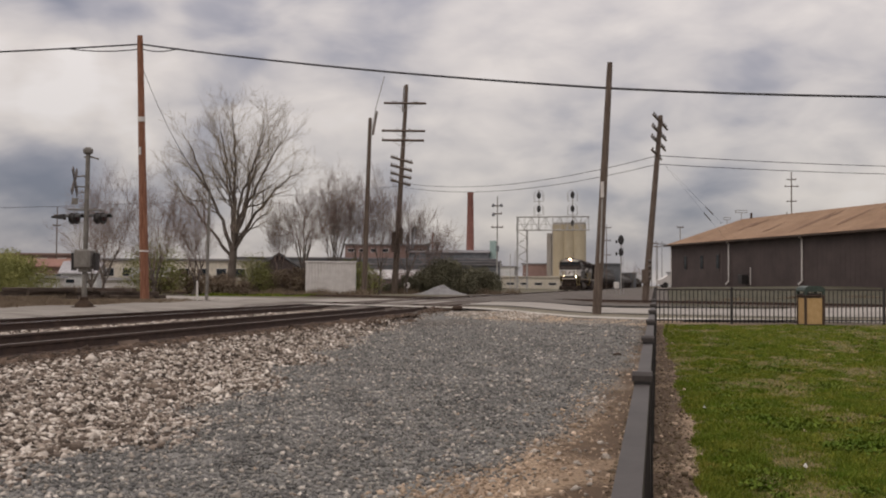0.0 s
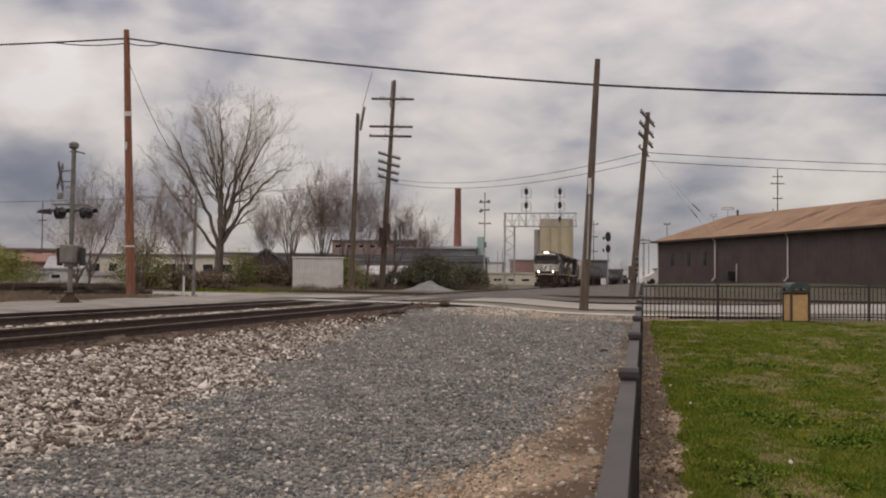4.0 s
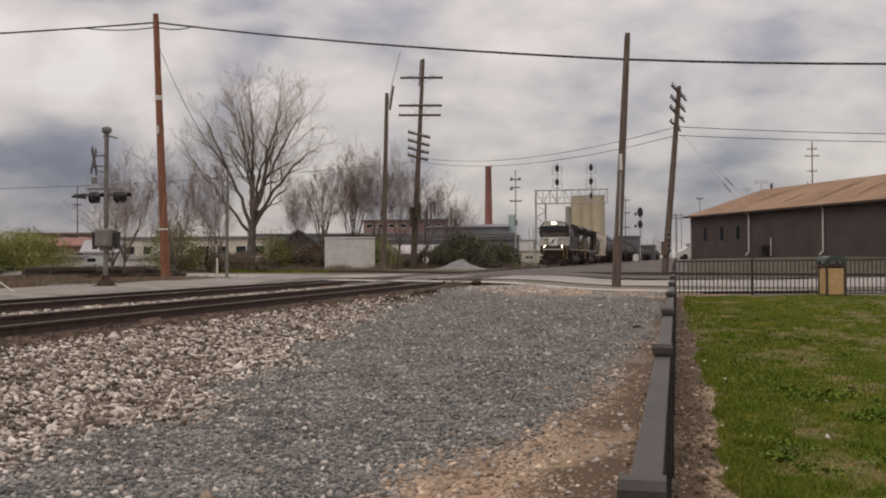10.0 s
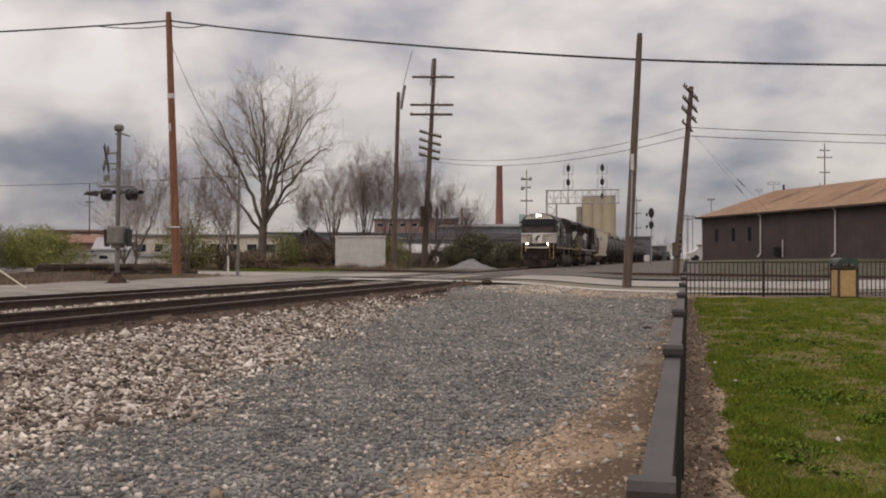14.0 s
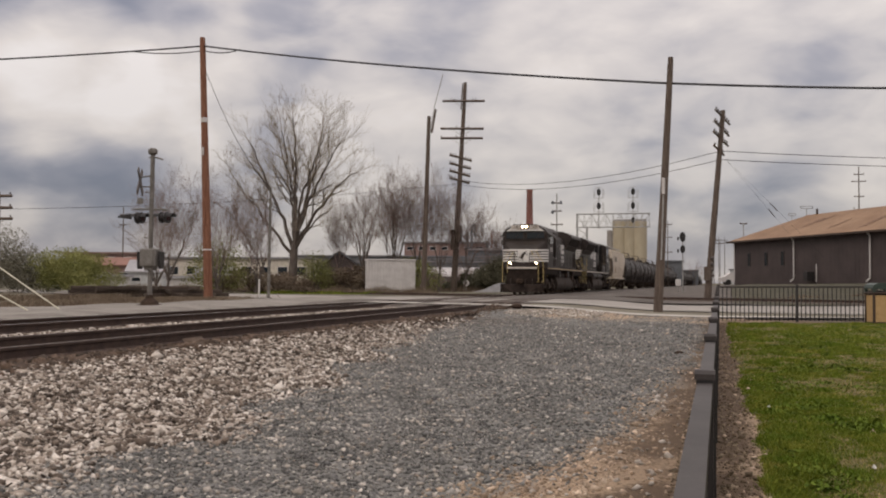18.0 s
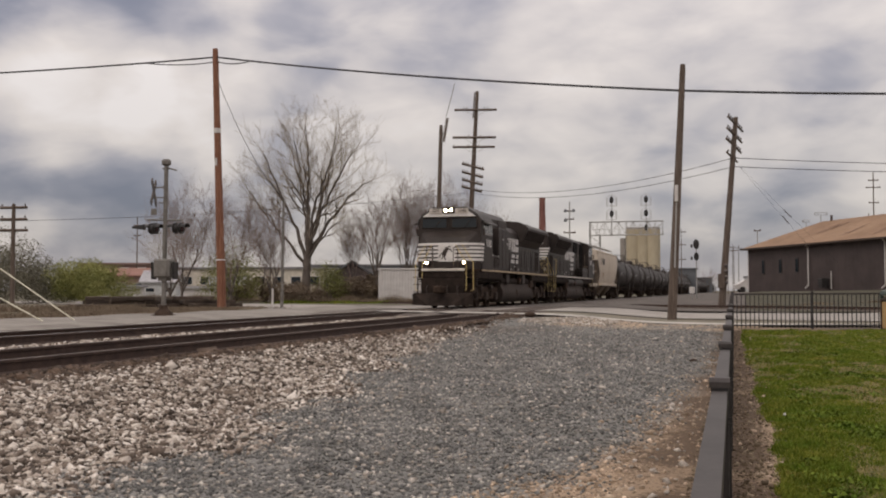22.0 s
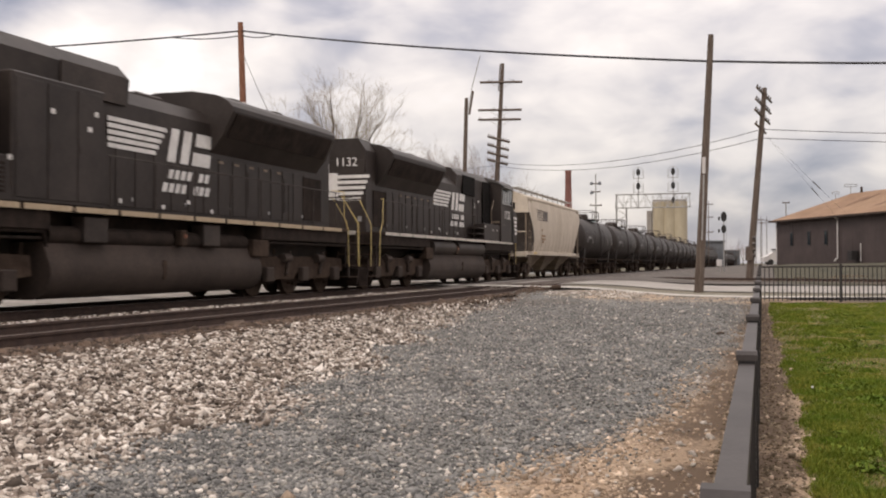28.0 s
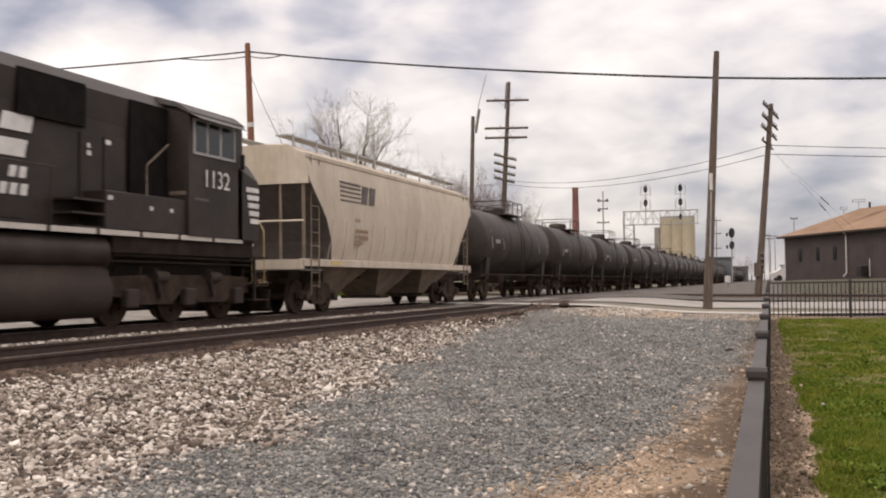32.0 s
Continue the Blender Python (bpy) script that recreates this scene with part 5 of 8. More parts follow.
def brown_building():
    """Long low metal building; its long wall runs from the far corner towards the viewer."""
    a, b = Vector((1.04, 110.0)), Vector((25.0, 62.3))
    u = (b - a).normalized()
    L, W, z0, eave, ridge = 60.0, 11.0, 1.6, 4.2, 6.8
    t = thing("brown_building", "long low brown metal-sided building with a weathered tan hipped roof", "building", pose(a.x, a.y, z0, 0, 0, math.degrees(math.atan2(u.y, u.x))))
    part("wall", box(nb(), 0, L, 0, W, -0.6, eave), "brown_wall", t)
    for k in range(100):
        x = 0.3 + k * 0.6
        if x < L - 0.2:
            part("siding_rib", box(nb(), x - 0.03, x + 0.03, -0.014, -0.002, 0.0, eave - 0.02), "brown_wall", t)
    bm = nb()
    o = 0.5
    c = [bm.verts.new(p) for p in ((-o, -o, eave), (L + o, -o, eave), (L + o, W + o, eave), (-o, W + o, eave), (5.0, W / 2, ridge), (L - 5.0, W / 2, ridge))]
    for f in ((0, 1, 5, 4), (1, 2, 5), (2, 3, 4, 5), (3, 0, 4), (0, 3, 2, 1)):
        bm.faces.new([c[i] for i in f])
    part("roof", bm, "tan_roof", t, "weathered tan roof with rusty patches")
    # dark worn patches in the shingles, lying on the slope
    pitch = (ridge - eave) / (W / 2 + o)
    rng = random.Random(4)
    for x, y, w, h in ((10.3, 3.0, 0.5, 1.5), (11.2, 3.6, 0.3, 1.0), (21.6, 2.4, 0.45, 2.2), (22.4, 3.8, 0.4, 1.2), (26.6, 2.6, 0.35, 2.0), (29.0, 4.6, 1.0, 0.7), (33.0, 2.8, 0.4, 2.0), (16.2, 1.8, 0.3, 1.4)):
        bm = nb()
        rim = []
        for i in range(14):
            a = 2 * math.pi * i / 14
            q = rng.uniform(0.6, 1.15)
            px, py = x + w * q * math.cos(a) + 0.1 * h * math.sin(a), y + h * q * math.sin(a)
            rim.append(bm.verts.new((px, py, eave + (py + o) * pitch + 0.03)))
        bm.faces.new(rim)
        part("roof_patch", bm, "worn_patch", t, "dark worn roof patch")
    part("gutter", box(nb(), -o - 0.1, L + o, -o - 0.14, -o + 0.0, eave - 0.16, eave + 0.02), "brown_plastic", t)
    part("fascia", box(nb(), -o - 0.1, -o, -o, W + o, eave - 0.16, eave + 0.02), "white_sheet", t)
    for x in (11.9, 23.6, 38.5):
        d = part("downspout", path_tube(nb(), [(x, -0.45, eave - 0.1), (x, -0.16, eave - 0.35), (x, -0.16, 0.35), (x - 0.25, -0.35, 0.05)], 0.075, 6), "white_sheet", t, "white downspout")
    for x in (3.2, 6.6, 9.7):
        win = part("window", box(nb(), x - 0.28, x + 0.28, -0.06, -0.002, 1.55, 2.95), "black_iron", t, "narrow dark window")
        part("pane", box(nb(), x - 0.22, x + 0.22, -0.075, -0.062, 1.62, 2.88), "glass", win)
    part("corner_trim", box(nb(), -0.05, 0.08, -0.05, 0.0, 0, eave), "white_sheet", t)
    ac = part("air_conditioner", box(nb(), 14.6, 15.3, -0.8, -0.1, 0.1, 0.95, 0.03), "black_iron", t, "dark box unit at the wall")
    part("conduit", rod(nb(), (15.6, -0.1, 0.0), (15.6, -0.1, 1.6), 0.05), "white_sheet", ac)
    part("roof_vent", rod(nb(), (6.8, 5.4, 6.5), (6.8, 5.4, 7.3), 0.11), "brown_plastic", t)
    part("roof_vent", path_tube(nb(), [(13.0, 5.4, 6.5), (13.0, 5.4, 7.0)], 0.06), "galv", t)
    return t


brown_building()
for x, y, z, w in ((12.65, 169.5, 13.4, 0.9), (10.45, 169.7, 12.3, 0.5)):
    t = thing("roof_antenna", "small antenna frame above the roofline", "antenna")
    part("stem", rod(nb(), (x, y, 1.0), (x, y, z), 0.06), "galv", t)
    part("frame", path_tube(nb(), [(x - w, y, z), (x + w, y, z), (x + w, y, z + 0.35), (x - w, y, z + 0.35), (x - w, y, z)], 0.05), "galv", t)


def chimney():
    t = thing("factory_chimney", "tall tapered red brick factory chimney", "chimney", pose(-61, 324, 0))
    part("shaft", lathe(nb(), [(1.5, 0.0), (1.15, 20.0), (0.95, 31.0), (1.02, 31.1), (1.02, 31.7), (0.85, 31.7)], 24), "brick", t, smooth=True)
    part("rim", lathe(nb(), [(1.08, 30.9), (1.08, 31.3)], 24), "brick", t)


chimney()


def grain_silos():
    t = thing("grain_silo", "pale yellow concrete grain silos with a dark roof edge", "silo", pose(-26.5, 299, 0))
    for k in range(3):
        part("bin", lathe(nb(), [(2.1, 0.0), (2.1, 19.4)], 24, Matrix.Translation((-3.0 + 2.9 * k, 0, 0))), "silo", t, smooth=True)
    part("head_house", box(nb(), -4.6, 4.7, -1.6, 2.0, 19.4, 19.9), "silo_dark", t, "dark roof slab")
    part("core", box(nb(), -4.2, 4.3, -0.6, 2.2, 0, 19.4), "silo", t)
    for k in range(9):
        part("rail_post", box(nb(), -4.5 + k * 1.12, -4.42 + k * 1.12, -1.6, -1.5, 19.9, 20.7), "silo_dark", t)
    part("elevator_leg", box(nb(), -6.6, -5.2, -0.8, 0.8, 0, 16.8), "silo_dark", t, "dark steel elevator leg")
    part("elevator_leg", box(nb(), -4.9, -4.4, -1.2, 0.2, 0, 18.0), "silo_dark", t)


grain_silos()


def flat_building(name, label, m, L, W, H, wall, roof, windows=0, wh=1.2, wz=1.6, gable=0.0, wmat="glass", pitch=None):
    t = thing(name, label, "building", m)
    part("wall", box(nb(), 0, L, 0, W, -0.6, H), wall, t)
    if gable:
        part("roof", prism(nb(), [(-0.4, H), (W / 2, H + gable), (W + 0.4, H), (W + 0.4, H + 0.2), (W / 2, H + gable + 0.25), (-0.4, H + 0.2)], "x", -0.4, L + 0.4), roof, t)
        part("gable_wall", prism(nb(), [(0.01, H), (W / 2, H + gable), (W - 0.01, H)], "x", 0.01, L - 0.01), wall, t)
    else:
        part("roof", box(nb(), -0.4, L + 0.4, -0.4, W + 0.4, H + 0.003, H + 0.35), roof, t)
    for k in range(windows):
        x = (k + 0.5) * L / windows
        w = 0.28 * L / windows
        win = part("window", box(nb(), x - w, x + w, -0.06, -0.003, wz, wz + wh), "white_sheet", t)
        part("pane", box(nb(), x - w + 0.08, x + w - 0.08, -0.08, -0.062, wz + 0.08, wz + wh - 0.08), wmat, win)
    return t


# the long factory with its pale roof bands behind the trees
flat_building("factory", "long slate-grey factory with a pale roof band", pose(-104, 232, 0, 0, 0, 14.5), 66, 25, 7.6, "mill", "mill_roof", 14, 2.0, 4.3)
flat_building("factory_wing", "dark factory wing with a low dark roof", pose(-66, 226, 0, 0, 0, 12), 30, 20, 6.6, "mill", "mill_roof", 8, 1.6, 3.2)
flat_building("factory_hall", "dark factory hall with a monitor roof", pose(-62, 246, 0, 0, 0, 6), 20, 18, 9.3, "mill", "mill_roof", 5, 2.4, 5.0, 0.8)
t = thing("roof_vents", "two dark roof ventilators on the factory", "vent")
for x in (-57.5, -55.2):
    part("ventilator", lathe(nb(), [(0.3, 9.2), (0.3, 11.0), (0.7, 11.1), (0.7, 11.6), (0.2, 11.9)], 10, Matrix.Translation((x, 248, 0))), "mill", t)
flat_building("mill_block", "red-brown factory block with a pale coping", pose(-80, 250, 0, 0, 0, 8), 21, 10, 11.4, "far_brick", "mill_roof", 7, 1.0, 9.6)
t = thing("roof_plant", "dark tangle of pipes on the factory roof", "pipework")
part("stack_pipe", path_tube(nb(), [(-62.0, 250, 10), (-62.0, 250, 15.5), (-61.2, 250, 16.2), (-61.2, 250, 13.0)], 0.35), "mill", t)
part("stack_pipe", path_tube(nb(), [(-63.2, 250, 10), (-63.2, 250, 14.2)], 0.45), "mill", t)
part("thin_stack", rod(nb(), (-56.8, 250, 10), (-56.8, 250, 14.6), 0.16), "brick", t)
t = thing("teal_tower", "small faded teal tower", "tower")
part("tower", box(nb(), -42.4, -40.9, 252, 254, 0, 12.6), "teal", t)
flat_building("loading_shed", "slate shed with a white canopy edge", pose(-51, 236, 0, 0, 0, 6), 12, 10, 6.2, "mill", "mill_roof", 3, 1.2, 3)
flat_building("canopy_shed", "low shed with a bright white flat roof", pose(-44.5, 214, 0, 0, 0, 6), 6.5, 8, 4.7, "mill_pale", "white_roof")
flat_building("yellow_warehouse", "low pale yellow warehouse wall beside the tracks", pose(-48, 285, 0, 0, 0, 2), 20, 14, 3.6, "mill_pale", "mill_pale", 5, 0.8, 1.4)
flat_building("brick_shed", "small red shed with a white roof", pose(-40.5, 300, 0, 0, 0, 2), 8, 8, 7.6, "far_brick", "mill_roof")
flat_building("pale_store", "pale store building beyond the bushes", pose(-52, 300, 0, 0, 0, 2), 9, 8, 6.8, "house_pale", "mill_roof")
flat_building("bin_house", "dark square bin house far along the line", pose(-15.6, 270, 0, 0, 0, 2), 5.2, 6, 7.0, "mill", "mill")
flat_building("low_roofs", "row of low pale roofs behind the poles", pose(-62, 190, 0, 0, 0, 12), 22, 9, 2.4, "mill", "white_roof", 0, gable=1.7)
# houses
flat_building("house", "pale blue-white house with a grey roof", pose(-86, 133, 0, 0, 0, 18), 5, 5, 2.6, "house_pale", "house_roof", 2, 0.7, 1.2, 1.7)
flat_building("house", "small pale house behind the crossing signal", pose(-78, 139, 0, 0, 0, 18), 5, 5, 2.2, "house_pale", "house_roof", 2, 0.6, 1.0, 1.3)
flat_building("red_house", "long rusty-red roofed building", pose(-99, 140, 0, 0, 0, 18), 8, 7, 3.7, "far_brick", "red_roof", 3, 1.2, 1.5, 1.2)
flat_building("brick_block", "brick block with bright upper windows", pose(-118, 162, 0, 0, 0, 18), 13, 9, 6.3, "far_brick", "far_brick", 4, 1.9, 3.9, wmat="white_roof")
flat_building("white_garage", "low white garage wall", pose(-88, 118, 0, 0, 0, 18), 9, 6, 1.9, "white_sheet", "house_roof")
flat_building("long_store", "long pale store behind bare trees", pose(-90, 150, 0, 0, 0, 8), 25, 10, 5.0, "mill_pale", "mill_roof", 8, 1.4, 2.4)
flat_building("white_shed", "low white shed behind the brush", pose(-70.5, 118, 0, 0, 0, 12), 6.5, 4, 1.7, "white_sheet", "house_roof")
flat_building("viaduct_shed", "long low grey roof line behind the trees", pose(-92, 200, 0, 0, 0, 14), 60, 8, 5.6, "mill", "mill_roof", 12, 1.6, 2.6)
flat_building("white_annex", "low white annex behind the brush", pose(-56, 155, 0, 0, 0, 14), 10, 6, 2.7, "white_sheet", "white_roof")
flat_building("far_sheds", "far grey sheds on the horizon", pose(-40, 420, 0, 0, 0, 2), 30, 12, 6.5, "mill", "mill_roof")
flat_building("far_yard", "pale far buildings beyond the level crossing", pose(2, 360, 1, 0, 0, 0), 14, 10, 5.0, "house_pale", "mill_roof", 4, 1.4, 1.6)


# ---- gravel heap, small sign, far car ----
V, F = sheet(np.linspace(-2.6, 2.6, 30), np.linspace(-2, 2, 24), lambda x, y: 0.92 * np.exp(-np.abs(x / 1.45) ** 1.7 - (y / 1.1) ** 2) * (1 + 0.08 * np.sin(5 * x) * np.sin(4 * y + 1)) - 0.03)
V = V + np.array([-20.6, 94.5, 0.5])
soup("gravel_mound", V, F, "gravel_pile", "heap of grey gravel beside the cross track", "gravel heap", "", True)
sign = thing("round_sign", "small round white sign on a short post", "sign", pose(-24.6, 97.0, 0.5))
part("disc", lathe(nb(), [(0.30, -0.01), (0.30, 0.01)], 18, pose(0, 0, 0.85, 90, 0, 0)), "white_sheet", sign)
part("mark", box(nb(), -0.06, 0.06, -0.03, -0.012, 0.72, 0.98), "black_iron", sign)
part("post", rod(nb(), (0, 0.03, -0.2), (0, 0.03, 0.6), 0.035), "galv", sign)
car = thing("parked_car", "distant pale car with lit lamps on the street", "car", pose(1.6, 118, 1.25, 0, 0, 10))
part("body", prism(nb(), [(-2.1, 0.35), (2.1, 0.35), (2.1, 0.8), (1.3, 0.9), (0.7, 1.4), (-1.0, 1.4), (-1.7, 0.95), (-2.1, 0.85)], "y", -0.85, 0.85), "white_sheet", car)
for sx in (-1.3, 1.3):
    for sy in (-0.8, 0.8):
        part("wheel", rod(nb(), (sx, sy - 0.1, 0.32), (sx, sy + 0.1, 0.32), 0.32, seg=14), "black_iron", car)


# ---- bare trees ----
def bare_tree(label, m, seed, limbs, trunk_r, twig="twig", reach=0.42, pace=0.5, thin=0.009, levels=3, rise=0.30, close=0.55):
    """A trunk and limbs along the given lines, each parting into boughs, branches and fine twigs that turn upwards."""
    rng = np.random.default_rng(seed)
    groups = {"trunk": ([], []), "crown": ([], [])}

    def tube(p, q, r0, r1):
        V, F = groups["trunk" if r1 > 0.03 else "crown"]
        seg = 9 if r1 > 0.12 else (5 if r1 > 0.03 else 3)
        d = Vector(q - p).normalized()
        a = d.orthogonal().normalized()
        b = d.cross(a)
        k0 = len(V)
        for c, r in ((Vector(p), r0), (Vector(q), r1)):
            for k in range(seg):
                ang = 2 * math.pi * k / seg
                V.append(c + (a * math.cos(ang) + b * math.sin(ang)) * r)
        for k in range(seg):
            j = (k + 1) % seg
            F.append((k0 + k, k0 + j, k0 + seg + j, k0 + seg + k))

    def unit(v):
        return v / (np.linalg.norm(v) + 1e-9)

    def shoots(pts, radii, level, bare):
        """Boughs along a limb, from the part past its bare foot."""
        total = sum(np.linalg.norm(b - a) for a, b in zip(pts, pts[1:]))
        gap = (close, close * 0.72, close * 0.5)[min(level - 1, 2)]
        s, nxt, ang = 0.0, max(bare * total, 0.12), rng.uniform(0, 6.28)
        for k, (a, b) in enumerate(zip(pts, pts[1:])):
            step_len = np.linalg.norm(b - a)
            while nxt < s + step_len:
                u = (nxt - s) / step_len
                d = unit(b - a)
                side = unit(np.cross(d, rng.normal(size=3)))
                ang += 2.4
                tilt = rng.uniform(0.45, 0.85)
                v = unit(d * math.cos(tilt) + side * math.sin(tilt) + np.array([0, 0, rise]))
                length = (reach * (total - nxt) + (2.0, 1.15, 0.75)[min(level - 1, 2)]) * rng.uniform(0.65, 1.15)
                r = max((radii[k] + (radii[k + 1] - radii[k]) * u) * rng.uniform(0.42, 0.62), thin)
                bough(a + (b - a) * u, v, length, r, level)
                nxt += gap * rng.uniform(0.6, 1.4)
            s += step_len

    def bough(p, v, length, r, level):
        n = max(2, int(length / (pace * (1.0, 0.8, 0.6, 0.5)[min(level, 3)])))
        pts, radii = [p], [r]
        for k in range(n):
            v = unit(v + rng.normal(0, 0.16, 3) + np.array([0, 0, rise * 0.35]))
            p = p + v * length / n
            pts.append(p), radii.append(max(r * (1 - 0.85 * (k + 1) / n), thin * 0.55))
        for k in range(n):
            tube(pts[k], pts[k + 1], radii[k], radii[k + 1])
        if level < levels:
            shoots(pts, radii, level + 1, 0.12)

    for i, limb in enumerate(limbs):
        fine, r0 = [limb[0]], trunk_r if i == 0 else trunk_r * rng.uniform(0.34, 0.46)
        for a, b in zip(limb, limb[1:]):
            n = max(1, int(np.linalg.norm(b - a) / 0.6))
            fine += [a + (b - a) * (j + 1) / n + (rng.normal(0, 0.07, 3) if i and j + 1 < n else 0) for j in range(n)]
        n = len(fine) - 1
        end = 0.66 if i == 0 else 0.10
        radii = [max(r0 * (1 - (1 - end) * (k / n) ** 0.85), thin) * (1.35 if i == 0 and k == 0 else 1) for k in range(n + 1)]
        for k in range(n):
            tube(fine[k], fine[k + 1], radii[k], radii[k + 1])
        if i:
            shoots(fine, radii, 1, 0.30)
    t = thing("bare_tree", label, "tree", m)
    for name, mat in (("trunk", "bark"), ("crown", twig)):
        ob = part(name, groups[name], mat, t, "" if name == "trunk" else "fine bare twigs")
        ob.data.shade_smooth()
    return t


def stem(*pts):
    return [np.array(p, float) for p in pts]


def vase(seed, h, w, n, base=0.12, lean=0.0):
    """A short trunk that parts into n rising limbs."""
    rng = np.random.default_rng(seed)
    top = (0.05 + lean * 0.2, 0, h * base)
    out = [stem((0, 0, 0), (0.05, 0, h * base * 0.5), top)]
    for k in range(n):
        a = 6.28 * (k + rng.uniform(-0.2, 0.2)) / n
        r = w * rng.uniform(0.45, 0.95)
        cx, cy = math.cos(a), math.sin(a)
        z0, z1 = h * base, h * rng.uniform(0.70, 0.95) * (1 - 0.14 * (r / w) ** 2)
        out.append(stem(top, (cx * r * 0.35 + lean * 0.4, cy * r * 0.35, z0 + (z1 - z0) * 0.3), (cx * r * 0.75 + lean * 0.8, cy * r * 0.75, z0 + (z1 - z0) * 0.68), (cx * r + lean, cy * r, z1)))
    return out


bare_tree("large bare spreading tree with pale budding twigs", pose(-38.7, 86.8, 0.45) @ Matrix.Scale(1.06, 4), 17,
          [stem((0, 0, 0), (0.02, 0, 1.4), (0.1, 0, 2.8), (0.2, 0, 4.0)),
           stem((0.2, 0, 4.0), (0.1, 0.2, 7.0), (-0.4, 0.3, 10.0), (-1.0, 0.3, 13.0), (-1.5, 0.2, 15.6)),
           stem((0.2, 0, 4.0), (0.35, -0.2, 7.4), (0.5, -0.5, 10.6), (0.3, -0.4, 13.6), (-0.1, -0.4, 16.6)),
           stem((0.25, 0, 4.6), (0.9, 0.5, 7.8), (1.8, 0.8, 11.0), (2.3, 0.8, 14.0), (2.5, 0.7, 16.0)),
           stem((0.2, 0, 4.2), (1.4, -0.3, 7.4), (3.0, -0.5, 10.4), (4.4, -0.4, 12.8), (5.4, -0.2, 14.2)),
           stem((0.2, 0, 4.0), (1.7, 0.4, 6.6), (3.4, 0.5, 8.6), (5.2, 0.4, 10.2), (6.5, 0.2, 10.9)),
           stem((0.1, 0, 3.4), (-0.9, 0.2, 6.4), (-2.3, 0.2, 9.0), (-3.6, 0.1, 11.8), (-4.9, 0, 14.4)),
           stem((0.1, 0, 3.0), (-1.2, -0.2, 4.8), (-3.0, -0.3, 7.0), (-4.9, -0.2, 9.2), (-6.2, -0.1, 11.0)),
           stem((0.2, 0, 4.0), (-0.5, 1.2, 7.6), (-1.7, 2.0, 11.4), (-3.0, 2.2, 15.4)), stem((0.2, 0, 4.0), (1.2, -1.2, 7.8), (2.8, -2.0, 11.2), (4.2, -2.2, 14.6)),
           stem((0.15, 0, 3.6), (1.6, -0.8, 5.2), (3.0, -1.0, 6.6), (4.2, -1.0, 7.4))],
          0.46, "bud", 0.38, 0.5, 0.0095, 3, 0.16, 0.68)
bare_tree("thin bare many-stemmed tree leaning beside the large tree", pose(-40.3, 84.5, 0.45), 5,
          [stem((0, 0, 0), (-0.1, 0, 0.5), (-0.2, 0, 1.0)), stem((-0.2, 0, 1.0), (-1.0, 0, 3.4), (-2.2, 0, 5.2), (-4.0, 0, 7.6)), stem((-0.2, 0, 1.0), (-0.7, 0.3, 3.6), (-1.6, 0.4, 6.0), (-2.0, 0.4, 8.6)),
           stem((-0.1, 0, 0.6), (-1.4, -0.3, 2.6), (-3.0, -0.4, 4.2))], 0.20, "twig", 0.34, 0.5, 0.009, 3, 0.28, 0.7)
for k, (x, y, h, w, r, lean) in enumerate(((-32.9, 90, 10.6, 2.0, 0.24, 0.0), (-30.6, 93, 11.4, 2.3, 0.15, 0.1), (-28.8, 94, 11.8, 2.3, 0.15, 0.2), (-26.9, 95, 10.8, 2.3, 0.14, 0.5), (-24.8, 97, 8.4, 2.3, 0.13, 0.9), (-31.6, 95, 11.0, 1.9, 0.14, -0.2), (-36.0, 92, 8.4, 1.7, 0.12, -0.2), (-22.6, 99, 7.0, 2.0, 0.11, 0.8))):
    bare_tree("slender bare tree with reddish-brown twigs", pose(x, y, 0.45), 20 + k, vase(20 + k, h, w, 6, 0.20, lean), r, "twig", 0.30, 0.5, 0.0095, 3, 0.24, 0.58)
for k, (x, y, h, w) in enumerate(((-38.2, 64, 8.2, 2.5), (-41.0, 67, 6.0, 1.8), (-35.4, 66, 6.8, 1.9), (-34.2, 70, 6.4, 1.7))):
    bare_tree("small bare tree behind the crossing signal", pose(x, y, 0.45), 40 + k, vase(40 + k, h, w, 6, 0.10, 0.3), 0.14, "twig", 0.26, 0.45, 0.0080, 3, 0.22, 0.55)
for k, (x, y, h) in enumerate(((23.5, 190, 13.5), (27, 195, 12.5), (-11.5, 420, 10), (-9.0, 430, 9))):
    bare_tree("far bare tree on the skyline", pose(x, y, 0.5), 60 + k, vase(60 + k, h, h * 0.3, 5, 0.2), 0.24, "twig", 0.34, 0.8, 0.022, 2, 0.28, 0.9)


# ---- leafy shrubs ----
def leaf_cloud(rng, clumps, per, leaf):
    """Many small leaf quads in uneven clumps (x, y, z, radius)."""
    V = []
    for (cx, cy, cz, r) in clumps:
        d = rng.normal(size=(per, 3))
        d /= np.linalg.norm(d, axis=1)[:, None]
        c = d * (r * rng.uniform(0.45, 1.05, (per, 1)) ** 0.6) * np.array([1, 1, 0.85]) + (cx, cy, cz)
        a = rng.normal(size=(per, 3))
        a /= np.linalg.norm(a, axis=1)[:, None]
        b = np.cross(a, rng.normal(size=(per, 3)))
        b /= np.linalg.norm(b, axis=1)[:, None]
        s = leaf * rng.uniform(0.6, 1.3, (per, 1))
        V.append(np.stack([c - a * s, c + b * s * 0.6, c + a * s, c - b * s * 0.6], 1))
    V = np.concatenate(V).reshape(-1, 3)
    return V, np.arange(len(V)).reshape(-1, 4)


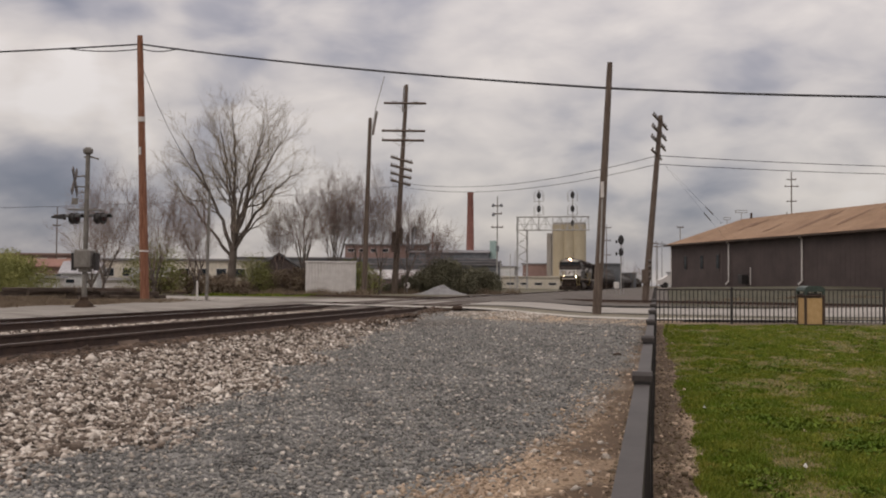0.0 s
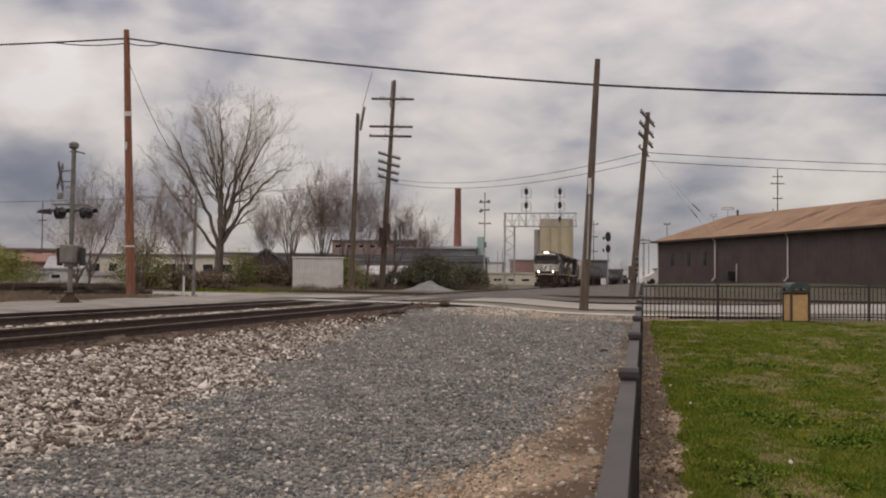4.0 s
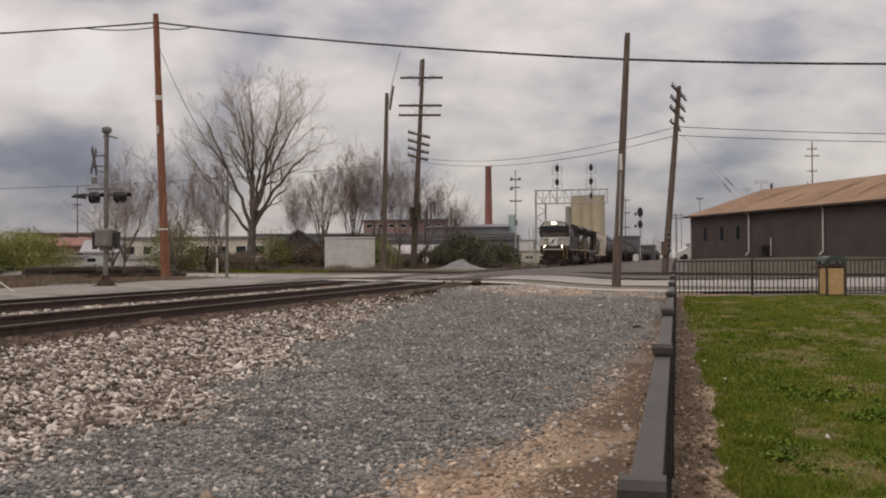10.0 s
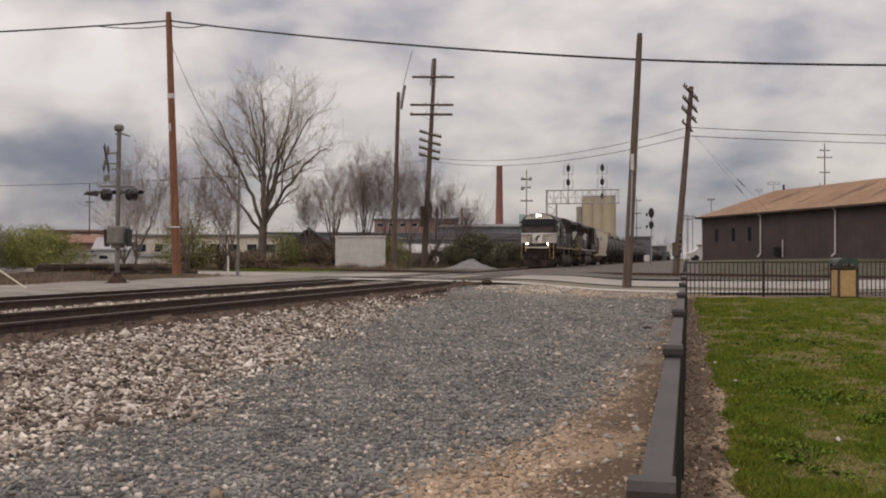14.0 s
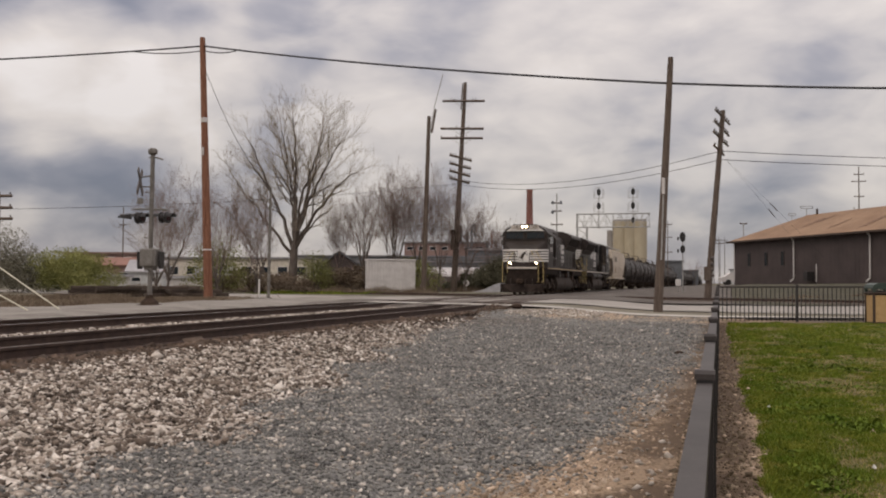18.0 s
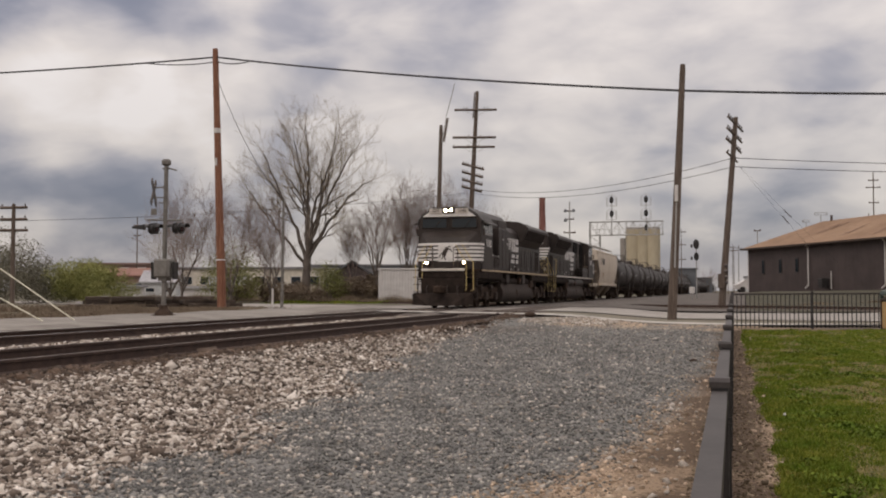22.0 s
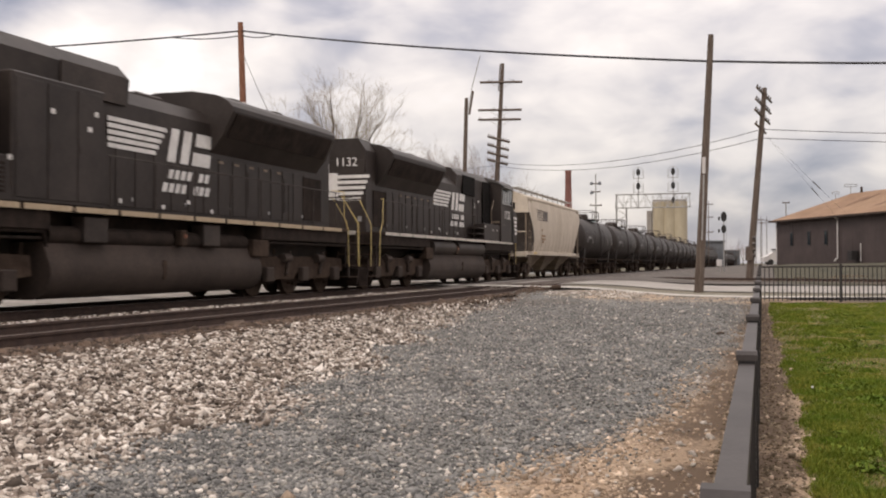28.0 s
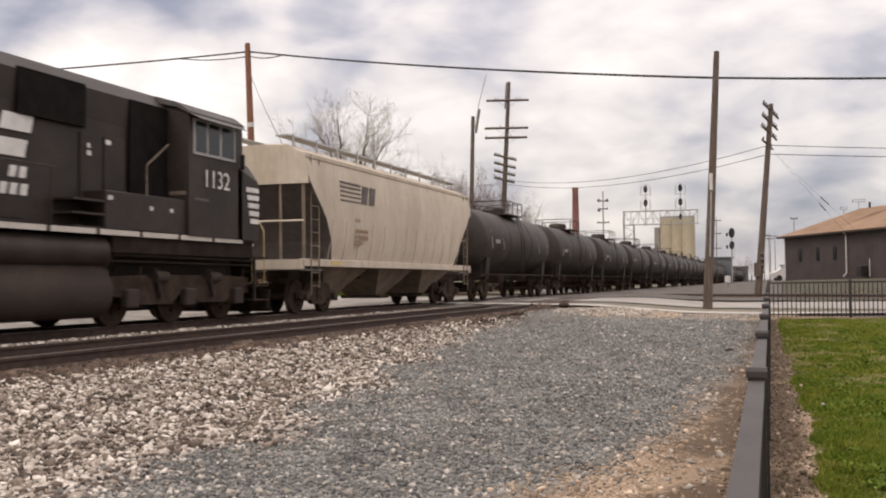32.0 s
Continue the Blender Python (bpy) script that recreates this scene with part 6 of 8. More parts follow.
def shrub(name, label, m, seed, w, d, h, material, n=26, per=260, leaf=0.16):
    rng = np.random.default_rng(seed)
    t = thing(name, label, "shrub", m)
    clumps = []
    for k in range(n):
        x, y = rng.uniform(-w, w), rng.uniform(-d, d)
        top = h * (1 - 0.55 * (abs(x) / w) ** 2.2) * rng.uniform(0.6, 1.0)
        clumps.append((x, y, rng.uniform(0.25, 1.0) * top * 0.82 + 0.1, rng.uniform(0.16, 0.30) * h))
    V, F = leaf_cloud(rng, clumps, per, leaf)
    V[:, 2] = np.maximum(V[:, 2], 0.02)
    me = bpy.data.meshes.new("crown")
    me.from_pydata(V.tolist(), [], F.tolist())
    me.materials.append(M[material])
    crown = new("crown", me)
    crown.parent = t
    bm = nb()
    for k in range(7):
        a = 6.28 * k / 7
        rod(bm, (0.15 * math.cos(a), 0.15 * math.sin(a), 0), (w * 0.55 * math.cos(a), d * 0.5 * math.sin(a), h * 0.7), 0.05, 0.02, 5)
    part("trunk", bm, "bark", t)
    return t


shrub("green_shrub", "rounded shrub in bright spring leaf", pose(-46.4, 64.5, 0.5), 1, 2.45, 2.2, 3.85, "leaf_bright", 110, 360, 0.055)
shrub("dark_shrub", "dull green shrub beside the bright one", pose(-51.6, 62.0, 0.5), 2, 3.4, 2.2, 5.6, "leaf_olive", 80, 380, 0.065)
shrub("dark_shrub", "dark evergreen bush behind the poles", pose(-21.0, 99.0, 0.5), 3, 2.7, 1.8, 4.3, "leaf_dark", 110, 300, 0.085)
shrub("dark_shrub", "dark evergreen bush beside the grey pole", pose(-18.0, 102.0, 0.5), 4, 1.6, 1.5, 3.1, "leaf_dark", 70, 260, 0.085)
shrub("dark_shrub", "low dark bush between the two poles", pose(-25.6, 101.0, 0.5), 5, 2.0, 1.2, 2.0, "leaf_dark", 40, 240, 0.09)
shrub("green_shrub", "thin greenish shrub under the bare tree", pose(-36.8, 88.0, 0.5), 6, 1.3, 1.2, 4.4, "leaf_spring", 34, 110, 0.075)
shrub("green_shrub", "greenish budding shrub behind the equipment case", pose(-29.2, 93.0, 0.5), 7, 2.4, 1.2, 4.4, "leaf_spring", 40, 110, 0.09)
shrub("brown_brush", "tall dry brown brush under the trees", pose(-34.0, 90.0, 0.5), 8, 4.4, 1.4, 2.7, "brush", 90, 150, 0.10)
shrub("green_shrub", "thin yellow-green sapling cluster by the red pole", pose(-38.4, 72.0, 0.5), 9, 1.9, 1.2, 5.4, "leaf_spring", 40, 110, 0.07)
shrub("brown_brush", "dry brown brush behind the red pole", pose(-36.5, 75.0, 0.5), 10, 4.6, 1.4, 2.2, "brush", 80, 120, 0.09)
shrub("green_shrub", "thin green sapling beside the large tree", pose(-43.0, 80.0, 0.5), 11, 1.6, 1.2, 5.6, "leaf_spring", 34, 90, 0.075)
flat_building("gable_house", "dark gabled house behind the large bare tree", pose(-43.6, 118, 0, 0, 0, 110), 6, 5, 3.2, "brown_wall", "mill", 2, 1.2, 1.3, 1.8)


def brush_line(name, label, pts, seed, n, h, material="brush", spread=0.45):
    """A low tangle of dry stems along a line."""
    rng = np.random.default_rng(seed)
    P = np.array(pts, float)
    s = rng.uniform(0, len(P) - 1, n)
    i = np.minimum(s.astype(int), len(P) - 2)
    base = P[i] + (P[i + 1] - P[i]) * (s - i)[:, None] + rng.normal(0, spread, (n, 2))
    hh = h * rng.uniform(0.35, 1.0, n) * (0.75 + 0.25 * np.sin(base[:, 0] * 1.7))
    tip = base + rng.normal(0, 0.35, (n, 2)) * hh[:, None]
    w = rng.uniform(0.010, 0.032, n)
    a = rng.uniform(0, 6.28, n)
    off = np.stack([np.cos(a), np.sin(a)], 1) * w[:, None]
    z0 = gz(base[:, 0], base[:, 1]) - 0.05
    V = np.stack([np.column_stack([base - off, z0]), np.column_stack([base + off, z0]), np.column_stack([tip, z0 + hh])], 1).reshape(-1, 3)
    soup(name, V, np.arange(len(V)).reshape(-1, 3), material, label, "brush")


brush_line("dry_brush", "low tangle of dry brown brush beyond the gravel strip", [(-36, 28), (-31, 40), (-30, 45)], 1, 9000, 0.5, "brush", 0.6)
brush_line("dry_weeds", "dry weeds along the far side of the cross track", [(-60, 92), (-38, 82), (-24, 83)], 2, 5000, 0.8)
brush_line("dry_weeds", "dry grass under the bare trees", [(-52, 80), (-40, 88), (-26, 97), (-14, 100)], 3, 7000, 0.9)
brush_line("rough_weeds", "rough grass on the bank before the brown building", [(2, 62), (10, 66), (20, 62)], 4, 4000, 0.4)
brush_line("far_woods", "hazy thicket of bare stems behind the equipment case", [(-40, 108), (-30, 112), (-22, 116)], 6, 5000, 4.2, "twig")
brush_line("grass_strip", "green grass strip under the bare trees", [(-34, 70), (-25, 71)], 7, 3500, 0.3, "blade")
brush_line("dry_grass_strip", "flattened tan grass beyond the gravel strip", [(-26, 16), (-25.5, 36), (-27, 50)], 8, 18000, 0.20, "brush", 1.6)

# ---- the freight train ----
def hull(bm, pts):
    vs = [bm.verts.new(p) for p in pts]
    bmesh.ops.convex_hull(bm, input=vs)
    return bm


def wheel_set(parent, y, r, z=None):
    """Axle with two flanged wheels, turning about its own x axis."""
    bm = nb()
    for s in (-1, 1):
        lathe(bm, [(r * 0.28, -0.02), (r * 0.8, 0.0), (r, 0.0), (r, 0.10), (r + 0.028, 0.12), (r + 0.028, 0.14), (r * 0.75, 0.14), (r * 0.3, 0.10)], 24,
              Matrix.Translation((s * 0.84, 0, 0)) @ Matrix.Rotation(radians(-90 * s), 4, "Y"))
    rod(bm, (-1.0, 0, 0), (1.0, 0, 0), 0.085)
    for k in range(6):
        a = 2 * math.pi * k / 6
        for s in (-1, 1):
            rod(bm, (s * 0.80, 0.5 * r * math.cos(a), 0.5 * r * math.sin(a)), (s * 0.90, 0.5 * r * math.cos(a), 0.5 * r * math.sin(a)), 0.03, seg=6)
    ob = part("wheelset", bm, "grime", parent, "dark steel wheel pair")
    ob.matrix_basis = pose(0, y, r if z is None else z)
    return ob


AXLES = []      # (wheelset, radius, direction) to be turned


def freight_truck(parent, y):
    tr = part("truck", box(nb(), -1.15, 1.15, -0.2, 0.2, 0.45, 0.82), "grime", parent, "dusty two-axle truck")
    tr.matrix_basis = pose(0, y, 0)
    for s in (-1, 1):
        part("side_frame", prism(nb(), [(-1.18, 0.40), (-1.18, 0.60), (-0.75, 0.62), (-0.42, 0.86), (0.42, 0.86), (0.75, 0.62), (1.18, 0.60), (1.18, 0.40), (0.62, 0.42), (0.38, 0.24), (-0.38, 0.24), (-0.62, 0.42)], "x", s * 1.03 - 0.07, s * 1.03 + 0.07), "grime", tr, "dusty cast side frame")
    for s in (-1, 1):
        for q in (-0.09, 0.09):
            part("spring", rod(nb(), (s * 1.06, q * 1.4, 0.34), (s * 1.06, q * 1.4, 0.62), 0.075, seg=10), "grime", tr)
        for q in (-0.89, 0.89):
            part("bearing_cap", rod(nb(), (s * 1.10, q, 0.47), (s * 1.20, q, 0.47), 0.11, seg=12), "dust_tank", tr)
    ax = [wheel_set(tr, q, 0.457) for q in (-0.89, 0.89)]
    return tr, ax


def diesel_truck(parent, y):
    tr = part("truck", box(nb(), -1.05, 1.05, -2.3, 2.3, 0.72, 0.95), "grime", parent, "dusty six-wheel truck")
    tr.matrix_basis = pose(0, y, 0)
    for s in (-1, 1):
        part("side_frame", prism(nb(), [(-2.75, 0.62), (-2.7, 0.98), (-1.5, 1.02), (-1.1, 0.86), (-0.9, 0.86), (-0.6, 1.02), (0.6, 1.02), (0.9, 0.86), (1.1, 0.86), (1.5, 1.02), (2.7, 0.98), (2.75, 0.62), (2.1, 0.56), (1.6, 0.42), (0.5, 0.42), (0.3, 0.6), (-0.3, 0.6), (-0.5, 0.42), (-1.6, 0.42), (-2.1, 0.56)], "x", s * 1.12 - 0.09, s * 1.12 + 0.09), "grime", tr, "dusty truck side frame")
    for s in (-1, 1):
        for q in (-1.03, 1.03):
            part("brake_cylinder", rod(nb(), (s * 1.24, q - 0.22, 0.98), (s * 1.24, q + 0.22, 0.98), 0.12, seg=12), "dust_tank", tr)
            part("damper", rod(nb(), (s * 1.27, q, 0.55), (s * 1.27, q + 0.2, 1.15), 0.05, seg=8), "dust_tank", tr)
        for q in (-2.06, 0.0, 2.06):
            part("axle_box", box(nb(), s * 1.26 - 0.09, s * 1.26 + 0.09, q - 0.2, q + 0.2, 0.36, 0.74, 0.03), "dust_tank", tr)
        for q in (-2.5, -1.6, 1.6, 2.5):
            part("sand_pipe", path_tube(nb(), [(s * 1.2, q, 1.2), (s * 1.05, q, 0.35)], 0.025), "grime", tr)
    return tr, [wheel_set(tr, q, 0.533) for q in (-2.06, 0.0, 2.06)]


def locomotive(name, number, label, front_lit):
    t = thing(name, label, "locomotive")
    # the second unit has a longer nose and a squarer cab set further back
    dn, df, dc, eave, brow = (0.0, 0.0, 0.0, 4.18, 4.42) if front_lit else (-0.45, 0.3, 0.25, 4.46, 4.58)
    # frame, tanks and running gear
    for y0, y1, w in ((-8.85, -3.5, 1.48), (-3.498, 4.198, 1.0), (4.2, 9.55, 1.48)):
        part("underframe", box(nb(), -w, w, y0, y1, 1.42, 1.78, 0.02), "soot", t)
    for y0, y1 in ((-9.6, -8.852), (9.552, 10.3)):
        part("end_frame", box(nb(), -1.02, 1.02, y0, y1, 1.42, 1.78, 0.02), "soot", t)
    part("deck", box(nb(), -1.53, 1.53, -8.85, 9.55, 1.782, 1.84), "grime", t)
    for y0, y1 in ((-9.6, -8.852), (9.552, 10.3)):
        part("end_deck", box(nb(), -1.07, 1.07, y0, y1, 1.782, 1.84), "grime", t)
    stripe = None
    for s in (-1, 1):
        for k in range(1, 14):
            y = -8.95 + k * 1.33
            if stripe is None:
                stripe = part("sill_stripe", box(nb(), -0.008, 0.008, -0.61, 0.61, 1.755, 1.855), "stripe_tan" if front_lit else "stripe", t, "tan-dusted sill stripe" if front_lit else "dusty white sill stripe")
                stripe.matrix_basis = pose(s * 1.545, y, 0)
            else:
                share(stripe, t, pose(s * 1.545, y, 0))
    part("fuel_tank", prism(nb(), [(-1.30, 1.22)] + [(-1.06 - 0.42 * math.sin(a), 0.68 - 0.48 * math.cos(a)) for a in np.linspace(2.2, 0.0, 10)] + [(1.06 + 0.42 * math.sin(a), 0.68 - 0.48 * math.cos(a)) for a in np.linspace(0.0, 2.2, 10)] + [(1.30, 1.22)], "y", -3.5, 4.2), "dust_tank", t, "brown-dusted fuel tank", True)
    for s in (-1, 1):
        r, z = (0.18, 1.34) if s > 0 else (0.30, 1.45)
        for y0, y1 in ((-3.4, 0.5), (0.95, 3.7)):
            part("air_reservoir", rod(nb(), (s * 1.20, y0, z), (s * 1.20, y1, z), r, seg=22), "soot" if s > 0 else "black_paint", t, smooth=True)
        if s > 0:
            for y in (-2.2, 1.9):
                part("valve_box", box(nb(), 1.12, 1.46, y - 0.35, y + 0.35, 1.22, 1.70, 0.02), "black_paint", t)
        part("pipe_run", path_tube(nb(), [(s * 1.40, -9.0, 1.36), (s * 1.40, -3.6, 1.40), (s * 1.30, -3.4, 1.10), (s * 1.30, 4.4, 1.10), (s * 1.40, 4.8, 1.36), (s * 1.40, 9.8, 1.36)], 0.035, 6), "soot", t, "dusty air pipe")
        part("pipe_run", path_tube(nb(), [(s * 1.34, -9.0, 1.26), (s * 1.34, -3.6, 1.28)], 0.03, 6), "soot", t)
        part("tank_band", box(nb(), s * 1.478 - 0.012, s * 1.478 + 0.012, -0.06, 0.06, 0.52, 0.90), "grime", t)
        part("fuel_filler", box(nb(), s * 1.40 - 0.10, s * 1.40 + 0.10, 0.62, 0.84, 1.20, 1.55, 0.03), "grime", t)
        part("shutoff", rod(nb(), (s * 1.50, 0.73, 1.42), (s * 1.52, 0.73, 1.42), 0.05, seg=12), "red_wood", t, "small red fuel shutoff")
        part("side_box", box(nb(), s * 1.36 - 0.11, s * 1.36 + 0.11, 3.8, 4.6, 1.0, 1.42, 0.02), "grime", t)
    for y in (-6.4, 7.0):
        part("motor_block", box(nb(), -0.62, 0.62, y - 2.9, y + 2.9, 0.28, 1.42), "black_paint", t, "black traction motors and gear cases")
        tr, ax = diesel_truck(t, y)
        AXLES.extend((a, 0.533) for a in ax)
    for y, d in ((-9.6, -1), (10.3, 1)):
        part("pilot", prism(nb(), [(-1.45, 0.22), (1.45, 0.22), (1.5, 0.66), (1.06, 0.72), (1.06, 1.42), (-1.06, 1.42), (-1.06, 0.72), (-1.5, 0.66)], "y", y + d * 0.02, y + d * 0.10), "soot", t, "black pilot plate")
        part("snow_plow", hull(nb(), [(-1.5, y + d * 0.1, 0.14), (1.5, y + d * 0.1, 0.14), (-1.45, y + d * 0.1, 0.72), (1.45, y + d * 0.1, 0.72), (-0.55, y + d * 0.72, 0.12), (0.55, y + d * 0.72, 0.12), (-0.5, y + d * 0.40, 0.66), (0.5, y + d * 0.40, 0.66)]), "soot", t, "dusty plough blade")
        cp = part("coupler", box(nb(), -0.14, 0.14, min(y, y + d * 0.85), max(y, y + d * 0.85), 0.72, 1.02, 0.03), "grime", t, "rusty coupler")
        part("knuckle", box(nb(), -0.2, 0.2, min(y + d * 0.7, y + d * 1.05), max(y + d * 0.7, y + d * 1.05), 0.70, 1.04, 0.06), "grime", cp)
        part("anticlimber", box(nb(), -1.05, 1.05, min(y, y + d * 0.08), max(y, y + d * 0.08), 1.74, 1.86, 0.01), "stripe", t, "white anticlimber edge")
        for k in range(4):
            s = -0.75 + k * 0.5
            part("air_hose", path_tube(nb(), [(s, y + d * 0.1, 1.05), (s, y + d * 0.3, 0.95), (s + 0.06, y + d * 0.34, 0.55), (s + 0.12, y + d * 0.25, 0.42)], 0.028), "black_paint", t)
        for s in (-1, 1):
            for k in range(4):
                part("step", box(nb(), min(s * 1.08, s * 1.5), max(s * 1.08, s * 1.5), min(y - d * 0.02, y - d * 0.62), max(y - d * 0.02, y - d * 0.62), 0.42 + 0.34 * k, 0.45 + 0.34 * k), "grime", t)
            part("step_side", box(nb(), s * 1.46 - 0.03, s * 1.46 + 0.03, min(y - d * 0.63, y - d * 0.67), max(y - d * 0.63, y - d * 0.67), 0.4, 1.42), "black_paint", t)
            if d < 0:
                for x0, x1 in ((0.60, 1.12), (0.92, 1.46)) if s > 0 else ((0.55, 1.02), (0.86, 1.36)):
                    part("handrail", path_tube(nb(), [(s * x0, y - 0.02, 3.0), (s * x1, y - 0.02, 2.12), (s * (x1 + 0.01), y - 0.02, 0.85), (s * (x1 - 0.12), y - 0.02, 0.83)], 0.017), "yellow", t, "dull yellow step handrail")
            for k, pts in enumerate(([(s * 0.62, y + d * 0.02, 2.9), (s * 1.12, y + d * 0.02, 2.1), (s * 1.14, y + d * 0.02, 0.8)],
                                     [(s * 1.05, y - d * 0.25, 2.9), (s * 1.55, y - d * 0.06, 2.05), (s * 1.55, y - d * 0.02, 0.75)],
                                     [(s * 1.30, y - d * 1.5, 2.95), (s * 1.53, y - d * 1.15, 2.93), (s * 1.53, y - d * 1.1, 2.15), (s * 1.54, y - d * 0.85, 1.85), (s * 1.54, y - d * 0.8, 0.75)])):
                if d < 0:
                    continue
                part("handrail", path_tube(nb(), pts, 0.0125), "yellow", t, "dull yellow step handrail")
        part("end_rail", path_tube(nb(), [(-1.3, y + d * 0.02, 2.85), (-0.5, y + d * 0.02, 2.85)], 0.02), "black_paint", t)
        part("end_rail", path_tube(nb(), [(0.5, y + d * 0.02, 2.85), (1.3, y + d * 0.02, 2.85)], 0.02), "black_paint", t)
        for s in (-0.5, 0.5):
            part("rail_post", rod(nb(), (s, y + d * 0.02, 1.78), (s, y + d * 0.02, 2.85), 0.02), "black_paint", t)
    # long hood
    part("hood", prism(nb(), [(-0.98, 1.84), (-0.98, 4.08), (-0.74, 4.38), (0.74, 4.38), (0.98, 4.08), (0.98, 1.84)], "y", -6.2, 9.3), "black_hood", t, "black long hood, its colour raised for haze")
    door = None
    for s in (-1, 1):
        for k in range(15):
            y = -1.35 + k * 0.66
            if door is None:
                door = part("hood_door", box(nb(), -0.012, 0.012, -0.30, 0.30, 1.98, 3.30, 0.004), "black_hood", t)
                door.matrix_basis = pose(s * 0.985, y, 0)
            else:
                share(door, t, pose(s * 0.985, y, 0))
            if k % 3 == 1:
                part("latch", box(nb(), s * 1.004 - 0.010, s * 1.004 + 0.010, y + 0.2, y + 0.25, 2.1, 2.18), "galv", t)
            if k in (9, 12):
                part("door_vent", box(nb(), s * 1.0 - 0.012, s * 1.0 + 0.012, y - 0.22, y + 0.22, 2.2, 3.1), "black_hood", t, "dark louvred door")
        # tall cabinets behind the cab
        if s > 0:
            part("low_cabinet", box(nb(), min(s * 0.95, s * 1.50), max(s * 0.95, s * 1.50), -6.19, -4.45, 1.86, 2.62, 0.02), "black_hood", t, "low black cabinet beside the cab door")
            grille = part("louvre_panel", box(nb(), s * 1.508 - 0.008, s * 1.508 + 0.008, -5.6, -4.65, 2.0, 2.5, 0.004), "soot", t, "dark louvred panel")
            for k in range(6):
                part("louvre", box(nb(), s * 1.52 - 0.010, s * 1.52 + 0.010, -5.56, -4.69, 2.04 + 0.075 * k, 2.07 + 0.075 * k), "black_hood", grille)
            part("inverter_cabinet", box(nb(), min(s * 0.95, s * 1.46), max(s * 0.95, s * 1.46), -4.44, -1.98, 1.86, 4.06, 0.03), "black_hood", t, "tall black inverter cabinet")
            for y0, y1 in ((-4.36, -3.62), (-3.56, -2.82), (-2.76, -2.06)):
                cd = part("cabinet_door", box(nb(), s * 1.464 - 0.010, s * 1.464 + 0.010, y0, y1, 1.95, 3.96, 0.004), "black_hood", t)
                part("latch", box(nb(), s * 1.478 - 0.008, s * 1.478 + 0.008, y0 + 0.05, y0 + 0.09, 2.8, 2.95), "black_paint", cd)
            part("cab_grab", path_tube(nb(), [(s * 1.50, -4.50, 2.1), (s * 1.50, -4.50, 3.9)], 0.016), "black_paint", t)
            part("brake_grid", box(nb(), min(s * 0.98, s * 1.055), max(s * 0.98, s * 1.055), -2.7, -0.75, 4.0, 4.58, 0.01), "black_paint", t, "dull black brake-grid screen")
            # alcove shade is put into the dark colour of these panels
            for y0 in (-5.9, -5.3, -4.7):
                part("air_filter_panel", box(nb(), min(s * 0.98, s * 1.01), max(s * 0.98, s * 1.01), y0, y0 + 0.5, 3.0, 4.1, 0.01), "soot", t)
        else:
            part("low_cabinet", box(nb(), -1.50, -0.95, -6.19 + dc, -3.25, 1.86, 2.60, 0.02), "black_hood", t, "low black cabinet beside the cab door")
            for k in range(3):
                part("cabinet_step", box(nb(), -1.48, -0.99, -3.24, -2.35, 1.86 + 0.25 * k, 1.90 + 0.25 * k), "black_paint", t)
            # the dark depth behind both screens is painted on, not modelled
            part("intake_screen", box(nb(), -1.06, -0.98, -6.16 + dc, -4.62, 2.64, 4.56, 0.01), "screen", t, "air intake screen with the shade of its depth painted black")
            part("brake_grid", box(nb(), -1.06, -0.98, -3.25, -1.45, 3.78, 4.60, 0.01), "screen", t, "brake-grid screen with the shade of its depth painted black")
            for y0, y1 in ((-4.5, -3.85), (-3.79, -3.15)):
                part("hood_panel", box(nb(), -1.012, -0.98, y0, y1, 2.0, 3.7, 0.006), "black_hood", t)
            part("cab_grab", path_tube(nb(), [(-1.46, -4.6, 2.6), (-1.46, -4.6, 3.2), (-1.30, -5.6, 3.75)], 0.016), "hopper_dusty", t)
            for y, z, w in ((-3.45, 3.28, 0.12), (-3.42, 3.42, 0.08), (-4.05, 3.55, 0.16)):
                part("data_plate", box(nb(), -1.022, -1.008, y, y + w, z, z + 0.09), "white_paint", t)
            for y, z, w in ((-3.45, 2.42, 0.14), (-4.75, 2.30, 0.10), (-5.45, 2.30, 0.10)):
                part("data_plate", box(nb(), -1.512, -1.498, y, y + w, z, z + 0.08), "white_paint", t)
            part("data_plate", box(nb(), -1.50, -1.10, -5.955, -5.945, 2.72, 2.80), "hopper_dusty", t)
        part("cab_rear_ladder", path_tube(nb(), [(s * 1.2, -6.1, 2.85), (s * 1.2, -6.1, 4.45), (s * 0.9, -6.1, 4.7)], 0.016), "black_paint", t)
        for y, z, w, x in (((-3.5, 3.45, 0.10, 1.478), (-2.5, 3.25, 0.12, 1.478), (-2.3, 3.55, 0.10, 1.478), (-5.95, 2.55, 0.12, 1.505), (-4.58, 2.54, 0.10, 1.505), (-5.75, 2.85, 0.16, 1.015)) if s > 0 else ()) + ((-0.9, 2.05, 0.1, 0.998), (0.6, 2.0, 0.12, 0.998), (2.6, 2.0, 0.1, 0.998), (1.6, 2.16, 0.12, 0.998)):
            part("data_plate", box(nb(), s * x - 0.008, s * x + 0.008, y, y + w, z, z + 0.09), "white_paint", t)
        for k in range(6):
            part("data_plate", box(nb(), s * 0.998 - 0.008, s * 0.998 + 0.008, 2.2 + 0.75 * k, 2.42 + 0.75 * k, 3.20, 3.26), "hopper_dusty", t)
        part("hood_grille", box(nb(), s * 1.0 - 0.012, s * 1.0 + 0.012, 7.5, 8.7, 2.05, 3.25, 0.01), "soot", t, "dark engine-room grille")
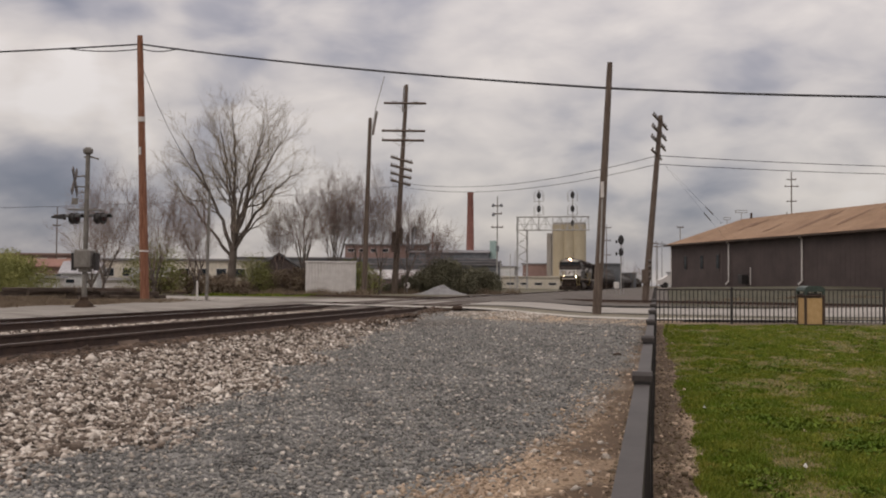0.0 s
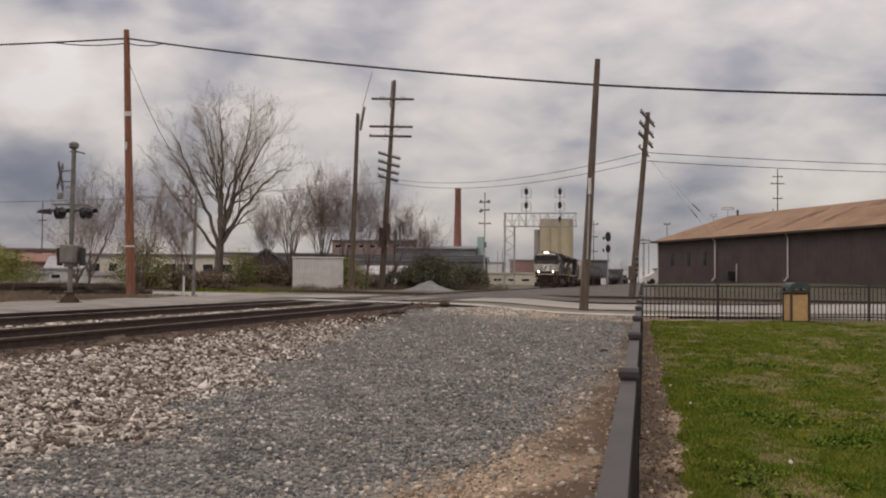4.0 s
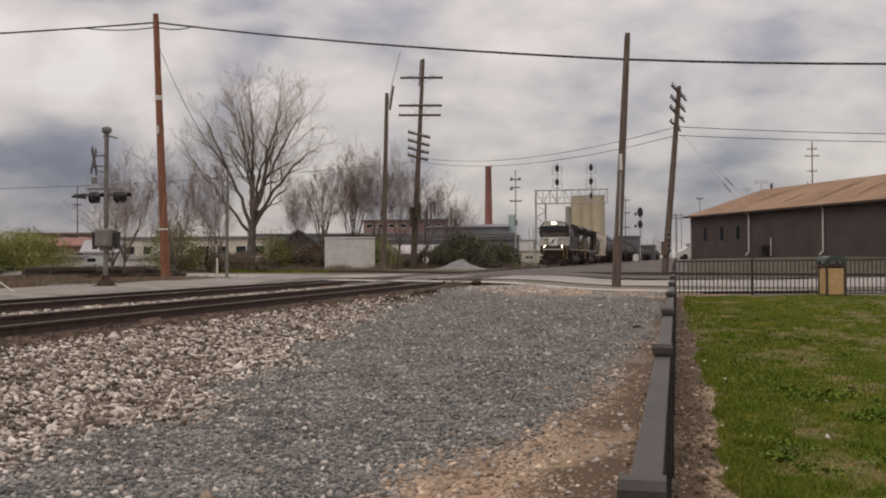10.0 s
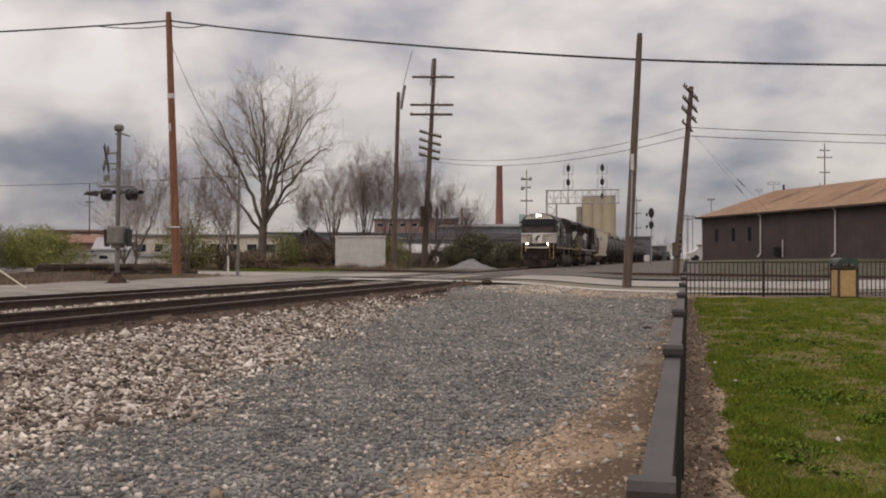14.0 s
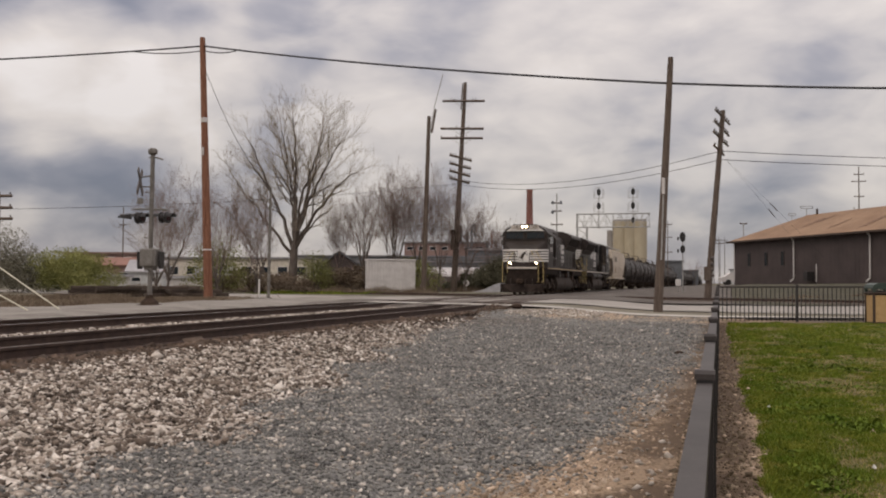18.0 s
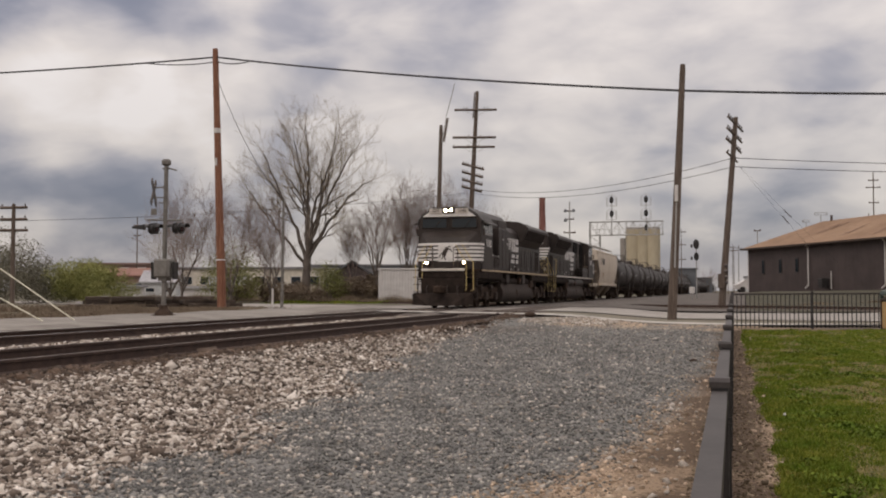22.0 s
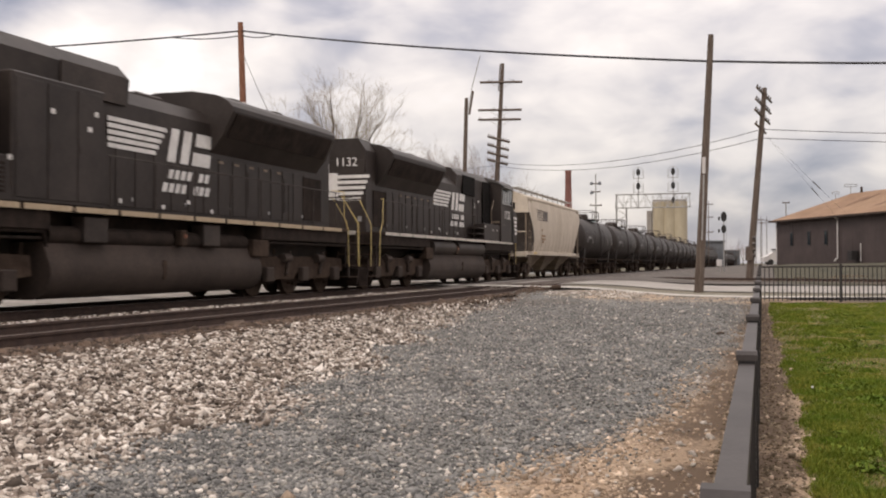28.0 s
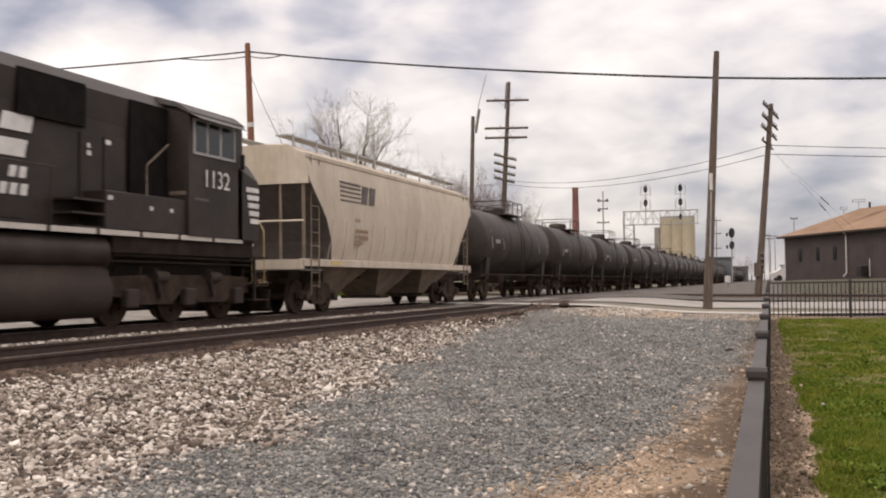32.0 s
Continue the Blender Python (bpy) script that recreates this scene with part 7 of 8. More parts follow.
    part("tall_hood", prism(nb(), [(-0.985, 4.0), (-1.03, 4.55), (-0.75, 4.85), (0.75, 4.85), (1.03, 4.55), (0.985, 4.0)], "y", -6.18, -0.6), "black_hood", t, "tall brake-grid section behind the cab")
    for y in (-3.9, -2.7, -1.5):
        part("roof_hatch", box(nb(), -0.55, 0.55, y - 0.5, y + 0.5, 4.852, 4.91, 0.02), "black_paint", t)
    # flared radiators at the rear
    part("radiator", prism(nb(), [(-0.99, 3.42), (-1.30, 3.80), (-1.57, 4.34), (-1.57, 4.48), (-1.44, 4.62), (-1.15, 4.76), (-0.5, 4.88), (0.5, 4.88), (1.15, 4.76), (1.44, 4.62), (1.57, 4.48), (1.57, 4.34), (1.30, 3.80), (0.99, 3.42)], "y", 2.6, 8.4), "black_hood", t, "black flared radiator housing")
    for s in (-1, 1):
        part("radiator_grille", hull(nb(), [(s * x, y, z) for y in (2.8, 8.2) for x, z in ((1.31, 3.80), (1.575, 4.33), (1.33, 3.78), (1.59, 4.31))]), "soot", t, "sooty radiator intake screen")
        part("radiator_edge", box(nb(), s * 1.578 - 0.010, s * 1.578 + 0.010, 2.6, 8.4, 4.36, 4.47), "black_hood", t)
    for y in (4.2, 6.5):
        part("fan", lathe(nb(), [(0.8, 4.86), (0.8, 4.91), (0.7, 4.93)], 24, Matrix.Translation((0, y, 0))), "black_paint", t)
    part("exhaust", box(nb(), -0.45, 0.45, 0.5, 1.5, 4.34, 4.55, 0.04), "black_paint", t)
    horn = part("horn", box(nb(), -0.35, 0.35, -0.58, -0.3, 4.40, 4.50), "black_paint", t)
    for s in (-0.22, 0.0, 0.22):
        part("trumpet", rod(nb(), (s, -0.7, 4.84), (s, 0.0, 4.84), 0.05, 0.10), "black_paint", horn)
    # walkway handrails
    for s in (-1, 1):
        part("walkway_rail", path_tube(nb(), [(s * 1.46, -1.9, 2.88), (s * 1.46, 9.0, 2.88)], 0.016, 5), "black_paint", t)
        for k in range(8):
            y = -1.8 + k * 1.5
            part("stanchion", rod(nb(), (s * 1.46, y, 1.84), (s * 1.46, y, 2.88), 0.016, seg=5), "black_paint", t)
    # rear end of the hood
    part("rear_hood", prism(nb(), [(-0.985, 3.9), (-0.99, 4.5), (-0.72, 4.90), (0.72, 4.90), (0.99, 4.5), (0.985, 3.9)], "y", 8.3, 9.32), "black_hood", t)
    part("rear_face", box(nb(), -0.96, 0.96, 9.322, 9.36, 1.88, 4.2, 0.01), "black_hood", t)
    door_r = part("rear_door", box(nb(), 0.34, 0.80, 9.362, 9.385, 2.7, 3.72), "black_paint", t, "black rear door in a white panel")
    part("rear_panel", box(nb(), -0.02, 0.96, 9.361, 9.372, 2.92, 3.78), "white_paint", t, "white rear panel")
    for k in range(5):
        z = 2.88 + k * 0.18
        w = 0.62 + 0.075 * k
        part("rear_stripe", box(nb(), -0.02 - w - 0.2, -0.02, 9.361, 9.373, z, z + 0.105), "white_paint", t, "white rear stripe")
    letters(number, 0.40, t, "white_paint", pose(-0.32, 9.37, 4.12, 90, 0, 180), "road_number", "white road number")
    hr = part("rear_headlight", box(nb(), 0.34, 0.82, 9.36, 9.44, 3.92, 4.22, 0.04), "galv", t, "pale rear headlight case")
    for s in (0.46, 0.70):
        part("lamp", rod(nb(), (s, 9.44, 4.07), (s, 9.46, 4.07), 0.10, seg=14), "glass", hr, "unlit lamp")
    for s in (-1, 1):
        part("marker", box(nb(), s * 0.8 - 0.06, s * 0.8 + 0.06, 9.36, 9.40, 2.2, 2.36), "galv", t)
    # cab and nose
    part("cab", prism(nb(), [(-1.57, 1.84), (-1.57, eave), (-1.34, brow), (-0.80, 4.70), (0.80, 4.70), (1.34, brow), (1.57, eave), (1.57, 1.84)], "y", -8.5 + df, -6.2 + dc), "black_hood", t, "black cab")
    part("cab_roof", prism(nb(), [(-1.61, eave - 0.02), (-1.61, eave + 0.03), (-1.36, brow + 0.10), (-0.82, 4.84), (0.82, 4.84), (1.36, brow + 0.10), (1.61, eave + 0.03), (1.61, eave - 0.02), (1.33, brow + 0.005), (0.79, 4.705), (-0.79, 4.705), (-1.33, brow + 0.005)], "y", -8.52 + df, -6.12 + dc), "dust_roof", t, "dusty grey cab roof")
    part("brow", hull(nb(), [(-1.34, -8.51 + df, 4.36), (1.34, -8.51 + df, 4.36), (-0.80, -8.51 + df, 4.70), (0.80, -8.51 + df, 4.70), (-1.3, -8.64 + df, 4.38), (1.3, -8.64 + df, 4.38), (-0.80, -8.60 + df, 4.74), (0.80, -8.60 + df, 4.74)]), "white_paint", t, "white cab brow")
    part("nose", hull(nb(), [(q * x, y, z) for q in (-1, 1) for x, y, z in ((0.98, -9.08 + dn, 1.84), (0.96, -9.0 + dn, 3.06), (0.90, -8.84 + dn, 3.34), (1.57, -8.52 + dn, 1.84), (1.57, -8.50 + dn, 3.06 - 0.4 * dn), (1.40, -8.50 + 0.6 * dn, 3.60), (1.30, -8.40, 3.76), (1.57, -8.3 + df, 1.84), (1.57, -8.3 + df, 3.5))]), "black_hood", t, "black faceted nose")
    part("nose_door", box(nb(), 0.52, 0.94, -9.10 + dn, -9.02 + dn, 1.9, 2.2, 0.01), "black_paint", t)
    for k, x in enumerate((-0.74, 0.74)):
        w = part("windshield", box(nb(), x - 0.66, x + 0.66, -8.54 + df, -8.505 + df, 3.80, 4.32, 0.03), "black_paint", t)
        part("pane", box(nb(), x - 0.60, x + 0.60, -8.555 + df, -8.542 + df, 3.85, 4.28, 0.004), "glass", w, "dark windshield pane")
        part("wiper", rod(nb(), (x, -8.57 + df, 3.82), (x + 0.3, -8.57 + df, 4.2), 0.012, seg=5), "black_paint", w)
    for s in (-1, 1):
        z0, z1 = (3.52, 4.12) if front_lit else (3.60, 4.38)
        win = part("cab_window", box(nb(), s * 1.58 - 0.015, s * 1.58 + 0.015, -8.15 + df, -6.35 + dc, z0, z1, 0.004), "galv", t, "pale cab window frame")
        for y0, y1 in ((-8.08 + df, -7.55 + df), (-7.45 + df, -6.95 + dc), (-6.85 + dc, -6.42 + dc)):
            part("pane", box(nb(), s * 1.598 - 0.004, s * 1.598 + 0.004, y0, y1, z0 + 0.06, z1 - 0.06), "glass", win)
        part("sunshade", hull(nb(), [(s * x, y, eave + z) for y in (-8.3 + df, -6.2 + dc) for x, z in ((1.58, -0.01), (1.88, -0.15), (1.58, 0.01))]), "dust_roof", t, "grey window awning")
        part("mirror", box(nb(), s * 1.67 - 0.05, s * 1.67 + 0.05, -8.35 + df, -8.32 + df, 3.45, 3.8), "black_paint", t)
        letters(number, 0.56, t, "white_paint", pose(s * 1.585, -7.05, 3.10, 90, 0, 90 * s), "road_number", "white road number")
        part("name_line", box(nb(), s * 1.58 - 0.006, s * 1.58 + 0.006, -6.7, -6.15, 2.62, 2.67), "hopper_dark", t)
        # plain slanted shapes for the emblem, bars for the lettering
        for k in range(5):
            z = 3.13 + k * 0.132
            b = part("emblem_bar", box(nb(), s * 1.004 - 0.008, s * 1.004 + 0.008, -1.02, 1.02, z, z + 0.088), "white_paint", t, "white emblem bar")
            if s > 0:
                b.matrix_basis = Matrix.Diagonal((1, 0.80 + 0.05 * k, 1, 1))
                b.location.y = -1.27 + 1.02 * (0.80 + 0.05 * k)
            else:
                b.matrix_basis = Matrix.Diagonal((1, 0.90 + 0.06 * k, 1, 1))
                b.location.y = 2.40 - 1.02 * (0.90 + 0.06 * k)
        for n in range(2):
            c = (1.30 + 0.98 * n) if s > 0 else (-0.45 - 0.98 * n)
            for i, (u0, u1, v0, v1, lean) in enumerate(((-0.42, -0.12, 3.04, 3.78, 0.25), (0.08, 0.40, 3.04, 3.78, 0.25)) if n == 0 else ((-0.38, 0.36, 3.48, 3.78, 0.25), (-0.42, 0.32, 3.04, 3.34, 0.25))):
                u0, u1, q = (u0, u1, lean) if s > 0 else (-u1, -u0, -lean)
                part("emblem_block", prism(nb(), [(c + u0 + q * (v0 - 3.37), v0), (c + u1 + q * (v0 - 3.37), v0), (c + u1 + q * (v1 - 3.37), v1), (c + u0 + q * (v1 - 3.37), v1)], "x", min(s * 0.996, s * 1.012), max(s * 0.996, s * 1.012)), "white_paint", t, "slanted white emblem shape")
        for row, (z, n) in enumerate(((2.68, 7), (2.38, 8))):
            for k in range(n):
                if (row, k) in ((0, 4), (1, 4)):
                    continue
                c = 1.58 if s > 0 else -0.80
                y = c + s * ((k - n / 2 + 0.5) * 0.245 + (0.1 if row == 0 else 0))
                part("lettering_bar", prism(nb(), [(y - 0.09 - s * 0.03, z), (y + 0.07 - s * 0.03, z), (y + 0.09 + s * 0.03, z + 0.20), (y - 0.07 + s * 0.03, z + 0.20)], "x", s * 1.004 - 0.008, s * 1.004 + 0.008), "white_paint", t, "white lettering bar")
    for k in range(4):
        z = 2.24 + k * 0.185
        yf = -9.092 + dn + 0.066 * (z - 1.84)
        for s in (-1, 1):
            part("nose_stripe", hull(nb(), [(s * 0.40, yf - 0.006, z), (s * 0.985, yf - 0.006, z), (s * 0.40, yf + 0.002, z + 0.115), (s * 0.985, yf + 0.002, z + 0.115), (s * 0.40, yf + 0.05, z), (s * 0.985, yf + 0.05, z), (s * 0.40, yf + 0.05, z + 0.115), (s * 0.985, yf + 0.05, z + 0.115)]), "white_paint", t, "white nose stripe")
            part("corner_stripe", hull(nb(), [(s * (0.985 + d), yf - 0.006 + 0.008 * (h > 0) + e, z + h) for d, e in ((0.0, 0.0), (-0.03, 0.05)) for h in (0, 0.115)] + [(s * (1.582 + d), -8.52 + dn + e, z + h) for d, e in ((0.0, 0.0), (-0.03, 0.03)) for h in (0, 0.115)]), "white_paint", t)
            part("side_nose_stripe", box(nb(), min(s * 1.55, s * 1.584), max(s * 1.55, s * 1.584), -8.518 + dn, -8.12 + dn + 0.05 * k, z, z + 0.115), "white_paint", t)
    part("nose_panel", hull(nb(), [(-0.41, -9.082 + dn, 2.2), (0.41, -9.082 + dn, 2.2), (-0.41, -9.028 + dn, 3.06), (0.41, -9.028 + dn, 3.06), (-0.41, -9.0 + dn, 2.2), (0.41, -9.0 + dn, 2.2), (-0.41, -8.98 + dn, 3.06), (0.41, -8.98 + dn, 3.06)]), "white_paint", t, "white nose panel")
    part("nose_top_band", hull(nb(), [(q * 0.97, -9.018 + dn, 2.98) for q in (-1, 1)] + [(q * 0.965, -9.008 + dn, 3.09) for q in (-1, 1)] + [(q * 1.584, -8.515 + dn, z) for q in (-1, 1) for z in (2.98, 3.09)] + [(q * 0.9, -8.5, z) for q in (-1, 1) for z in (2.98, 3.09)]), "white_paint", t)
    for s in (-1, 1):
        part("side_nose_stripe", box(nb(), min(s * 1.55, s * 1.584), max(s * 1.55, s * 1.584), -8.513 + dn, -7.92 + dn, 2.98, 3.09), "white_paint", t)
    emblem = part("emblem_shape", hull(nb(), [(-0.22, -9.082 + dn, 2.52), (-0.04, -9.082 + dn, 2.46), (0.02, -9.07 + dn, 2.72), (0.12, -9.06 + dn, 2.86), (-0.02, -9.06 + dn, 2.90), (-0.20, -9.075 + dn, 2.66), (0.0, -9.095 + dn, 2.7)]), "black_paint", t, "plain dark emblem shape")
    for pts in ([(-0.20, 2.56), (-0.16, 2.42), (-0.24, 2.30)], [(-0.08, 2.50), (-0.10, 2.36), (-0.02, 2.28)], [(0.08, 2.80), (0.22, 2.76), (0.26, 2.66)], [(-0.22, 2.60), (-0.32, 2.50), (-0.34, 2.36)], [(0.06, 2.88), (0.16, 2.94), (0.20, 2.88)]):
        part("emblem_limb", path_tube(nb(), [(x, -9.10 + dn + 0.066 * (z - 1.84), z) for x, z in pts], 0.03, 5), "black_paint", emblem)
    for x in (-0.9, -0.62, 0.62):
        part("nose_rail", path_tube(nb(), [(x, -9.3 + 0.6 * dn, 1.84), (x, -9.3 + 0.6 * dn, 2.95)], 0.022), "black_paint", t)
    for s in (-1, 1):
        d = part("ditch_light", lathe(nb(), [(0.14, 0.0), (0.14, 0.10), (0.10, 0.12)], 16, pose(s * 0.92, -9.2 + dn, 2.14, 90, 0, 0)), "black_paint", t)
        part("lens", lathe(nb(), [(0.060, 0.0), (0.045, 0.02)], 16, pose(s * 0.92, -9.325 + dn, 2.14, 90, 0, 0)), "lamp_glow" if front_lit else "galv", d, "lit ditch light" if front_lit else "unlit ditch light")
        part("bracket", box(nb(), s * 0.92 - 0.05, s * 0.92 + 0.05, -9.2 + dn, -9.0 + dn, 1.84, 2.04), "black_paint", d)
    hl = part("headlight", box(nb(), -0.30, 0.30, -8.72 + df, -8.58 + df, 4.53, 4.81, 0.04), "black_paint", t)
    for s in (-0.13, 0.13):
        part("lens", lathe(nb(), [(0.068, 0.0), (0.055, 0.02)], 16, pose(s, -8.725 + df, 4.67, 90, 0, 0)), "lamp_glow" if front_lit else "galv", hl, "lit headlight" if front_lit else "unlit headlight")
    for s in (-1, 1):
        nbd = part("number_board", box(nb(), s * 0.66 - 0.30, s * 0.66 + 0.30, -8.70 + df, -8.58 + df, 4.54, 4.76, 0.01), "stripe", t, "pale number board")
        letters(number, 0.22, nbd, "black_paint", pose(s * 0.66, -8.705 + df, 4.65, 90, 0, 0), "board_number", "dark board number")
    for y in (-7.6, -7.1, -6.5):
        part("antenna", box(nb(), 0.2, 0.5, y - 0.12, y + 0.12, 4.75, 4.86, 0.02), "black_paint", t)
    part("beacon", lathe(nb(), [(0.12, 4.72), (0.12, 4.84), (0.06, 4.88)], 12, Matrix.Translation((0.3, -8.2, 0))), "black_paint", t)
    return t


def covered_hopper():
    t = thing("covered_hopper", "dusty pale grey covered hopper car with curved sides", "freight car")
    side = [(1.36, 1.46), (1.49, 2.0), (1.56, 2.75), (1.56, 3.45), (1.49, 4.05), (1.42, 4.30), (0.95, 4.52), (0, 4.60)]
    side = [(np.interp(z, [q for _, q in side], [p for p, _ in side]), z) for z in (1.46, 1.7, 2.0, 2.3, 2.6, 2.9, 3.2, 3.5, 3.8, 4.05, 4.30)] + side[-2:]
    full = side + [(-x, z) for x, z in reversed(side[:-1])]

    def reach(z):
        """Half length of the side sheets at a height."""
        return float(np.interp(z, [1.46, 2.0, 2.6, 3.1, 3.45, 3.7], [5.7, 5.95, 6.4, 6.95, 7.35, 7.55]))

    bm = nb()
    rows = [[bm.verts.new((x, d * reach(z), z)) for x, z in full] for d in (-1, 1)]
    for k in range(len(full)):
        q = (k + 1) % len(full)
        bm.faces.new((rows[0][k], rows[0][q], rows[1][q], rows[1][k]))
    part("body", bm, "hopper", t, "pale curved body sheets", smooth=True)
    for d in (-1, 1):
        bm = nb()
        ends = [(bm.verts.new((x, d * (reach(z) - 0.004), z)), bm.verts.new((-x, d * (reach(z) - 0.004), z))) for x, z in side[:-1] if z < 3.6]
        for (a, b), (c, e) in zip(ends, ends[1:]):
            bm.faces.new((a, b, e, c))
        # shade and dirt under the overhang are put into this darker colour
        part("end_slope", bm, "hopper_dark", t, "sloping end sheet darkened for shade and dirt")
        part("end_plate", prism(nb(), [(x, z) for x, z in full if z > 3.4], "y", d * 7.54 - 0.012, d * 7.54 + 0.012), "hopper", t, "pale upper end sheet")
        part("end_sill", box(nb(), -1.45, 1.45, d * 7.72 - 0.08, d * 7.72 + 0.08, 1.20, 1.46), "hopper", t)
        part("platform", box(nb(), -1.4, 1.4, min(d * 6.4, d * 7.7), max(d * 6.4, d * 7.7), 1.16, 1.21), "hopper_dark", t)
        for s in (-1, 1):
            part("corner_post", box(nb(), s * 1.38 - 0.035, s * 1.38 + 0.035, d * 7.5 - 0.035, d * 7.5 + 0.035, 1.2, 3.52), "hopper_dusty", t)
            part("inner_post", box(nb(), s * 0.7 - 0.03, s * 0.7 + 0.03, d * 7.5 - 0.03, d * 7.5 + 0.03, 1.2, 3.50), "hopper_dusty", t)
            lad = part("ladder", path_tube(nb(), [(s * 1.48, d * 7.25, 0.5), (s * 1.48, d * 7.25, 4.3)], 0.018), "hopper_dusty", t, "side ladder")
            part("ladder_rail", path_tube(nb(), [(s * 1.48, d * 6.75, 0.7), (s * 1.48, d * 6.75, 4.2)], 0.018), "hopper_dusty", lad)
            for k in range(9):
                part("rung", rod(nb(), (s * 1.49, d * 6.75, 0.75 + 0.36 * k), (s * 1.49, d * 7.25, 0.75 + 0.36 * k), 0.013, seg=5), "hopper_dusty", lad)
        part("end_brace", path_tube(nb(), [(-1.4, d * 7.55, 2.5), (1.4, d * 7.55, 2.5)], 0.03), "hopper", t)
        cp = part("coupler", box(nb(), -0.14, 0.14, min(d * 7.7, d * 8.7), max(d * 7.7, d * 8.7), 0.74, 1.0, 0.03), "grime", t)
        tr, ax = freight_truck(t, d * 5.95)
        AXLES.extend((a, 0.457) for a in ax)
    for s in (-1, 1):
        part("side_sill", box(nb(), s * 1.40 - 0.05, s * 1.40 + 0.05, -7.7, 7.7, 1.28, 1.48, 0.01), "hopper", t, "pale side sill")
        part("eave_rail", box(nb(), s * 1.43 - 0.05, s * 1.43 + 0.05, -7.55, 7.55, 4.20, 4.32, 0.01), "hopper", t)
        part("yellow_mark", box(nb(), s * 1.455 - 0.006, s * 1.455 + 0.006, -5.9, -5.2, 1.33, 1.44), "yellow", t, "yellow reflective mark")
        for k in range(13):
            y = -6.0 + k * 1.0
            bm = nb()
            pts = [(s * (x + 0.004), y, z) for x, z in side[:5]]
            for a, b in zip(pts, pts[1:]):
                rod(bm, a, b, 0.012, seg=4)
            part("weld_seam", bm, "hopper", t)
        bars = [(3.72 - 0.13 * k, 0.75) for k in range(5)]
        for z, half in bars:
            x = 1.555
            part("emblem_bar", box(nb(), s * x - 0.01, s * x + 0.01, -s * 4.75 - half, -s * 4.75 + half, z - 0.03, z + 0.025), "hopper_dark", t, "dark emblem bar")
        for y in (-3.70, -3.12):
            part("emblem_block", prism(nb(), [(s * y - 0.27, 3.18), (s * y + 0.15, 3.18), (s * y + 0.27, 3.72), (s * y - 0.15, 3.72)], "x", s * 1.565 - 0.015, s * 1.565 + 0.015), "hopper_dark", t, "dark emblem shape")
        for z, w in ((2.62, 0.16), (2.30, 0.45), (2.12, 0.40), (1.95, 0.3)):
            for k in range(int(w / 0.08)):
                part("lettering_bar", box(nb(), s * 1.555 - 0.008, s * 1.555 + 0.008, s * -4.3 + k * 0.2 - 0.06, s * -4.3 + k * 0.2 + 0.06, z, z + 0.11), "rust_ink", t)
        part("end_lettering", box(nb(), s * 1.40 - 0.008, s * 1.40 + 0.008, -7.3, -6.7, 3.92, 4.0), "hopper_dark", t)
        part("end_lettering", box(nb(), s * 1.44 - 0.008, s * 1.44 + 0.008, -7.35, -6.65, 4.1, 4.19), "hopper_dark", t)
    for k in range(3):
        y = -4.2 + k * 4.2
        # darker brown holds both the road dust and the shadow below the body
        part("outlet_hopper", hull(nb(), [(-1.32, y - 1.9, 1.46), (1.32, y - 1.9, 1.46), (-1.32, y + 1.9, 1.46), (1.32, y + 1.9, 1.46), (-0.55, y - 0.35, 0.42), (0.55, y - 0.35, 0.42), (-0.55, y + 0.35, 0.42), (0.55, y + 0.35, 0.42)]), "hopper_dusty", t, "tapered outlet hopper, brown dust and underside shade in its colour")
        part("outlet_gate", box(nb(), -0.7, 0.7, y - 0.4, y + 0.4, 0.30, 0.42), "grime", t)
    part("centre_sill", box(nb(), -0.35, 0.35, -7.7, 7.7, 0.95, 1.40), "grime", t)
    part("roof_walk", box(nb(), -0.95, -0.55, -7.5, 7.5, 4.80, 4.84), "galv", t)
    part("roof_walk", box(nb(), 0.55, 0.95, -7.5, 7.5, 4.80, 4.84), "galv", t)
    for k in range(11):
        y = -7.3 + k * 1.46
        for s in (-1, 1):
            part("walk_support", box(nb(), s * 0.98 - 0.02, s * 0.98 + 0.02, y - 0.025, y + 0.025, 4.40, 4.88), "galv", t)
    for k in range(8):
        y = -6.0 + k * 1.7
        part("hatch", box(nb(), -0.42, 0.42, y - 0.72, y + 0.72, 4.57, 4.72, 0.03), "hopper", t, "roof hatch cover")
    return t


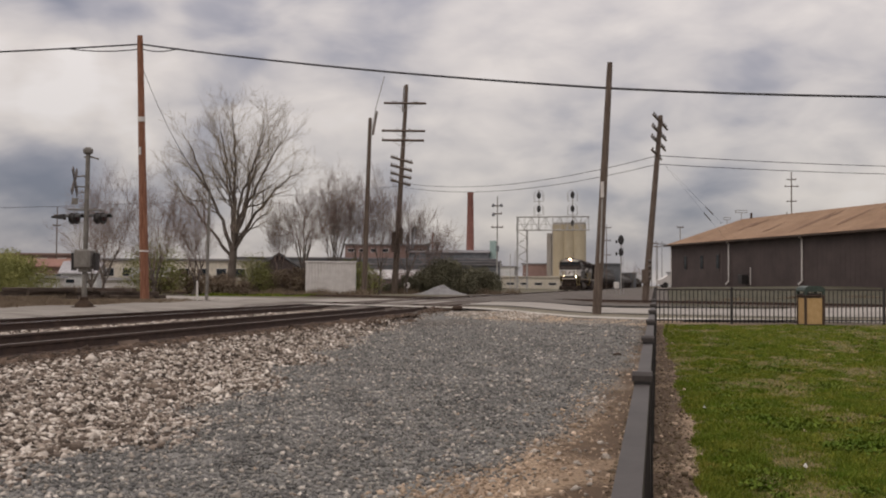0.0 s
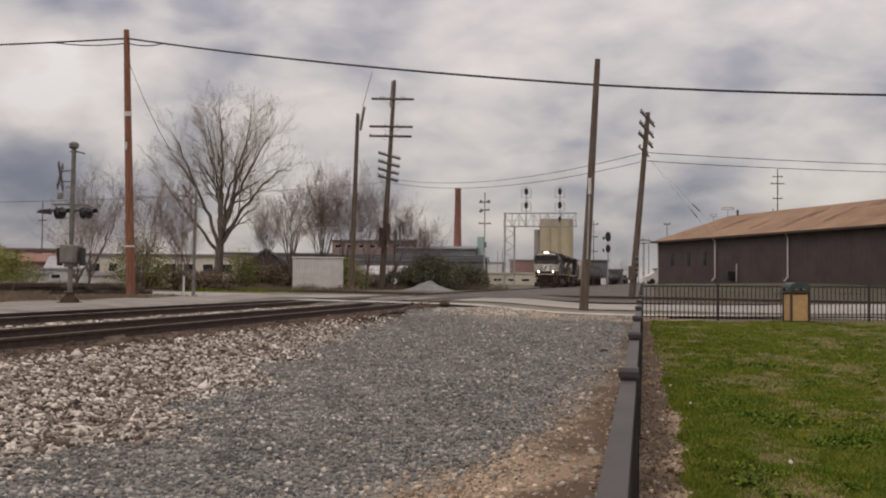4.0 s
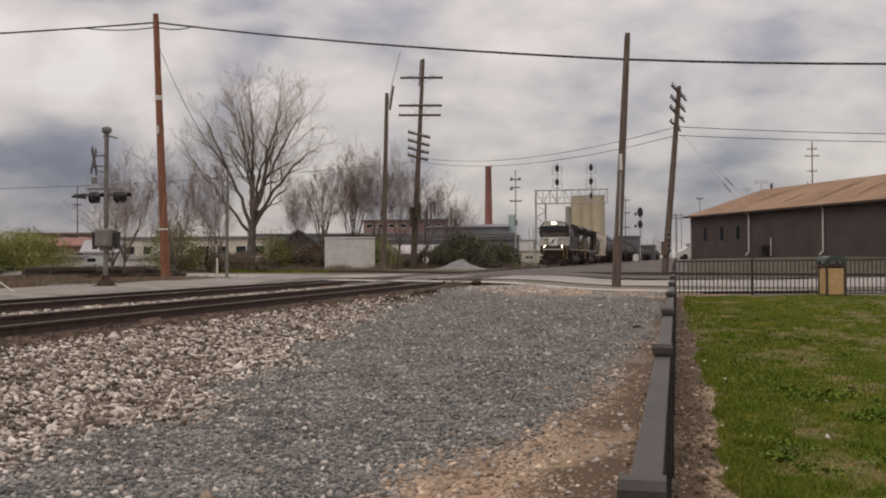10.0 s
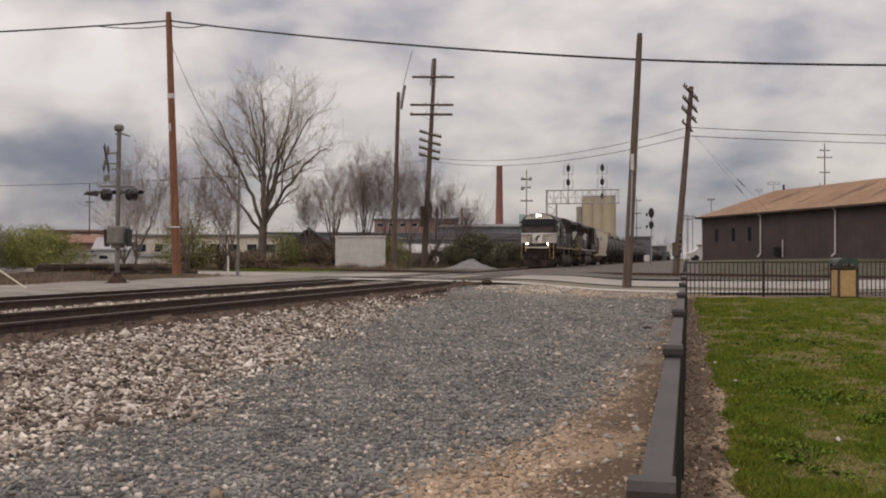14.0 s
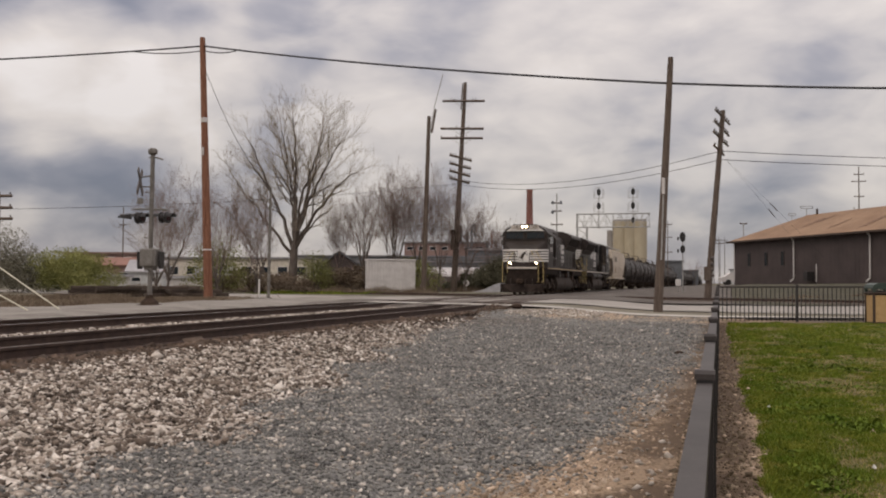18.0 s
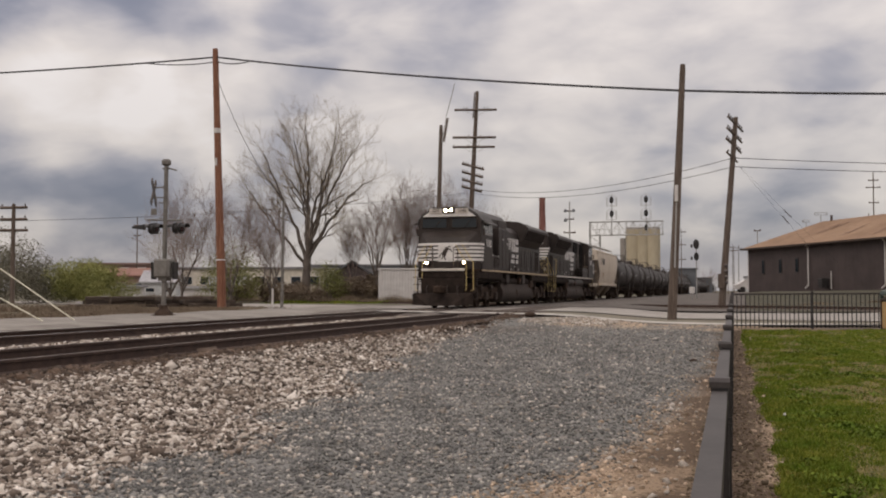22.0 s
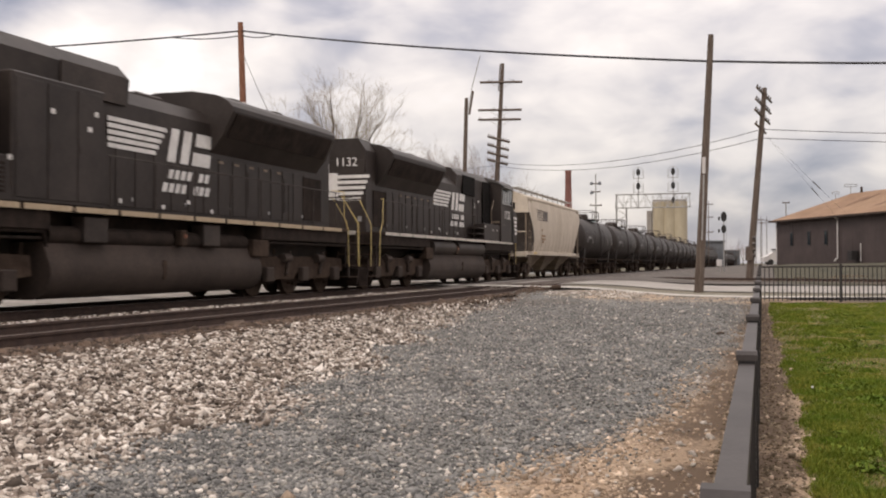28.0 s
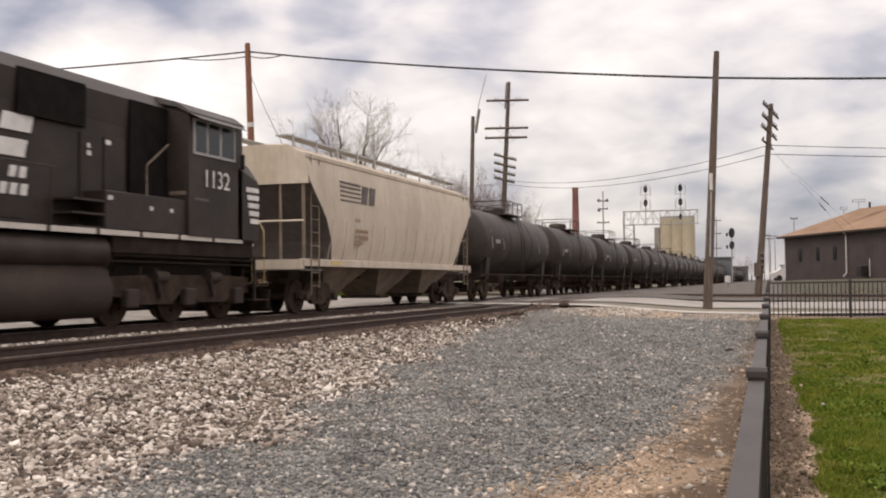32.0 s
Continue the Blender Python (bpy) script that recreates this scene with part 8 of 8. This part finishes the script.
def tank_car():
    t = thing("tank_car", "sooty black railway tank car with a top fittings platform", "freight car", group="tank cars of the train")
    L, R, zc = 6.55, 1.47, 2.68
    prof = [(0.05, -L - 0.62), (0.7, -L - 0.52), (1.15, -L - 0.30), (1.40, -L - 0.05), (R, -L + 0.25), (R, -2.2), (R + 0.012, -2.2), (R + 0.012, -2.12), (R, -2.12), (R, 2.12), (R + 0.012, 2.12), (R + 0.012, 2.2), (R, 2.2), (R, L - 0.25), (1.40, L + 0.05), (1.15, L + 0.30), (0.7, L + 0.52), (0.05, L + 0.62)]
    part("shell", lathe(nb(), prof, 36, pose(0, 0, zc, -90, 0, 0)), "tank", t, "sooty black tank shell", smooth=True)
    part("fittings_dome", lathe(nb(), [(0.55, 4.08), (0.55, 4.42), (0.48, 4.52), (0.2, 4.55)], 18), "black_paint", t, "black fittings housing")
    part("manway", lathe(nb(), [(0.3, 4.08), (0.3, 4.32), (0.2, 4.36)], 14, Matrix.Translation((0, -0.95, 0))), "black_paint", t)
    part("platform", box(nb(), -1.15, 1.15, -1.5, 1.5, 4.06, 4.10), "black_paint", t)
    bm = nb()
    for x in (-1.12, 1.12):
        for y in (-1.45, -0.5, 0.5, 1.45):
            rod(bm, (x, y, 4.08), (x, y, 4.72), 0.022, seg=5)
        rod(bm, (x, -1.45, 4.72), (x, 1.45, 4.72), 0.022, seg=5)
        rod(bm, (x, -1.45, 4.42), (x, 1.45, 4.42), 0.018, seg=5)
    for y in (-1.45, 1.45):
        rod(bm, (-1.12, y, 4.72), (1.12, y, 4.72), 0.022, seg=5)
    part("platform_rail", bm, "black_paint", t, "safety rail round the fittings")
    part("bottom_outlet", box(nb(), -0.4, 0.4, -0.5, 0.5, 0.75, 1.25, 0.06), "grime", t)
    for s in (-1, 1):
        lad = part("ladder", path_tube(nb(), [(s * 1.5, -0.25, 1.0), (s * 1.52, -0.25, 2.9), (s * 1.2, -0.25, 4.1)], 0.02), "tank", t)
        part("ladder_rail", path_tube(nb(), [(s * 1.5, 0.25, 1.0), (s * 1.52, 0.25, 2.9), (s * 1.2, 0.25, 4.1)], 0.02), "tank", lad)
        for k in range(6):
            part("rung", rod(nb(), (s * 1.52, -0.25, 1.1 + 0.36 * k), (s * 1.52, 0.25, 1.1 + 0.36 * k), 0.014, seg=5), "tank", lad)
        part("running_board", box(nb(), min(s * 1.1, s * 1.5), max(s * 1.1, s * 1.5), -7.1, 7.1, 1.12, 1.17), "grime", t)
        for y in (-5.6, -3.6, 3.6, 5.6):
            part("grab_iron", path_tube(nb(), [(s * 1.46, y, 2.3), (s * 1.52, y, 2.35), (s * 1.40, y, 3.1)], 0.018), "galv", t, "pale grab iron")
        for k in range(5):
            y = -s * 4.9 + s * k * 0.22 - (0.3 if k > 2 else 0)
            part("lettering_bar", box(nb(), s * 1.475 - 0.008, s * 1.475 + 0.008, y - 0.07, y + 0.07, 2.55, 2.72), "galv", t, "pale lettering bar")
    for d in (-1, 1):
        part("stub_sill", box(nb(), -0.35, 0.35, min(d * 4.6, d * 7.3), max(d * 4.6, d * 7.3), 0.85, 1.22), "grime", t)
        part("end_platform", box(nb(), -1.45, 1.45, min(d * 6.9, d * 7.3), max(d * 6.9, d * 7.3), 1.05, 1.12), "grime", t)
        part("saddle", hull(nb(), [(-1.2, d * 5.3, 0.9), (1.2, d * 5.3, 0.9), (-1.3, d * 5.3, 1.9), (1.3, d * 5.3, 1.9), (-1.2, d * 5.9, 0.9), (1.2, d * 5.9, 0.9), (-1.3, d * 5.9, 1.9), (1.3, d * 5.9, 1.9)]), "tank", t)
        part("end_rail", path_tube(nb(), [(-1.42, d * 7.25, 1.1), (-1.42, d * 7.25, 2.0), (1.42, d * 7.25, 2.0), (1.42, d * 7.25, 1.1)], 0.02), "black_paint", t)
        part("coupler", box(nb(), -0.13, 0.13, min(d * 7.2, d * 7.9), max(d * 7.2, d * 7.9), 0.76, 1.0, 0.03), "grime", t)
        tr, ax = freight_truck(t, d * 5.6)
    return t


lead = locomotive("lead_locomotive", "1040", "black six-axle diesel locomotive with white stripes and lit headlights", True)
second = locomotive("second_locomotive", "1132", "black six-axle diesel locomotive running backwards behind the leader", False)
hopper_car = covered_hopper()
first_tank = tank_car()
TANKS = [first_tank] + [copy_thing(first_tank, I4) for k in range(27)]
for tank in TANKS[:6]:
    for tr in tank.children:
        if tr.name.startswith("truck"):
            AXLES.extend((a, 0.457) for a in tr.children if a.name.startswith("wheelset"))

# a jumbled heap of old ties past the gravel strip
rng_t = random.Random(31)
old_tie = None
for k in range(26):
    layer = 0 if k < 13 else (1 if k < 21 else 2)
    u = (k % 13 + 0.5) / 13 if layer == 0 else ((k - 13) % 8 + 1.0) / 9.5 if layer == 1 else (k - 20.5) / 5.5
    x, y = -32.6 + 4.6 * u + rng_t.uniform(-0.3, 0.3), 46.3 + 5.4 * u + rng_t.uniform(-0.5, 0.5)
    m = pose(x, y, float(gz(x, y)) + 0.095 + 0.20 * layer, rng_t.uniform(-3, 3), 0, rng_t.choice((48, 52, 44, -40)) + rng_t.uniform(-12, 12))
    if old_tie is None:
        old_tie = thing("old_tie", "dark discarded wooden railroad tie in a heap", "railroad tie", m, "discarded ties")
        part("timber", box(nb(), -1.25, 1.25, -0.12, 0.12, -0.10, 0.10, 0.015), "tie", old_tie)
        for q in (-0.75, 0.75):
            part("spike_stub", box(nb(), q - 0.015, q + 0.015, -0.02, 0.02, 0.10, 0.13), "grime", old_tie)
    else:
        copy_thing(old_tie, m)

# scraps of paper on the lawn
for x, y, w, turn in ((0.44, 10.96, 0.022, 20), (1.03, 7.83, 0.022, 65)):
    bm = nb()
    hull(bm, [(-w, -w * 0.6, 0.0), (w, -w * 0.5, 0.008), (w * 0.8, w * 0.6, 0.022), (-w * 0.7, w * 0.5, 0.014), (0, 0, 0.035)])
    scrap = tagged(part("paper_scrap", bm, "white_paint"), "crumpled white paper scrap lying on the grass", "litter")
    scrap.matrix_basis = pose(x, y, float(gz(x, y)) + 0.035, 0, 0, turn)

# ---- loose stones and grass, last ----
def stone_shapes(rng, n=10):
    """Angular broken stones: skewed blocks with uneven corners."""
    v = np.array([(x, y, z) for z in (-1, 1) for y in (-1, 1) for x in (-1, 1)], float) * 0.72
    f = np.array([(0, 2, 3), (0, 3, 1), (4, 5, 7), (4, 7, 6), (0, 1, 5), (0, 5, 4), (2, 6, 7), (2, 7, 3), (0, 4, 6), (0, 6, 2), (1, 3, 7), (1, 7, 5)])
    return [v * rng.uniform(0.55, 1.35, (8, 1)) * rng.uniform(0.65, 1.25, (1, 3)) + rng.uniform(-0.22, 0.22, (8, 3)) for k in range(n)], f


def stones(name, label, pts, size, material, seed, category="gravel", uneven=0.32):
    rng = np.random.default_rng(seed)
    shapes, f = stone_shapes(rng)
    n = len(pts)
    pick = rng.integers(0, len(shapes), n)
    q = rng.normal(size=(n, 4))
    q /= np.linalg.norm(q, axis=1)[:, None]
    w, x, y, z = q.T
    R = np.stack([1 - 2 * (y * y + z * z), 2 * (x * y - z * w), 2 * (x * z + y * w), 2 * (x * y + z * w), 1 - 2 * (x * x + z * z), 2 * (y * z - x * w), 2 * (x * z - y * w), 2 * (y * z + x * w), 1 - 2 * (x * x + y * y)], 1).reshape(n, 3, 3)
    s = size * np.exp(rng.normal(0, uneven, n))
    V = np.einsum("nij,nkj->nki", R, np.array(shapes)[pick]) * s[:, None, None]
    V[:, :, 2] *= 0.75
    V += pts[:, None, :]
    F = f[None] + 8 * np.arange(n)[:, None, None]
    return soup(name, V.reshape(-1, 3), F.reshape(-1, 3), material, label, category)


def scatter(rng, n, x0, x1, y0, y1):
    """Points, denser towards the viewer."""
    u = rng.uniform(0, 1, n)
    y = y0 * (y1 / y0) ** u
    return rng.uniform(x0, x1, n), y


def patches(x, y, scale, seed):
    """Soft random blotches between 0 and 1, by place."""
    r = np.random.default_rng(seed).random((64, 64))
    u, v = np.asarray(x) / scale + 17.3, np.asarray(y) / scale + 5.1
    i, j = np.floor(u).astype(int), np.floor(v).astype(int)
    a, b = u - i, v - j
    a, b = a * a * (3 - 2 * a), b * b * (3 - 2 * b)
    return (r[i % 64, j % 64] * (1 - a) + r[(i + 1) % 64, j % 64] * a) * (1 - b) + (r[i % 64, (j + 1) % 64] * (1 - a) + r[(i + 1) % 64, (j + 1) % 64] * a) * b


rng = np.random.default_rng(7)
x, y = scatter(rng, 210000, -7.5, -2.6, 3.6, 36.0)
fringe = 0.75 * (patches(x, y, 0.8, 1) - 0.5) + rng.normal(0, 0.22, len(x))
keep = (x < toe(y) + fringe) & (rng.random(len(x)) < 0.62)
x, y = x[keep], y[keep]
z = np.maximum(bed_z(x, y), lot_z(x, y) - 0.01)
stones("ballast_stones", "pale crushed ballast stones on the track shoulder", np.column_stack([x, y, z + 0.010 + rng.uniform(-0.014, 0.018, len(x))]), 0.0215, "stone_white", 1, "ballast", 0.34)
x, y = rng.uniform(-11.65, -10.85, 9000), rng.uniform(8, 34, 9000)
stones("ballast_stones", "pale ballast stones between the two tracks", np.column_stack([x, y, bed_z(x, y) + 0.006]), 0.026, "stone_white", 2, "ballast")
x, y = rng.uniform(-10.4, -7.5, 6000), rng.uniform(8, 38, 6000)
xs, ys = scatter(rng, 26000, -8.05, -7.05, 5.0, 38.0)
low = rng.random(26000) < np.clip((-7.0 - xs) / 0.75, 0.05, 1)
stones("stained_ballast", "dark brown-stained stones along the tie ends", np.column_stack([xs, ys, bed_z(xs, ys) + rng.uniform(-0.01, 0.03, 26000)])[low], 0.026, "stone_brown", 13, "ballast", 0.4)
stones("stained_ballast", "brown-stained ballast stones between the ties", np.column_stack([x, y, bed_z(x, y) - 0.01]), 0.034, "tie", 3, "ballast")
x, y = scatter(rng, 140000, -7.8, -0.2, 3.6, 33.0)
rim = x + 0.40 + 45.0 / np.maximum(y, 4) ** 2
sandy = rim + 0.5 * (patches(x, y, 0.7, 2) - 0.5) + rng.normal(0, 0.13, len(x)) > 0
keep = (x > toe(y) - 0.2) & ~sandy & (rng.random(len(x)) < 0.85 - 0.6 * np.clip((y - 27 + 3 * patches(x, y, 1.5, 3)) / 4, 0, 1))
stones("lot_gravel", "loose blue-grey gravel of the lot", np.column_stack([x, y, lot_z(x, y) + 0.004])[keep], 0.0112, "stone_grey", 4, uneven=0.36)
keep = (x > toe(y)) & (sandy | (rng.random(len(x)) < 0.10 * np.exp(np.minimum(rim, 0) / 0.7))) & (rng.random(len(x)) < 0.62 - 0.48 * (x > -0.85 + rng.normal(0, 0.15, len(x))))
stones("sand_gravel", "tan pebbles in the sandy edge beside the fence", np.column_stack([x, y, lot_z(x, y) + 0.002])[keep], 0.0105, "stone_tan", 5, uneven=0.45)
x, y = scatter(rng, 5200, -6.5, -0.4, 5.0, 31.0)
keep = (x > toe(y)) & (rng.random(len(x)) < 0.35 + 0.65 * np.exp(-(x - toe(y)) / 1.2))
stones("stray_stones", "pale stray ballast stones scattered over the lot", np.column_stack([x, y, lot_z(x, y) + 0.008])[keep], 0.017, "stone_pale", 6)
x, y = rng.uniform(-6.9, -3.6, 1500), rng.uniform(29.6, 33.2, 1500)
keep = np.abs(y - (31.6 - 0.495 * (x + 0.5)) + 1.7 + rng.normal(0, 0.5, 1500)) < 0.9
stones("stray_stones", "pale stones gathered along the sidewalk edge", np.column_stack([x, y, lot_z(x, y) + 0.015])[keep], 0.030, "stone_pale", 16)
x, y = scatter(rng, 3000, 0.0, 7.0, 4.5, 28.0)
stones("lawn_pebbles", "few pale pebbles on the lawn edge", np.column_stack([x, y, np.maximum(lawn_z(x, y), lot_z(x, y)) + 0.005])[(x < 0.3) | (rng.random(3000) < 0.006)], 0.013, "stone_tan", 8)
x, y = scatter(rng, 10000, -0.35, 0.36, 4.0, 29.0)
keep = rng.random(len(x)) < 0.85 - 1.2 * np.maximum(x - 0.02, 0)
stones("strip_gravel", "pebbles and crumbs of earth along the foot of the fence", np.column_stack([x, y, lot_z(x, y) + 0.002])[keep], 0.0080, "stone_mixed", 11, uneven=0.5)


def worn_lawn(x, y):
    """Where the lawn is thin and dry, 0 to 1."""
    d = 0.40 * patches(x, y * 0.35, 0.6, 21) + 0.36 * patches(x, y * 0.5, 0.25, 22) + 0.24 * patches(x, y, 0.13, 23)
    return np.clip((d - 0.50 + 0.05 * np.clip(np.asarray(x) - 1.2, -1.2, 1.6)) * 5.0, 0, 1)


def clumped(x, y):
    """Thick tufts, 0 to 1."""
    return np.clip((0.5 * patches(x, y * 0.5, 0.35, 31) + 0.5 * patches(x, y, 0.16, 32) - 0.54) * 5.0, 0, 1)


def grass(name, label, n, seed, x0, x1, y0, y1, h, material="blade", dry=False, wide=1.0):
    rng = np.random.default_rng(seed)
    x, y = scatter(rng, n, 0.0, 1.0, y0, y1)
    x = x0 + x * (np.minimum(x1, 0.29 * y + 0.6) - x0)
    edge = lawn_edge(x, y) + 0.16 * (patches(x, y, 0.35, 24) - 0.5) + rng.normal(0, 0.05, n) > 0
    thin, tuft = worn_lawn(x, y), clumped(x, y)
    chance = 0.10 + 0.85 * thin if dry else 1.0 - 0.86 * thin
    keep = edge & (rng.random(n) < chance) & (y < 28.45 + 0.21 * x + 0.12 * np.sin(2.3 * x) + rng.normal(0, 0.12, n))
    x, y, thin, tuft = x[keep], y[keep], thin[keep], tuft[keep]
    n = len(x)
    hh = h * rng.uniform(0.45, 1.2, n) * (1 - 0.25 * thin + (0 if dry else 0.9) * tuft)
    a = rng.uniform(0, 6.28, n)
    w = wide * rng.uniform(0.0032, 0.0065, n) * np.clip(y / 9, 0.8, 2.2)
    ox, oy = np.cos(a) * w, np.sin(a) * w
    lean = rng.normal(0, 0.55, (n, 2)) * hh[:, None]
    z = lawn_z(x, y) - 0.002
    V = np.stack([np.column_stack([x - ox, y - oy, z]), np.column_stack([x + ox, y + oy, z]), np.column_stack([x + lean[:, 0], y + lean[:, 1], z + hh])], 1).reshape(-1, 3)
    return soup(name, V, np.arange(len(V)).reshape(-1, 3), material, label, "grass")


grass("lawn_grass", "short green lawn blades in uneven tufts", 520000, 3, 0.05, 10.5, 4.5, 31.0, 0.026, "blade")
grass("dry_grass", "scattered dry straw blades in worn patches of the lawn", 110000, 4, 0.1, 10.5, 4.5, 31.0, 0.020, "straw", True, 1.1)


def weeds(n, per, seed):
    """Low rosettes of broad leaves in loose clumps."""
    rng = np.random.default_rng(seed)
    cx, cy = scatter(rng, n * 5, 0.5, 7.0, 5.0, 29.0)
    pick = patches(cx, cy, 0.9, 25) + rng.normal(0, 0.12, n * 5) > 0.62
    cx, cy = cx[pick][:n], cy[pick][:n]
    r = rng.uniform(0.04, 0.17, len(cx))
    x = (cx[:, None] + rng.normal(0, 1, (len(cx), per)) * r[:, None] * 0.6).ravel()
    y = (cy[:, None] + rng.normal(0, 1, (len(cx), per)) * r[:, None] * 0.6).ravel()
    ok = (y < 28.4 + 0.21 * x) & (lawn_edge(x, y) > 0.05)
    x, y = x[ok], y[ok]
    k = len(x)
    a = rng.uniform(0, 6.28, k)
    w, h = rng.uniform(0.006, 0.013, k), rng.uniform(0.015, 0.055, k)
    z = lawn_z(x, y)
    ax, ay, bx, by = np.cos(a) * w, np.sin(a) * w, -np.sin(a) * w * 1.6, np.cos(a) * w * 1.6
    V = np.stack([np.column_stack([x - bx, y - by, z + h * 0.5]), np.column_stack([x + ax, y + ay, z + h]), np.column_stack([x + bx, y + by, z + h * 0.8]), np.column_stack([x - ax, y - ay, z + h * 0.7])], 1).reshape(-1, 3)
    return soup("broadleaf_weeds", V, np.arange(len(V)).reshape(-1, 4), "weed", "darker broad-leaved weed tufts in the lawn", "weeds")


weeds(420, 60, 9)


# a few clods by the lot edge
def clod(x, y, r, seed, label):
    rng = np.random.default_rng(seed)
    bm = nb()
    bmesh.ops.create_icosphere(bm, subdivisions=3, radius=r)
    for v in bm.verts:
        v.co *= 1 + 0.22 * math.sin(v.co.x * 9 / r * 0.3 + seed) * math.sin(v.co.y * 2.3 / r) + rng.uniform(-0.05, 0.05)
        v.co = Vector((v.co.x * 1.2, v.co.y, v.co.z * 0.7)) + Vector((x, y, float(gz(x, y)) + r * 0.3))
    tagged(part("clod", bm, "grime", smooth=True), label, "clod")


clod(-0.75, 17.9, 0.065, 1, "dark clod of earth on the gravel")
clod(-6.9, 34.3, 0.15, 2, "dark lump of earth at the sidewalk edge")


# ---- the train rolls in, gathering speed ----
def run(t):
    """Place of the leading headlight along the line at t seconds."""
    u = t - 16.0
    return 1.04612034e-05 * u**4 - 4.09809043e-04 * u**3 - 5.20106596e-02 * u**2 - 5.16773255 * u + 79.6984606


def motions():
    cars = [(lead, 8.4, 0), (second, 29.9, 180), (hopper_car, 49.2, 0)] + [(tank, 65.9 + 15.72 * k, 0) for k, tank in enumerate(TANKS)]
    for car, back, turn in cars:
        walk(car, [(t, pose(MAIN, run(t) + back, RAIL, 0, 0, turn)) for t in range(0, 33)])
    for axle, r in AXLES:
        top = axle
        while top.parent:
            top = top.parent
        way = -1.0 if top is second else 1.0
        x, y, z = axle.location
        walk(axle, [(k / 10, pose(x, y, z) @ Matrix.Rotation(way * (run(0) - run(k / 10)) / r, 4, "X")) for k in range(0, 321)])


motions()
